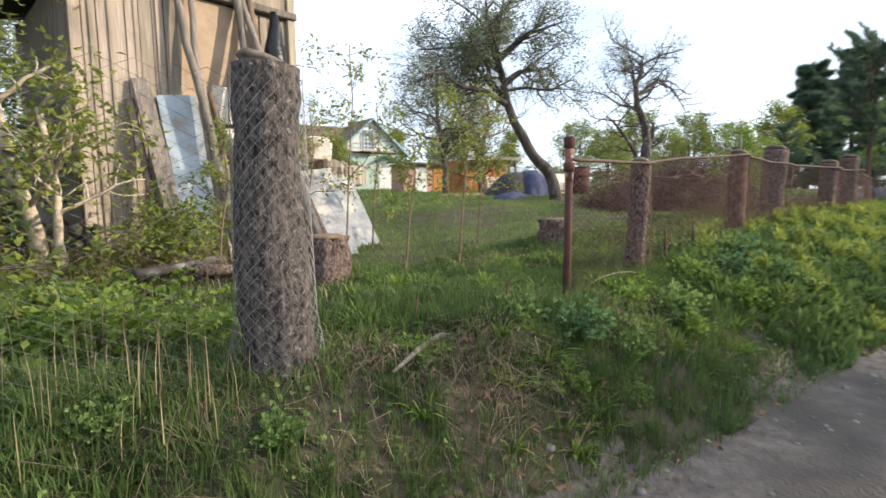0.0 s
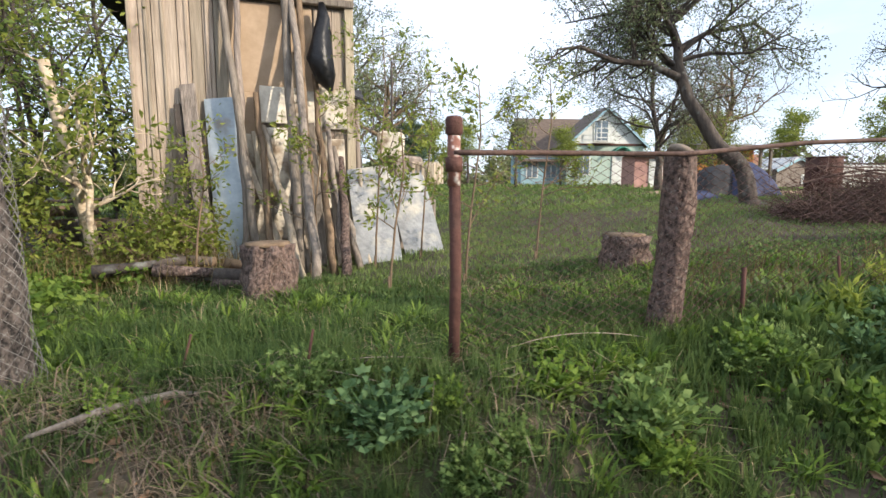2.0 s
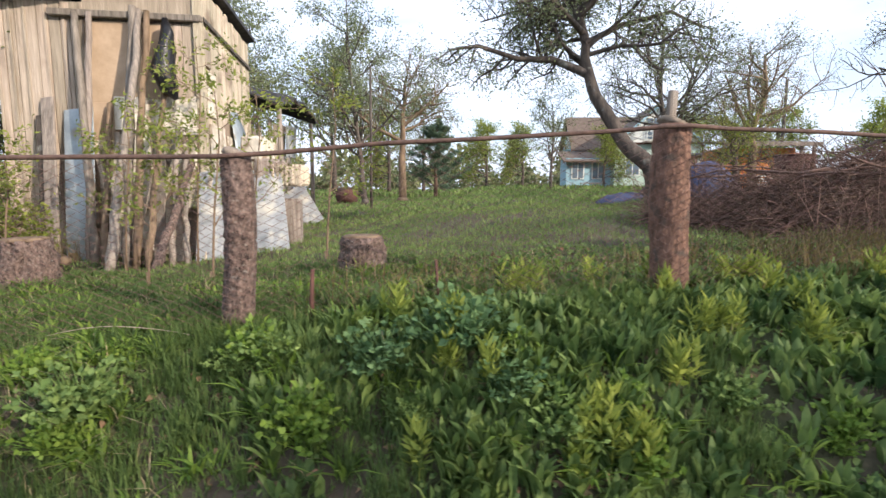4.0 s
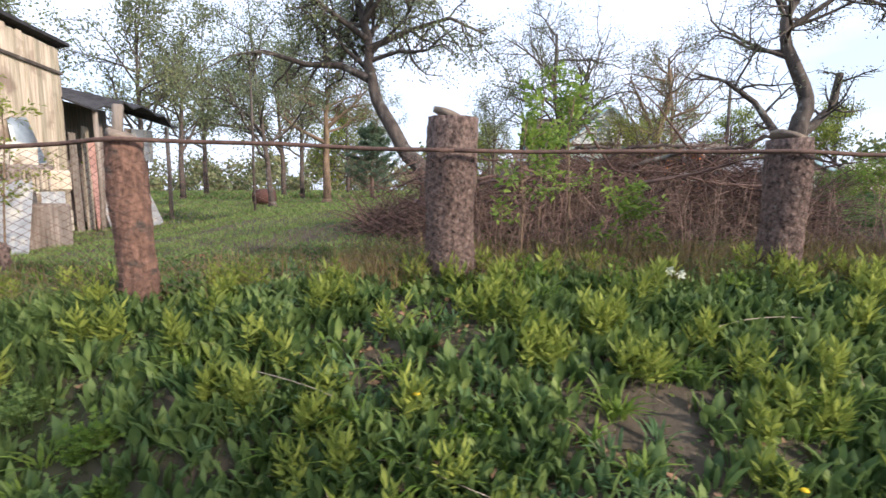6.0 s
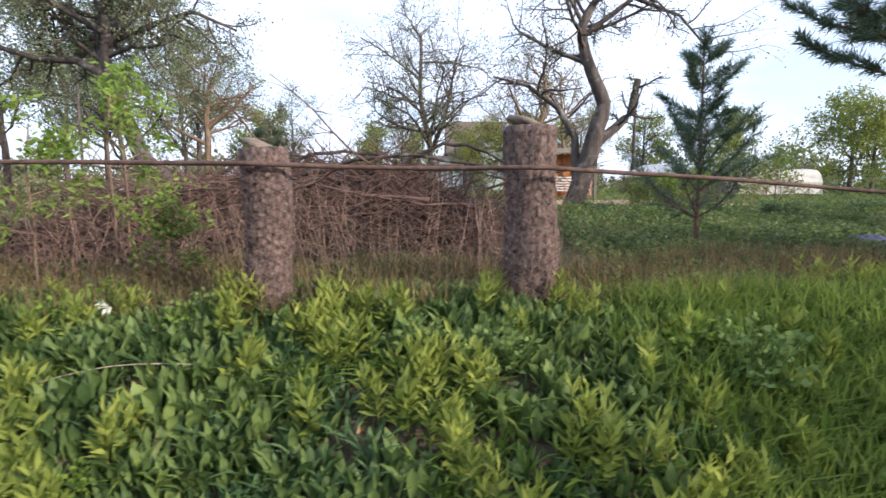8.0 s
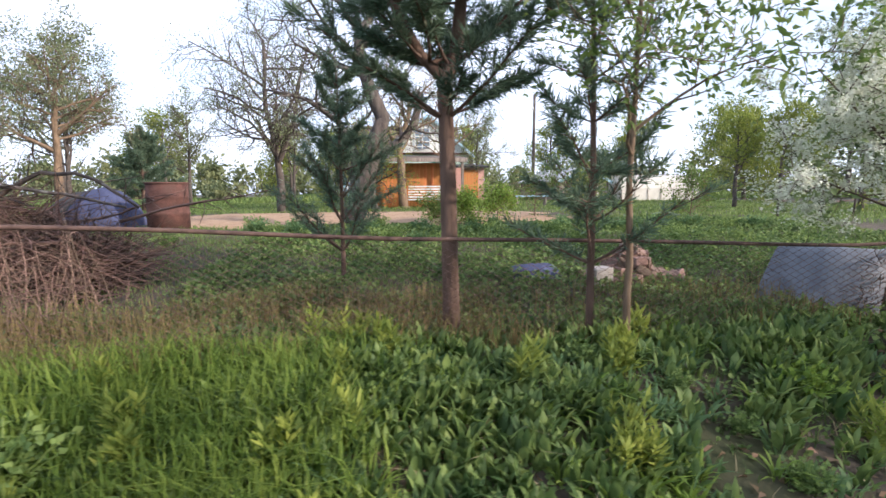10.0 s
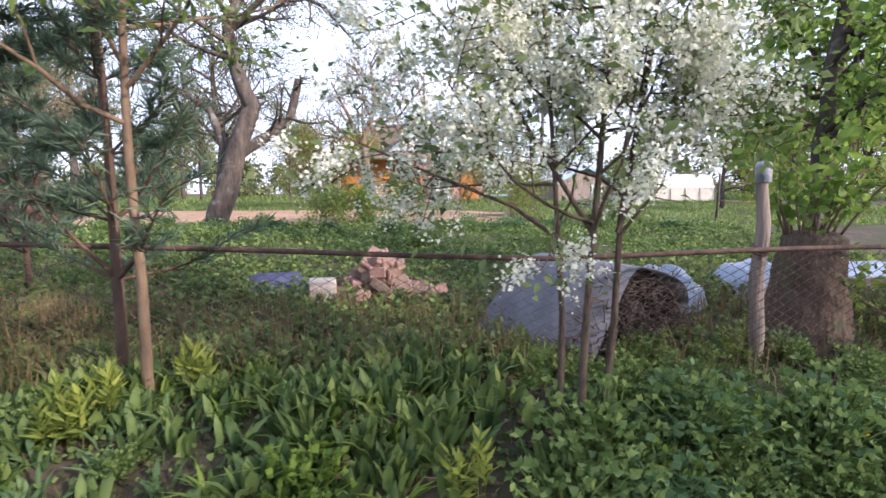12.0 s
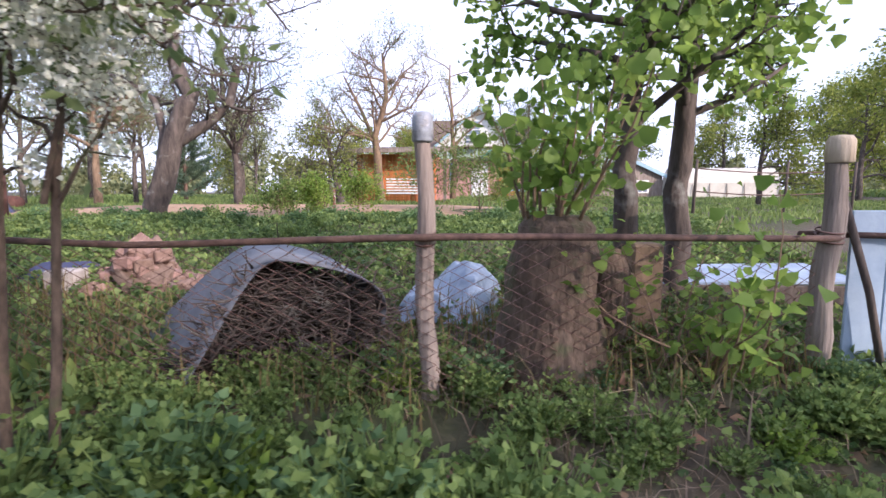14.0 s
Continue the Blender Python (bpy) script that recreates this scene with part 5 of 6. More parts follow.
# black plastic bag hung under the eave
random.seed(4)
g = Geo()
g.tube([(0, 0, 0.85), (0.02, 0, 0.7), (0.0, -0.02, 0.5), (-0.02, -0.05, 0.3), (0.03, -0.03, 0.12), (0.08, 0, 0.0)], [0.03, 0.06, 0.09, 0.12, 0.10, 0.02], 12, 0.35)
e = thing("black_bag", -3.86, 5.12, 2.28, "torn black plastic bag hanging on the shed wall", "plastic bag")
part("bag", g, "black", e)


# ---- stumps, logs and heaps ----
def stump(x, y, r, h, label, mat="bark", flare=0.3, tilt=0):
    e = thing("tree_stump", x, y, gz(x, y), label, "tree stump", "sawn stumps")
    g = Geo()
    g.tube([(0, 0, -0.1), (0, 0, 0.03), (0, 0, h * 0.25), (0, 0, h * 0.45), (0, 0, h * 0.65), (0, 0, h * 0.85), (0, tilt, h)], [r * (1 + flare), r * (1 + flare * 0.7), r * (1 + flare * 0.3), r * 1.05, r, r, r * 0.97], 30, 0.0)
    for k, v in enumerate(g.v):
        g.v[k] = v + Vector((v.x, v.y, 0)) * (0.35 * noise.noise(Vector((v.x * 16, v.y * 16, v.z * 9 + x))) + 0.1 * random.uniform(-1, 1))
    part("bark", g, mat, e)
    part("sawn_top", Geo().tube([(0, tilt, h - 0.01), (0, tilt, h + 0.012), (0, tilt, h + 0.016)], [r * 0.9, r * 0.88, r * 0.5], 18, 0.1), "bark_brown", e, "grey sawn end grain")
    return e


stump(-4.05, 3.4, 0.17, 0.40, "sawn barked stump before the leaning poles")
stump(-1.40, 3.48, 0.16, 0.29, "low dark stump with a pale sunlit side in the grass", flare=0.15)
e = thing("log_pile", -4.75, 3.9, gz(-4.75, 3.9), "small heap of split logs and roots in the grass", "log pile")
random.seed(8)
for k in range(11):
    a = random.uniform(-0.5, 0.5)
    c = Vector((random.uniform(-0.35, 0.4), random.uniform(-0.3, 0.3), 0.06 + 0.05 * (k % 4)))
    d = Vector((math.cos(a), math.sin(a), random.uniform(-0.15, 0.15))) * random.uniform(0.15, 0.3)
    part("log", Geo().tube([c - d, c, c + d], [0.05, random.uniform(0.03, 0.06), 0.035], 9, 0.25), random.choice(("bark_brown", "bark_dark", "bark")), e)
e = thing("log_pile", -5.95, 4.9, gz(-5.95, 4.9), "stacked firewood beside the shed wall", "log pile")
for k in range(26):
    c = Vector((-0.35 + 0.16 * (k % 6) + random.uniform(-0.03, 0.03), 0, 0.06 + 0.12 * (k // 6)))
    part("log", Geo().tube([c + Vector((0, -0.2, 0)), c + Vector((0, 0.2, 0))], [0.05, 0.05], 8, 0.2), random.choice(("cut", "bark_dark", "bark_brown")), e)
# dry earth mound and old root on the bank
e = thing("dead_root", -4.15, 1.78, gz(-4.15, 1.78), "grey dead root lying on the bank", "root")
part("root", Geo().tube([(-0.3, -0.2, -0.02), (-0.1, -0.1, 0.02), (0.1, 0.02, 0.03), (0.3, 0.07, 0.0)], [0.008, 0.016, 0.012, 0.004], 9, 0.6), "grey_wood", e)
for k, (x, y, a) in enumerate(((-3.3, 1.9, 10), (-3.6, 1.85, -15), (-2.3, 2.0, 5), (-0.2, 2.3, -8), (3.9, 2.3, 12), (1.5, 1.9, -20), (2.2, 1.6, 160))):
    e = thing("dry_stem", x, y, gz(x, y), "dry bent stem lying over the grass", "dry stem", "dry stems")
    part("stem", Geo().tube([pose(0, 0, 0, 0, 0, a) @ Vector((0.09 * i - 0.35, 0.01 * math.sin(i), 0.05 + 0.05 * math.sin(0.4 * i))) for i in range(9)], [0.002] * 9, 5), "plank", e)


def brush_pile():
    """Heap of cut branches: thousands of thin crossing twigs over a dark core."""
    random.seed(55)
    g = Geo()
    tw = []
    for k in range(7500):
        u = random.random()
        x = 1.35 + 4.4 * u
        half = 1.1 * (0.45 + 0.55 * math.sin(math.pi * min(1, max(0.02, u * 0.95 + 0.05))))
        v = random.gauss(0, 0.42)
        y = 5.0 + 0.1 * math.sin(x * 2) + half * max(-1, min(1, v))
        hmax = 0.74 * min(1, (x - 1.3) / 2.6 + 0.1) * min(1, max(0.25, (6.1 - x) / 1.2)) * max(0.12, 1 - abs(v) ** 1.6)
        z = gz(x, y) + random.random() ** 0.7 * hmax
        a = random.gauss(0, 1.1) + (math.pi if random.random() < 0.5 else 0)
        d = Vector((math.cos(a), math.sin(a) * 0.8, random.gauss(0.12, 0.5)))
        pts = wander((x, y, z), d, random.uniform(0.15, 0.7), 4, 0.2, -0.02)
        r = random.choice((0.002, 0.003, 0.004, 0.006))
        g.tube(pts, [r, r, r * 0.8, r * 0.6, r * 0.3], 4, cap=False)
    ob = part("brush_pile", g, "twig")
    tagged(ob, "wide heap of dead brown brushwood behind the fence", "brush pile", kind="stuff")
    for k in range(26):
        x = random.uniform(2.2, 5.6)
        pts = wander((x, 4.9 + random.gauss(0, 0.3), 1.3 + random.random() * 0.25), (random.choice((-1, 1)) * 1.0, random.gauss(0, 0.3), random.gauss(0.12, 0.12)), random.uniform(0.9, 1.9), 8, 0.12, 0.0)
        e = thing("cut_branch", *pts[0], "long dead branch lying on the brushwood heap", "branch", "cut branches")
        part("branch", Geo().tube([p - pts[0] for p in pts], [0.016 - 0.0016 * i for i in range(9)], 6), "twig", e)
        for q in range(2, 8):
            for _ in range(2):
                t = wander(pts[q] - pts[0], (random.gauss(0, 1), random.gauss(0, 0.6), random.gauss(0.2, 0.6)), random.uniform(0.15, 0.4), 3, 0.2)
                part("twig", Geo().tube(t, [0.005, 0.004, 0.003, 0.0015], 4, cap=False), "twig", e)
    # thick dark boughs that arch over the top of the heap
    for x, y, w, h in ((4.3, 5.0, 1.5, 0.22), (4.9, 4.8, 1.9, 0.16), (3.7, 5.1, 1.3, 0.2), (5.3, 4.9, 1.2, 0.28)):
        e = thing("cut_bough", x - w / 2, y, 1.6, "thick dark bough arching over the brushwood heap", "branch", "cut branches")
        part("bough", Geo().tube([(w * i / 12, 0.05 * math.sin(i), h * math.sin(math.pi * i / 12) + random.gauss(0, 0.012)) for i in range(13)], [0.022 - 0.001 * i for i in range(13)], 8, 0.1), "bark_dark", e)
        for i in range(2, 12):
            t = wander((w * i / 12, 0.05 * math.sin(i), h * math.sin(math.pi * i / 12)), (random.gauss(0.3, 0.6), random.gauss(0, 0.5), random.gauss(0.1, 0.5)), random.uniform(0.15, 0.45), 4, 0.2)
            part("twig", Geo().tube(t, [0.006, 0.005, 0.004, 0.003, 0.0015], 4, cap=False), "bark_dark", e)


brush_pile()
random.seed(57)
g = Geo()
for k in range(300):
    x, y = random.uniform(2.4, 6.0), random.uniform(3.4, 4.6)
    pts = wander((x, y, gz(x, y) - 0.02), (random.gauss(0, 0.22), random.gauss(0, 0.2), 1), random.uniform(0.15, 0.75), 5, 0.10, -0.02)
    g.tube(pts, [0.0042, 0.004, 0.0036, 0.003, 0.0022, 0.0012], 4, cap=False)
    for q in (2, 3, 4):
        if random.random() < 0.7:
            g.tube(wander(pts[q], (random.gauss(0, 1), random.gauss(0, 0.7), random.uniform(0.1, 1)), random.uniform(0.08, 0.25), 3, 0.15), [0.0022, 0.002, 0.0016, 0.001], 3, cap=False)
tagged(part("dry_canes", g, "cane"), "dead brown canes standing before the brushwood heap", "dry canes", kind="stuff")

# rusty barrel
e = thing("barrel", 4.72, 8.43, gz(4.72, 8.43), "rusty reddish steel oil barrel standing in the garden", "barrel")
part("body", Geo().tube([(0, 0, -0.02), (0, 0, 0.26), (0, 0, 0.28), (0, 0, 0.30), (0, 0, 0.50), (0, 0, 0.52), (0, 0, 0.54), (0, 0, 0.72)], [0.285, 0.285, 0.297, 0.285, 0.285, 0.297, 0.285, 0.285], 28, 0), "rust", e)
part("rim", Geo().tube([(0, 0, 0.71), (0, 0, 0.715), (0, 0, 0.735), (0, 0, 0.74)], [0.287, 0.297, 0.297, 0.285], 28), "rust", e, "rolled rusty rim")
e = thing("barrel", -5.2, 18.0, gz(-5.2, 18), "old rusty barrel lying far off in the grass", "barrel")
part("body", Geo().tube([(-0.35, 0, 0.28), (0, 0, 0.30), (0.35, 0, 0.30)], [0.28, 0.3, 0.28], 18), "rust", e)


def draped(name, x0, x1, y0, y1, height, mat, label, category, seed, n=34, fold=0.03):
    """A crumpled sheet over something: a fine grid with folds, with thickness by its shape."""
    random.seed(seed)
    noise.seed_set(seed)
    e = thing(name, x0, y0, gz(x0, y0), label, category)
    bz = gz(x0, y0)
    V, F = [], []
    for i in range(n + 1):
        for j in range(n + 1):
            u, v = i / n, j / n
            x, y = x0 + (x1 - x0) * u, y0 + (y1 - y0) * v
            h = height(u, v)
            q = noise.noise(Vector((x * 6, y * 6, seed))) * fold + noise.noise(Vector((x * 15, y * 15, seed))) * fold * 0.5
            V.append((x - x0 + q, y - y0 + q, gz(x, y) - bz + max(0.004, h + q)))
    for i in range(n):
        for j in range(n):
            a = i * (n + 1) + j
            F.append((a, a + n + 1, a + n + 2, a + 1))
    part("sheet", array_mesh("sheet", V, F), mat, e)
    return e


dome = lambda u, v: max(0.0, 1 - abs(2 * u - 1) ** 2.5) * max(0.0, 1 - abs(2 * v - 1) ** 2.5)
draped("covered_heap", 2.5, 4.0, 8.6, 9.8, lambda u, v: 0.62 * dome(u, v), "felt", "dark heap covered with old sheeting", "covered heap", 3)
draped("tarpaulin", 3.1, 4.0, 8.45, 9.6, lambda u, v: 0.66 * dome(u, v) ** 0.6, "tarp_blue", "crumpled blue-grey tarpaulin over a heap", "tarpaulin", 4)
draped("tarpaulin", 1.35, 2.15, 7.4, 7.9, lambda u, v: 0.15 * dome(u, v) ** 0.7, "tarp_blue", "crumpled blue tarpaulin lying on the grass", "tarpaulin", 5)
draped("tarpaulin", 8.98, 9.5, 4.8, 5.2, lambda u, v: 0.11 * dome(u, v) ** 0.7, "tarp_blue", "crumpled dark blue tarpaulin beside the bricks", "tarpaulin", 6)
draped("plastic_film", 11.75, 12.25, 4.25, 4.9, lambda u, v: 0.23 * dome(u, v) ** 0.6 * (0.7 + 0.3 * math.sin(9 * u + 4 * v)), "film", "crumpled pale blue plastic film in the grass", "plastic film", 7, fold=0.06)
draped("plastic_film", 12.55, 13.0, 4.5, 5.0, lambda u, v: 0.22 * dome(u, v) ** 0.6, "film", "crumpled pale blue plastic film in the grass", "plastic film", 8, fold=0.06)

# compost cover: a stiff grey sheet bent over a heap of old stalks
e = thing("compost_heap", 11.30, 3.90, gz(11.30, 3.90), "heap of dead stalks under a bent grey sheet", "compost heap", rz=30)
prof = [(-0.55, -0.03), (-0.41, 0.12), (-0.27, 0.275), (-0.13, 0.41), (-0.03, 0.445), (0.10, 0.42), (0.26, 0.36), (0.37, 0.28), (0.36, 0.13)]
for _ in range(2):
    prof = [prof[0]] + [(a[0] * (1 - t) + b[0] * t, a[1] * (1 - t) + b[1] * t) for a, b in zip(prof, prof[1:]) for t in (0.25, 0.75)] + [prof[-1]]
g = Geo()
for k, (px, pz) in enumerate(prof):
    for y, h in ((-0.36, 0.0), (0.42, 0.0)):
        for t in (0, 0.008):
            g.v.append(Vector((px * (0.62 if y < 0 and px < 0 else 1.05), y, max(0, pz + h) + t)))
for k in range(len(prof) - 1):
    a = 4 * k
    g.f += [(a, a + 4, a + 6, a + 2), (a + 1, a + 3, a + 7, a + 5), (a, a + 1, a + 5, a + 4), (a + 2, a + 6, a + 7, a + 3)]
part("cover", g, "tarp_grey", e, "stiff grey sheet folded to a ridge")
random.seed(66)
g = Geo()
for k in range(2100):
    x, v = random.uniform(-0.30, 0.36), random.choice((-0.30, -0.27, -0.22, 0.3)) + random.gauss(0, 0.03)
    z = random.random() * max(0, float(np.interp(x, [q[0] * (0.62 if q[0] < 0 else 1) for q in prof[:-6]], [q[1] for q in prof[:-6]])) - 0.05)
    pts = wander((x, v, z), (random.gauss(0, 1), random.gauss(0, 0.25), random.gauss(0, 0.45)), random.uniform(0.06, 0.2), 3, 0.2)
    g.tube(pts, [0.004, 0.0035, 0.003, 0.002], 4, cap=False)
part("stalk_fill", g, "bark_dark", e, "dry brown stalks")
g = Geo().tube([(0, 0.05, -0.05), (0, 0.05, 0.1), (0, 0.05, 0.26), (0, 0.05, 0.36)], [0.26, 0.24, 0.17, 0.08], 16, 0.25)
part("core", g, "twig", e)

e.scale = (1.04, 0.9, 0.97)
# rubble of broken bricks
rub = thing("brick_rubble", 10.05, 4.75, gz(10.05, 4.75), "heap of broken old red bricks in the grass", "brick rubble")
random.seed(12)
variants = []
for k in range(5):
    g = Geo().box(pose(0, 0, 0), random.uniform(0.13, 0.25), 0.12, 0.068, 0.008)
    me = part("brick", g, "brick", rub, smooth=False)
    variants.append(me.data)
    me.matrix_basis = pose(random.uniform(-0.3, 0.3), random.uniform(-0.2, 0.1), 0.0, 0, 0, random.uniform(0, 180))
for k in range(105):
    b = new("brick", random.choice(variants))
    b.parent = rub
    u, v = random.gauss(0, 0.17), random.gauss(0, 0.12)
    h = max(0, 0.27 - 0.9 * abs(u) - 0.7 * abs(v)) * random.uniform(0.3, 1.1)
    b.matrix_basis = pose(u, v, h, random.gauss(0, 22), random.gauss(0, 22), random.uniform(0, 180))
rub.scale = (0.9, 0.9, 1.08)
part("block", Geo().box(pose(-0.40, -0.22, -0.01, 0, 0, 12), 0.2, 0.16, 0.15, 0.01), "concrete", rub, "grey concrete block", smooth=False)

# pale sheet propped low on boards, and the blue panels of the next plot
e = thing("cold_frame", 13.55, 4.95, gz(13.55, 4.95), "long low cold frame under a pale blue sheet", "cold frame")
part("cover", Geo().box(pose(0, 0, 0.11, 3, -1, 4), 1.25, 0.5, 0.02, 0.004), "film", e, "pale blue sheet cover", smooth=False)
part("front_board", Geo().box(pose(0, -0.26, 0, 0, 0, 4), 1.2, 0.03, 0.10, 0.004), "bark_dark", e, smooth=False)
part("back_board", Geo().box(pose(0, 0.26, 0, 0, 0, 4), 1.2, 0.03, 0.11, 0.004), "grey_wood", e, smooth=False)
e = thing("blue_panel_fence", 13.66, 3.98, gz(13.75, 3.98), "fence of pale blue flat metal sheets", "panel fence")
for k in range(5):
    part("panel", Geo().box(pose(0.02 + 0.15 * k, 0.02 * (k % 2), -0.05, 0, 0, 6), 0.145, 0.012, 0.66 + 0.02 * (k % 3), 0.004), "blue_panel", e, smooth=False)
part("rail", Geo().tube([(-0.25, -0.03, 0.52), (0.9, -0.03, 0.5)], [0.012, 0.012], 8), "rust_rail", e)
part("brace", Geo().tube([(-0.15, -0.06, 0.75), (0.0, -0.06, 0.3), (0.08, -0.06, -0.05)], [0.014, 0.014, 0.014], 8), "bark_dark", e)
part("concrete_post", Geo().box(pose(-0.75, 0.25, -0.1, 0, 0, 5), 0.14, 0.14, 0.55, 0.012), "bark_brown", e, "square brown stump of a post", smooth=False)


# ---- houses and far things ----
def window(parent, m, w, h):
    """A framed window on a wall face; m is the pose of its lower middle, y into the wall."""
    f = part("window", Geo().box(m @ pose(0, -0.02, -0.06), w + 0.14, 0.05, h + 0.14, 0.008), "white_wall", parent, "white framed window", smooth=False)
    part("pane", Geo().box(m @ pose(-w / 4 - 0.01, -0.05, 0), w / 2 - 0.04, 0.012, h), "glass", f, smooth=False)
    part("pane", Geo().box(m @ pose(w / 4 + 0.01, -0.05, 0), w / 2 - 0.04, 0.012, h), "glass", f, smooth=False)
    return f


def gable_house(name, x, y, rz, w, d, eave, peak, wall, roof, label, gable=None, windows=(), over=0.3, trim="teal_wall"):
    e = thing(name, x, y, gz(x, y), label, "house", rz=rz)
    part("wall", Geo().box(pose(0, d / 2, -0.2), w, d, eave + 0.2), wall, e, smooth=False)
    for yy, k in ((0.01, 1), (d - 0.01, -1)):
        g = Geo()
        g.v += [Vector((-w / 2, yy, eave)), Vector((w / 2, yy, eave)), Vector((0, yy, peak)), Vector((-w / 2, yy + 0.1 * k, eave)), Vector((w / 2, yy + 0.1 * k, eave)), Vector((0, yy + 0.1 * k, peak))]
        g.f += [(0, 1, 2), (3, 5, 4), (0, 3, 4, 1), (1, 4, 5, 2), (2, 5, 3, 0)]
        part("gable", g, gable or wall, e, smooth=False)
    sl = math.atan2(peak - eave, w / 2)
    L = math.hypot(peak - eave, w / 2) + over
    for s in (-1, 1):
        g = Geo()
        n = Vector((s * math.sin(sl), 0, math.cos(sl)))
        a, b = Vector((0, -over, peak)), Vector((s * math.cos(sl) * L, -over, peak - math.sin(sl) * L))
        g.v += [a, b, b + Vector((0, d + 2 * over, 0)), a + Vector((0, d + 2 * over, 0))]
        g.v += [v + n * 0.09 for v in g.v[:4]]
        g.f += [(3, 2, 1, 0), (4, 5, 6, 7), (0, 1, 5, 4), (1, 2, 6, 5), (2, 3, 7, 6), (3, 0, 4, 7)]
        part("roof", g, roof, e, smooth=False)
        mid = (a + b) / 2
        g = Geo().box(pose(mid.x, -over - 0.03, mid.z - 0.08, 0, math.degrees(s * sl), 0), L, 0.04, 0.13)
        part("fascia", g, trim, e, smooth=False)
    for wx, wz, ww, wh in windows:
        window(e, pose(wx, 0, wz), ww, wh)
    return e


# the dacha: a long brown roof with a teal end, and a white gable over a pale green front
hx, hy = 10.85, 32.4
hb = gable_house("house", hx, hy, 0, 5.2, 3.4, 2.85, 5.15, "pale_green_wall", "roof", "pale green dacha house with a white gable and teal end walls", gable="white_wall", trim="teal_wall", windows=((-1.5, 0.9, 0.8, 1.2), (-0.35, 3.1, 0.9, 1.25)))
g = Geo()
arc = [(0.25 + 1.4 * i / 12, 0.42 * math.sin(math.pi * i / 12)) for i in range(13)]
for y in (-0.55, -0.08):
    g.tube([(x, y, z + 2.2) for x, z in arc], [0.06] * 13, 6)
for x, z in arc:
    g.tube([(x, -0.55, z + 2.2), (x, -0.05, z + 2.2)], [0.05, 0.05], 5)
part("arched_awning", g, "roof_green", hb, "green arched awning")
part("door", Geo().box(pose(0.95, -0.04, 0), 1.0, 0.07, 2.05, 0.01), "white_wall", hb, "white door", smooth=False)
window(hb, pose(2.05, 0, 0.7), 0.6, 1.2)
for x in (-0.85, 0.15):
    part("balcony_post", Geo().box(pose(x, -0.5, 2.9), 0.06, 0.06, 0.95, 0.006), "white_wall", hb, smooth=False)
part("balcony_floor", Geo().box(pose(-0.35, -0.27, 2.84), 1.3, 0.55, 0.07, 0.006), "grey_wood", hb, smooth=False)
for z in (3.2, 3.5, 3.8):
    part("balcony_rail", Geo().box(pose(-0.35, -0.5, z), 1.1, 0.04, 0.05, 0.005), "white_wall", hb, smooth=False)
part("eave_trim", Geo().box(pose(0, -0.06, 2.76), 5.5, 0.08, 0.12, 0.006), "rust", hb, smooth=False)
part("rear_wall", Geo().box(pose(-1.0, 5.9, -0.2), 6.8, 4.8, 3.05), "teal_wall", hb, smooth=False)
for x0 in (-4.4, 2.4):
    g = Geo()
    for dx in (-0.06, 0.06):
        g.v += [Vector((x0 + dx, 3.5, 2.85)), Vector((x0 + dx, 8.3, 2.85)), Vector((x0 + dx, 5.9, 5.05))]
    g.f += [(0, 1, 2), (3, 5, 4), (0, 3, 4, 1), (1, 4, 5, 2), (2, 5, 3, 0)]
    part("end_gable", g, "teal_wall", hb, smooth=False)
for sgn in (-1, 1):
    g = Geo()
    ends = [(5.9, 5.15), (5.9 + sgn * 2.85, 2.6)]
    for x0 in (-4.75, 2.75):
        for yy, zz in ends:
            g.v += [Vector((x0, yy, zz)), Vector((x0, yy, zz + 0.1))]
    g.f += [(0, 2, 6, 4), (1, 5, 7, 3), (0, 1, 3, 2), (4, 6, 7, 5), (0, 4, 5, 1), (2, 3, 7, 6)]
    part("main_roof", g, "roof", hb, "long brown slate roof slope", smooth=False)
m4 = pose(-4.46, 5.9, 3.1, 0, 0, -90)
window(hb, m4, 0.9, 1.1)
part("chimney", Geo().box(pose(-1.6, 6.2, 4.6), 0.5, 0.5, 1.2, 0.02), "white_wall", hb, smooth=False)
e = thing("house_wing", 6.9, 33.2, gz(6.9, 33.2), "teal-boarded wing of the house with a lean-to roof", "house wing")
part("wall", Geo().box(pose(0, 1.2, -0.1), 3.0, 2.2, 2.1), "teal_wall", e, smooth=False)
part("roof", Geo().box(pose(0, 1.0, 2.1, 16, 0, 0), 3.5, 2.9, 0.09), "roof", e, smooth=False)
window(e, pose(-0.75, 0.08, 0.7), 0.7, 1.0)
window(e, pose(0.55, 0.08, 0.7), 0.7, 1.0)
part("bench", Geo().box(pose(0.2, -0.25, 0.35), 1.6, 0.3, 0.06, 0.006), "grey_wood", e, smooth=False)

porch = thing("veranda", 9.1, 17.6, gz(9.1, 17.6), "low orange-boarded veranda with white rails", "veranda")
for k in range(22):
    part("board", Geo().box(pose(-1.35 + 0.115 * k, 0, 0.0), 0.108, 0.03, 1.5, 0.004), "orange_wood", porch, smooth=False)
part("wall", Geo().box(pose(-0.15, 0.6, 0), 2.5, 1.1, 1.47), "orange_wood", porch, smooth=False)
part("roof", Geo().box(pose(0.0, 0.3, 1.66, 6, 0, 0), 3.2, 1.9, 0.07, 0.01), "roof", porch, "flat felted roof", smooth=False)
part("fascia", Geo().box(pose(0.0, -0.66, 1.50), 3.15, 0.04, 0.13, 0.008), "grey_wood", porch, smooth=False)
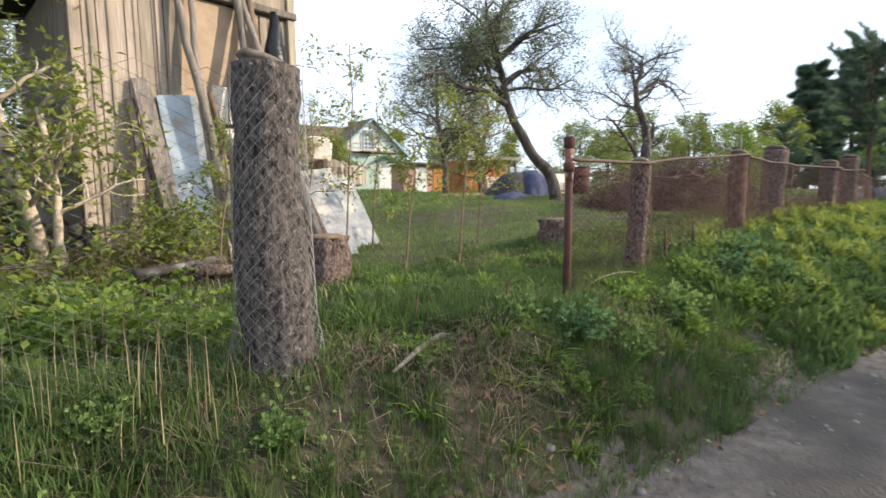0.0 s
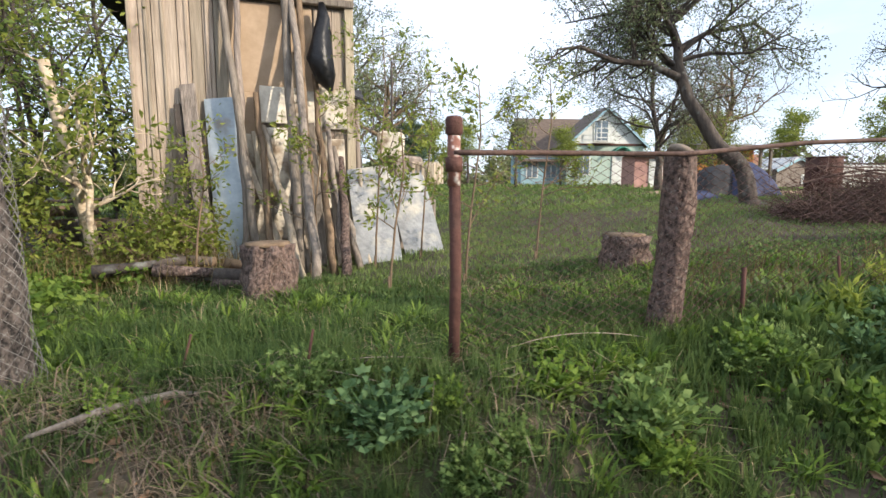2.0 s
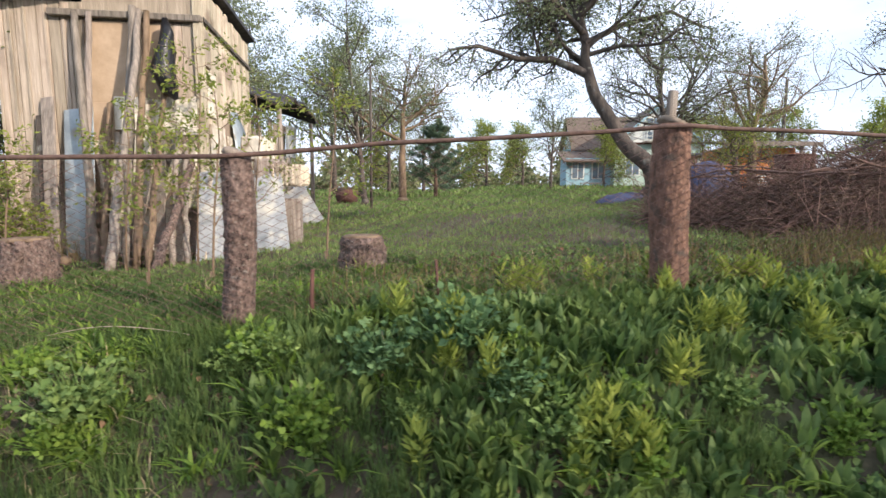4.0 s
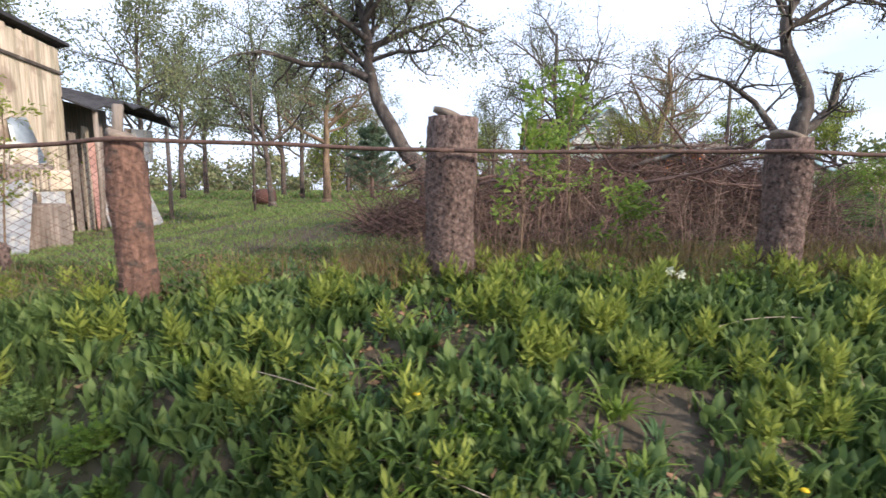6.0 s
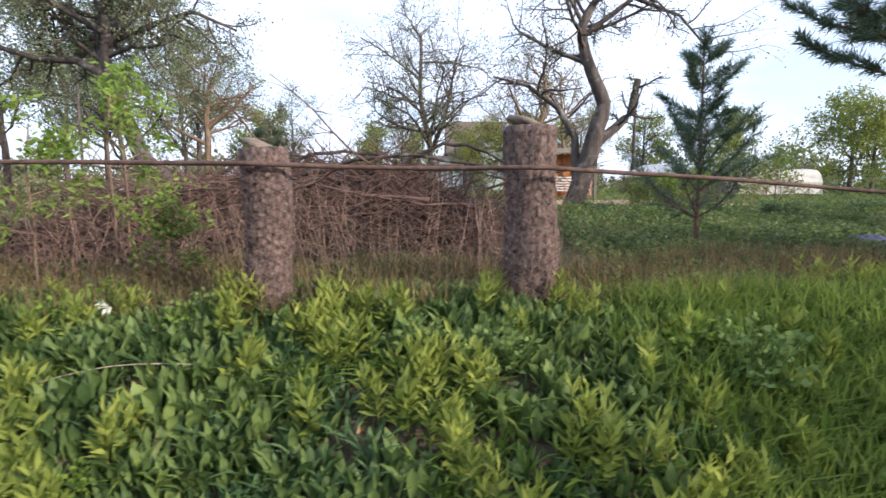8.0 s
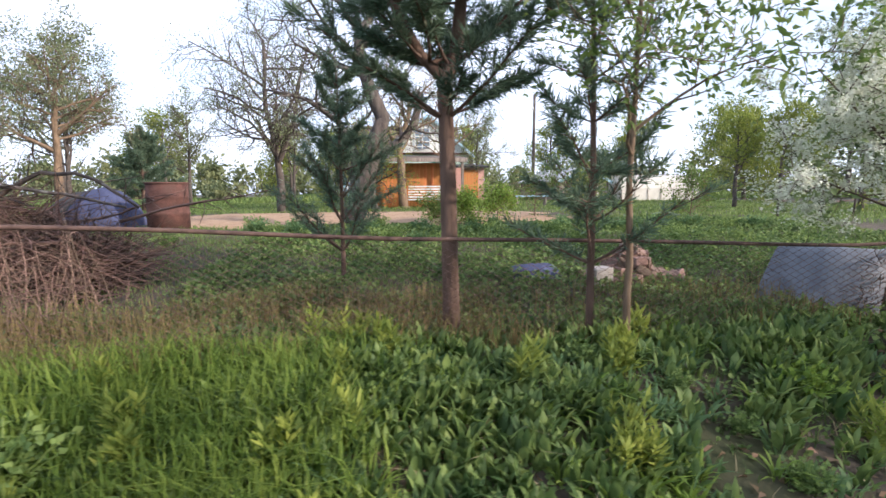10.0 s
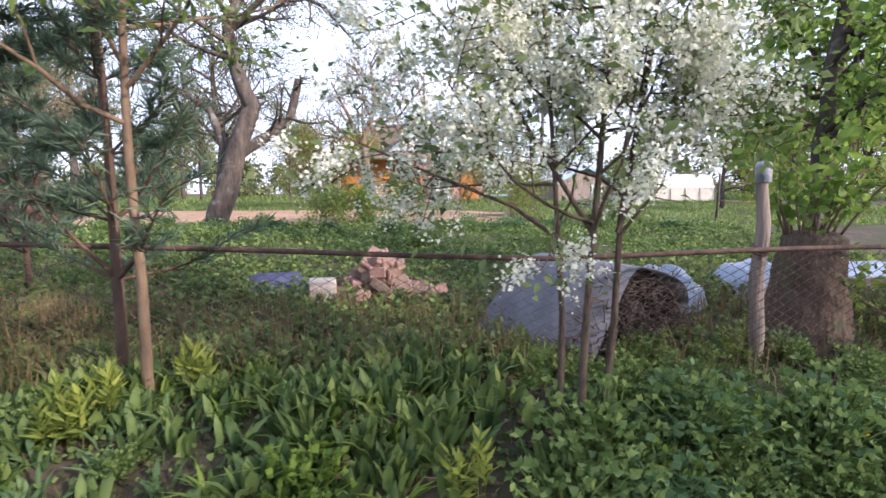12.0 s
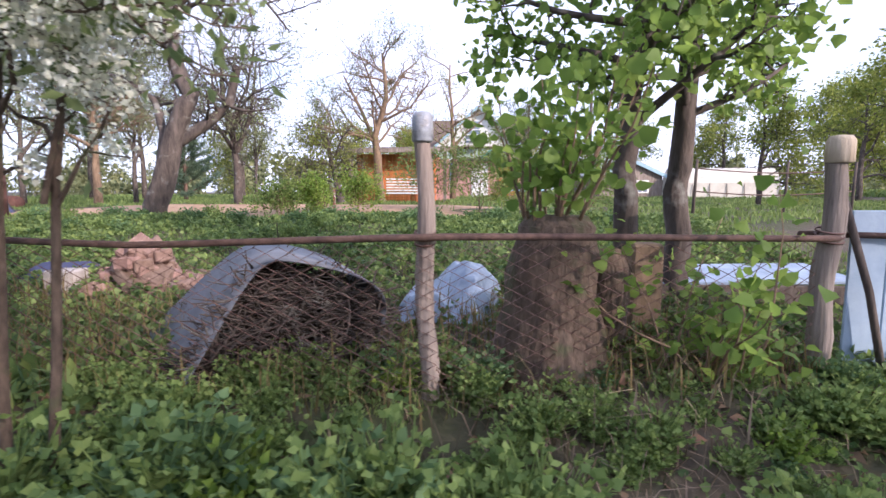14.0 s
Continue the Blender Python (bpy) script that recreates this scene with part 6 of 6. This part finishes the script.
for x in (-1.45, 1.05, 1.45):
    part("post", Geo().box(pose(x, -0.45, 0), 0.09, 0.09, 1.5, 0.008), "grey_wood", porch, smooth=False)
part("pink_panel", Geo().box(pose(1.3, 0.15, 0), 0.45, 0.05, 1.35, 0.006), "pinkish", porch, smooth=False)
for k in range(6):
    part("rail", Geo().box(pose(0.35, -0.5, 0.26 + 0.085 * k), 1.4, 0.03, 0.045, 0.005), "white_wall", porch, "white rail", smooth=False)
e = thing("garden_shed", 11.6, 26.5, gz(11.6, 26.5), "dark maroon garden shed with pale doors", "shed")
part("wall", Geo().box(pose(0, 0.8, -0.1), 3.2, 1.6, 1.9), "pinkish", e, smooth=False)
part("roof", Geo().box(pose(0, 0.7, 1.8, 6, 0, 0), 3.6, 2.1, 0.08), "felt", e, smooth=False)
part("door", Geo().box(pose(-0.4, -0.03, 0), 0.8, 0.05, 1.6, 0.01), "white_wall", e, smooth=False)
part("door", Geo().box(pose(0.9, -0.03, 0), 0.8, 0.05, 1.6, 0.01), "orange_wood", e, smooth=False)
# barn and film greenhouse
gable_house("barn", 17.7, 24.2, 8, 2.7, 4.5, 0.95, 1.55, "grey_wood", "slate", "low grey barn with a slate roof", windows=((0.5, 0.25, 0.4, 0.4),), over=0.12)
gh = thing("greenhouse", 21.3, 23.6, gz(21.3, 23.6) - 0.2, "low greenhouse covered in whitish film", "greenhouse", rz=-3)
g = Geo()
for i in range(9):
    a = math.pi * i / 8
    for x in (-1.95, 1.95):
        g.v.append(Vector((x, 1.0 - 1.1 * math.cos(a) * abs(math.cos(a)) ** -0.35 if abs(math.cos(a)) > 1e-6 else 1.0, 1.45 * math.sin(a) ** 0.6 if math.sin(a) > 1e-6 else 0)))
for i in range(8):
    g.f.append((2 * i, 2 * i + 1, 2 * i + 3, 2 * i + 2))
g.f += [tuple(range(0, 18, 2)), tuple(range(17, 0, -2))]
part("film", g, "greenhouse", gh, smooth=False)
for k in range(7):
    x = -1.95 + 0.65 * k
    part("hoop", Geo().tube([(x, 1.0 - 1.14 * math.cos(t), 1.49 * max(0.0, math.sin(t)) ** 0.7) for t in np.linspace(0.05, 3.09, 12)], [0.018] * 12, 6), "grey_wood", gh)
# utility poles with a wire
for x, y, h, r in ((16.9, 30.0, 6.1, 0.10), (-3.2, 12.6, 3.6, 0.035), (15.9, 8.9, 0.75, 0.02), (16.9, 9.2, 0.75, 0.02), (14.6, 8.4, 0.75, 0.02)):
    e = thing("pole", x, y, gz(x, y), "plain upright wooden pole" if h > 2 else "thin garden fence stake", "pole")
    part("shaft", Geo().tube([(0, 0, -0.2), (0.02, 0, h * 0.5), (0.03, 0, h)], [r, r * 0.9, r * 0.75], 10, 0.05), "bark_dark", e)
    if h > 5:
        part("insulator", Geo().tube([(-0.08, -0.05, h - 0.9), (-0.08, -0.05, h - 0.75)], [0.07, 0.05], 8), "white_wall", e)
e = thing("garden_wires", 0, 0, 0, "sagging wires between thin garden stakes", "wires")
for z in (0.7, 0.42):
    part("wire", Geo().tube([(14.6 + 2.3 * t, 8.4 + 0.8 * t, 1.12 + z - 0.05 * math.sin(math.pi * t)) for t in np.linspace(0, 1, 12)], [0.008] * 12, 5), "rust_rail", e)
for x, y in ((9.3, 10.6), (9.0, 12.8)):
    e = thing("white_stake", x, y, gz(x, y), "white painted stake in the vegetable bed", "stake")
    part("stake", Geo().box(pose(0, 0, -0.05), 0.035, 0.035, 0.5, 0.005), "white_paint", e, smooth=False)
e = thing("bench", 13.0, 17.5, gz(13.0, 17.5), "teal garden bench on thin legs", "bench")
part("seat", Geo().box(pose(0, 0, 0.32), 1.2, 0.3, 0.05, 0.008), "teal_wall", e, smooth=False)
for x in (-0.5, 0.5):
    part("leg", Geo().box(pose(x, 0, -0.02), 0.05, 0.25, 0.34, 0.006), "grey_wood", e, smooth=False)
# bare vegetable bed
g = Geo()
xs, ys = np.linspace(3.0, 12.2, 60), np.linspace(9.2, 13.6, 24)
for i, x in enumerate(xs):
    for j, y in enumerate(ys):
        edge = min(1, 6 * min(i / 59, 1 - i / 59, 3 * (j / 23), 3 * (1 - j / 23)) + 0.0)
        g.v.append(Vector((x + 0.1 * math.sin(y * 3), y + 0.25 * math.sin(x), gz(x, y) - 0.03 + 0.09 * edge + 0.02 * math.sin(9 * y))))
for i in range(59):
    for j in range(23):
        a = i * 24 + j
        g.f.append((a, a + 24, a + 25, a + 1))
tagged(part("vegetable_bed", g, "bed_soil"), "freshly dug bare vegetable bed", "garden bed", kind="structure")


# ---- grass and low plants ----
def bank_share(x, y):
    t = np.interp(x, TOE_X, TOE_Y)
    return np.clip((y - t + 0.18) / 0.3, 0, 1)


def part1(x):
    return np.clip((-0.6 - x) / 1.2, 0, 1)


def bare(x, y):
    """Worn earth patches on the bank."""
    k = 1.0
    for cx, cy, r in ((1.95, 2.1, 0.22), (-3.95, 1.6, 0.55), (-2.6, 1.35, 0.3), (-5.0, 1.3, 0.35), (4.3, 2.2, 0.16), (3.2, 1.9, 0.2), (10.5, 2.6, 0.35), (9.4, 2.25, 0.4), (8.6, 2.0, 0.3), (10.0, 2.2, 0.35), (11.2, 2.75, 0.2), (12.75, 3.0, 0.42), (12.05, 3.3, 0.32), (13.5, 2.75, 0.3), (7.4, 2.3, 0.15)):
        k = k * (1 - 0.93 * np.exp(-(((x - cx) / r) ** 2 + ((y - cy) / (r * 0.7)) ** 2)))
    return k


P = scatter(260000, -8, 15, 0.9, 3.9, lambda x, y: bank_share(x, y) * bare(x, y) * (0.12 + 0.75 * part1(x) + 0.55 * np.exp(-((x - 6.7) / 0.8) ** 2)) * np.clip(patchy(x, y, 1.2) + 0.25, 0.15, 1))
stuff("bank_grass", blades(P, 0.105, 0.0055, 0.9), "grass", "uneven green grass on the road bank", "grass")
P = scatter(38000, -8, 15, 0.95, 3.6, lambda x, y: bank_share(x, y) * (0.1 + 0.5 * part1(x)) * np.clip(patchy(x, y, 1.6, 2) * 1.6 - 0.5, 0, 1))
stuff("dry_grass", blades(P, 0.13, 0.005, 1.6), "dry", "flattened dry straw among the grass", "dry grass")
P = scatter(22000, -8, 15, 0.9, 3.9, lambda x, y: bank_share(x, y) * np.clip(patchy(x, y, 1.1, 5) * 1.8 - 0.5, 0.08, 1))
stuff("dead_leaf_litter", leaves(P + np.array([0, 0, 0.02]), rng.normal(size=(len(P), 3)) * np.array([1, 1, 0.25]), 0.06, 0.03), "dead_leaf", "brown leaf litter on the bank", "leaf litter")
P = clumps(scatter(5200, -7.5, 0.6, 1.0, 2.6, lambda x, y: bank_share(x, y) * np.clip(patchy(x, y, 1.7, 11) * 1.5 - 0.2, 0, 1)), 20, 0.035)[0]
stuff("grass_tufts", blades(P, 0.15, 0.005, 0.7), "grass", "tufts of longer green grass on the bank", "grass")
P = scatter(15000, -6.2, -2.2, 1.1, 2.05, lambda x, y: np.exp(-((x + 4.1) / 1.1) ** 2 - ((y - 1.58) / 0.3) ** 2) * np.clip(patchy(x, y, 2.5, 3) * 2.4 - 0.9, 0.04, 1))
stuff("straw_mat", blades(P + np.array([0, 0, 0.01]), 0.15, 0.004, 2.6), "straw", "matted dry straw on the bank", "dry grass")
P = scatter(190, -7.0, -5.0, 1.4, 2.7)
stuff("tall_dry_stalks", blades(P, 0.34, 0.004, 0.2), "dry", "tall pale dry stalks standing in the grass", "dry stalks")

P = scatter(9000, -8.5, -4.9, 2.3, 4.3, lambda x, y: np.clip(patchy(x, y, 1.6, 13) * 1.7 - 0.2, 0.1, 1) * np.clip((-4.7 - x) / 0.8, 0, 1))
stuff("yellow_green_weeds", trefoils(P + np.stack([np.zeros(len(P)), np.zeros(len(P)), rng.uniform(0.04, 0.22, len(P))], 1), rng.normal(size=(len(P), 3)) * np.array([1, 1, 0.4]) + np.array([0, 0, 0.3]), 0.05), "tall_grass", "bright yellow-green weeds in the sun before the shed", "weeds")

# lawn behind the fence
P = scatter(240000, -7, 15, 1.95, 9, lambda x, y: (y > fence_y(x) - 0.15) * np.clip(1.25 - 0.1 * (y - 2), 0.3, 1) * np.clip(patchy(x, y, 0.8, 1) + 0.35, 0.3, 1))
stuff("lawn", blades(P, 0.065, 0.006, 0.8), "lawn", "soft uneven lawn in the garden", "grass")
P = scatter(150000, -16, 24, 8, 30, lambda x, y: np.clip(1.3 - 0.04 * (y - 8), 0.2, 1) * np.where((x > 2.9) & (x < 12.3) & (y > 9.1) & (y < 13.8), 0.03, 1))
stuff("far_lawn", blades(P, 0.10, 0.02, 0.8), "lawn", "rougher grass further into the gardens", "grass")
P = scatter(70000, -30, 45, 26, 75)
stuff("far_meadow", blades(P, 0.3, 0.09, 0.7), "lawn", "far rough meadow grass", "grass")
P = scatter(34000, 6.3, 14.5, 3.3, 8.5, lambda x, y: (y > fence_y(x)) * (1 - np.exp(-((x - 11.3) / 0.45) ** 2 - ((y - 3.75) / 0.4) ** 2)) * np.clip(patchy(x, y, 1.3, 4) * 1.3, 0.2, 1))
stuff("ground_elder", trefoils(P + np.stack([np.zeros(len(P)), np.zeros(len(P)), rng.uniform(0.02, 0.10, len(P))], 1), rng.normal(size=(len(P), 3)) * np.array([1, 1, 0.35]), 0.045), "broad", "dense low weeds with divided leaves", "weeds")

P = scatter(64000, -1.5, 13.4, 2.1, 4.5, lambda x, y: (y > fence_y(x) - 0.2) * (y < fence_y(x) + 0.95) * (1 - np.exp(-((x - 11.3) / 0.45) ** 2 - ((y - 3.75) / 0.4) ** 2)) * np.where(x < 1.5, 0.2, 1) * np.where(x > 8.7, 0.3, 1) * np.clip(patchy(x, y, 1.5, 6) + 0.25, 0.1, 1))
stuff("dry_weeds", blades(P, 0.2, 0.006, 0.5), "brown_dry", "brownish dry weeds along the foot of the netting", "dry weeds")
P = scatter(90000, -8, 14.5, 0.9, 4.0, lambda x, y: bank_share(x, y) * bare(x, y) * np.clip(patchy(x, y, 2.2, 8) + 0.3, 0.2, 1) * np.where(x < -1, 0.6, 1))
stuff("bank_ground_cover", round_leaves(P + np.stack([np.zeros(len(P)), np.zeros(len(P)), rng.uniform(0.01, 0.06, len(P))], 1), rng.normal(size=(len(P), 3)) * np.array([1, 1, 0.4]), 0.026), "broad", "low small-leaved weeds covering the bank", "weeds")
P = scatter(15000, 5.9, 8.0, 1.3, 3.2, lambda x, y: bank_share(x, y) * np.clip(1.3 - ((x - 6.9) / 0.9) ** 2, 0, 1))
stuff("tall_grass", blades(P, 0.21, 0.009, 0.9), "tall_grass", "tall fresh grass on the bank", "grass")
# lance-leaved plants that cover the bank
P = scatter(11000, -1.6, 13, 1.0, 3.7, lambda x, y: bank_share(x, y) * bare(x, y) * (y < fence_y(x) + 0.25) * np.clip((x + 1.7) / 1.2, 0, 1) * np.clip(patchy(x, y, 1.5, 3) * 1.5 - 0.1, 0.1, 1) * (x < 10.95) * 0.85 * np.interp(x, (8.4, 9.2), (1, 0.62)) * (1 - 0.6 * np.exp(-((x - 6.7) / 0.7) ** 2)))
P, way = clumps(P, 12, 0.06)
stuff("lance_leaf_plants", sword_leaves(P, 0.135, 0.042, 0.45, way), "broad", "dense lance-leaved plants covering the bank", "leafy plants")
P = scatter(1600, -5, 10.9, 1.2, 3.4, lambda x, y: bank_share(x, y) * np.clip(patchy(x, y, 1.9, 7) * 1.6 - 0.35, 0, 1))
P, way = clumps(P, 22, 0.035)
stuff("lime_plants", sword_leaves(P, 0.13, 0.015, 1.0, way), "lime_leaf", "yellow-green narrow-leaved plants on the bank", "leafy plants")
P = scatter(2000, 1.0, 10.7, 1.0, 3.6, lambda x, y: bank_share(x, y) * np.clip(patchy(x, y, 1.4, 9) * 1.8 - 0.55, 0, 1))
P, way = clumps(P, 14, 0.05)
stuff("bluish_plants", sword_leaves(P, 0.11, 0.02, 0.7, way), "blue_leaf", "bluish tulip-like leaves on the bank", "leafy plants")

# leafy shoots in clumps: narrow leaves in whorls up a short stem
C = scatter(1000, -1.0, 11, 1.0, 3.7, lambda x, y: bank_share(x, y) * bare(x, y) * (y < fence_y(x) + 0.1) * np.clip(patchy(x, y, 1.8, 21) * 1.7 - 0.3, 0.05, 1) * np.clip((8.4 - x) / 1.2, 0.14, 1) * np.where(x < 2.6, 0.55, 1) * (x < 10.6) * (1 - 0.7 * np.exp(-((x - 6.8) / 0.6) ** 2)))
S = clumps(C, 8, 0.075)[0]
tall = rng.uniform(0.12, 0.22, len(S))
stuff("goldenrod_stems", blades(S, 0.16, 0.006, 0.15), "shoot_leaf", "upright stems of young leafy shoots on the bank", "leafy plants")
each = 16
u = np.tile(np.linspace(0.25, 1, each), len(S))
turn = rng.uniform(0, 6.28, len(S) * each)
P = np.repeat(S, each, 0) + np.stack([0 * u, 0 * u, u * np.repeat(tall, each)], 1)
D = np.stack([np.cos(turn), np.sin(turn), 0.45 + 1.5 * u ** 3], 1)
stuff("goldenrod_shoots", leaves(P, D, 0.075, 0.017, 0.15, 0.12), "shoot_leaf", "clumps of young yellow-green leafy shoots on the bank", "leafy plants")


def rosette(name, n, length, mat, label, seed, wide=0.42, stems=0.3):
    """A leafy plant of many broad leaves on short stems."""
    random.seed(seed)
    e = thing(name, 0, 0, 0, label, "leafy plant", "leafy plants on the bank")
    g, P, D = Geo(), [], []
    for k in range(n):
        a, t = random.uniform(0, 6.28), random.uniform(0.2, 1)
        d = Vector((math.cos(a) * t, math.sin(a) * t, 1.1 - 0.6 * t)).normalized()
        h = stems * random.uniform(0.4, 1.1)
        pts = wander((random.gauss(0, 0.02), random.gauss(0, 0.02), 0), d, h, 3, 0.1)
        g.tube(pts, [0.004, 0.0035, 0.003, 0.0025], 4, cap=False)
        P.append(pts[-1]), D.append((d.x, d.y, d.z - 0.35))
        if random.random() < 0.7:
            P.append(pts[2]), D.append((d.x + random.gauss(0, 0.6), d.y + random.gauss(0, 0.6), d.z * 0.3))
    part("stalk", g, mat, e)
    P, D = np.array([tuple(p) for p in P]), np.array(D)
    part("foliage", array_mesh("foliage", *(trefoils(P, D, length * 1.15) if wide > 0.6 else leaves(P, D, length, length * wide, 0.15, 0.3))), mat, e)
    return e


kinds = [rosette("comfrey_plant", 120, 0.036, "blue_leaf", "bushy blue-green celandine plant on the bank", 1, 0.8, 0.24), rosette("nettle_plant", 130, 0.031, "weed_leaf", "bushy green nettle-like plant on the bank", 2, 0.8, 0.26),
         rosette("burdock_plant", 60, 0.035, "lime_leaf", "pale green broad-leaved weed on the bank", 3, 0.7, 0.2), rosette("ground_elder_plant", 120, 0.03, "weed_leaf", "low green weed with rounded leaves", 4, 0.8, 0.2)]
spots = [(0, -0.62, 1.98, 1.15), (0, -0.95, 1.85, 0.9), (0, -0.35, 1.75, 0.8), (2, -1.55, 1.9, 0.9), (2, -1.2, 1.55, 0.9), (2, -2.2, 1.5, 0.8), (2, 0.1, 1.5, 0.8), (3, -2.9, 1.45, 0.8), (2, -3.5, 1.4, 0.7), (3, 5.4, 2.4, 1.0), (3, 5.05, 2.45, 0.9), (2, 6.3, 2.5, 1.0), (1, 6.45, 2.35, 1.1),
         (2, 10.0, 2.75, 0.9), (2, 2.75, 2.75, 0.9), (2, 3.3, 3.1, 0.8)]
random.seed(90)
for k in range(300):
    x = random.uniform(10.85, 14.2)
    y = random.uniform(2.35, 3.75)
    if min(math.hypot(x - 12.75, (y - 3.0) * 1.2) / 0.26, math.hypot(x - 12.05, y - 3.3) / 0.22, math.hypot(x - 13.5, y - 2.75) / 0.2) < 1:
        continue
    spots.append((random.choice((0, 1, 1, 1, 1, 3, 3, 2)), x, y, random.uniform(0.45, 1.1) * (0.55 if y > 3.05 else 1.0)))
for k in range(60):
    x = random.uniform(-6.5, 10.8)
    t = float(np.interp(x, TOE_X, TOE_Y))
    spots.append((random.choice((1, 2, 3, 3)), x, random.uniform(t + 0.1, float(fence_y(x))), random.uniform(0.35, 0.75)))
for k in range(70):
    spots.append((random.choice((1, 2, 2, 3)), random.uniform(-8, -5.2), random.uniform(2.2, 4.8), random.uniform(0.7, 1.2)))
for k in range(34):
    spots.append((random.choice((1, 3, 0)), random.uniform(5.2, 13.0), random.uniform(6.2, 9.6), random.uniform(0.5, 0.9)))
for k, x, y, s in spots:
    c = copy_thing(kinds[k], pose(x, y, gz(x, y) - 0.01, 0, 0, random.uniform(0, 360)))
    c.scale = (s, s, s)
for k in kinds:
    x = -3.2 + kinds.index(k)
    k.matrix_basis = pose(x, 1.6, gz(x, 1.6) - 0.01)
# peony clumps along the beds
for i in range(9):
    x, y = 7.6 + 0.75 * i + random.uniform(-0.15, 0.15), 7.7 + random.uniform(-0.3, 0.4)
    c = copy_thing(kinds[0], pose(x, y, gz(x, y), 0, 0, random.uniform(0, 360)))
    c.scale = (0.8, 0.8, 0.75)
# narcissus
for x, y in ((3.58, 2.66), (3.53, 2.70)):
    e = thing("narcissus", x, y, gz(x, y), "single white narcissus flower on a thin stem", "flower")
    part("stem", Geo().tube([(0, 0, 0), (0.01, 0, 0.06), (0.0, -0.02, 0.13)], [0.003, 0.003, 0.002], 5), "broad", e)
    D = np.array([(math.cos(t), -0.25, math.sin(t)) for t in np.linspace(0, 5.24, 6)])
    part("corolla", array_mesh("corolla", *leaves(np.repeat(np.array([[0, -0.02, 0.13]]), 6, 0), D, 0.035, 0.02)), "blossom", e, "white petals")
for x, y in ((12.0, 2.9), (12.2, 2.75), (4.2, 1.75), (3.6, 1.55), (2.2, 1.8), (12.9, 3.0), (12.5, 2.7)):
    e = thing("dandelion", x, y, gz(x, y), "yellow dandelion flower in the weeds", "flower", "dandelions")
    part("stem", Geo().tube([(0, 0, 0), (0.005, 0, 0.08), (0, 0, 0.15)], [0.002, 0.002, 0.002], 5), "broad", e)
    part("flower_head", Geo().tube([(0, 0, 0.148), (0, 0, 0.153), (0, 0, 0.16)], [0.008, 0.016, 0.008], 10), "yellow", e, "yellow flower head")

P = scatter(1500, 11.7, 13.6, 2.6, 3.8, lambda x, y: np.exp(-((x - 12.6) / 0.5) ** 2 - ((y - 3.2) / 0.35) ** 2))
stuff("dead_stalks", blades(P, 0.16, 0.005, 1.3), "straw", "broken dry stalks on the earth below the stump", "dry stalks")

# loose stones on the road
random.seed(14)
g = Geo()
for k in range(700):
    x = random.uniform(-5.5, 4)
    y = random.uniform(-1.0, float(np.interp(x, TOE_X, TOE_Y)) + 0.15)
    s = random.choice((0.008, 0.012, 0.018, 0.03))
    z = gz(x, y) + float(bumps(x, y))
    g.tube([(x, y, z - s * 0.3), (x, y, z + s * 0.3), (x, y, z + s * 0.55)], [s, s * 0.9, s * 0.4], 6, 0.4)
tagged(part("road_stones", g, "stone"), "loose grey stones on the dirt road", "stones", kind="stuff")
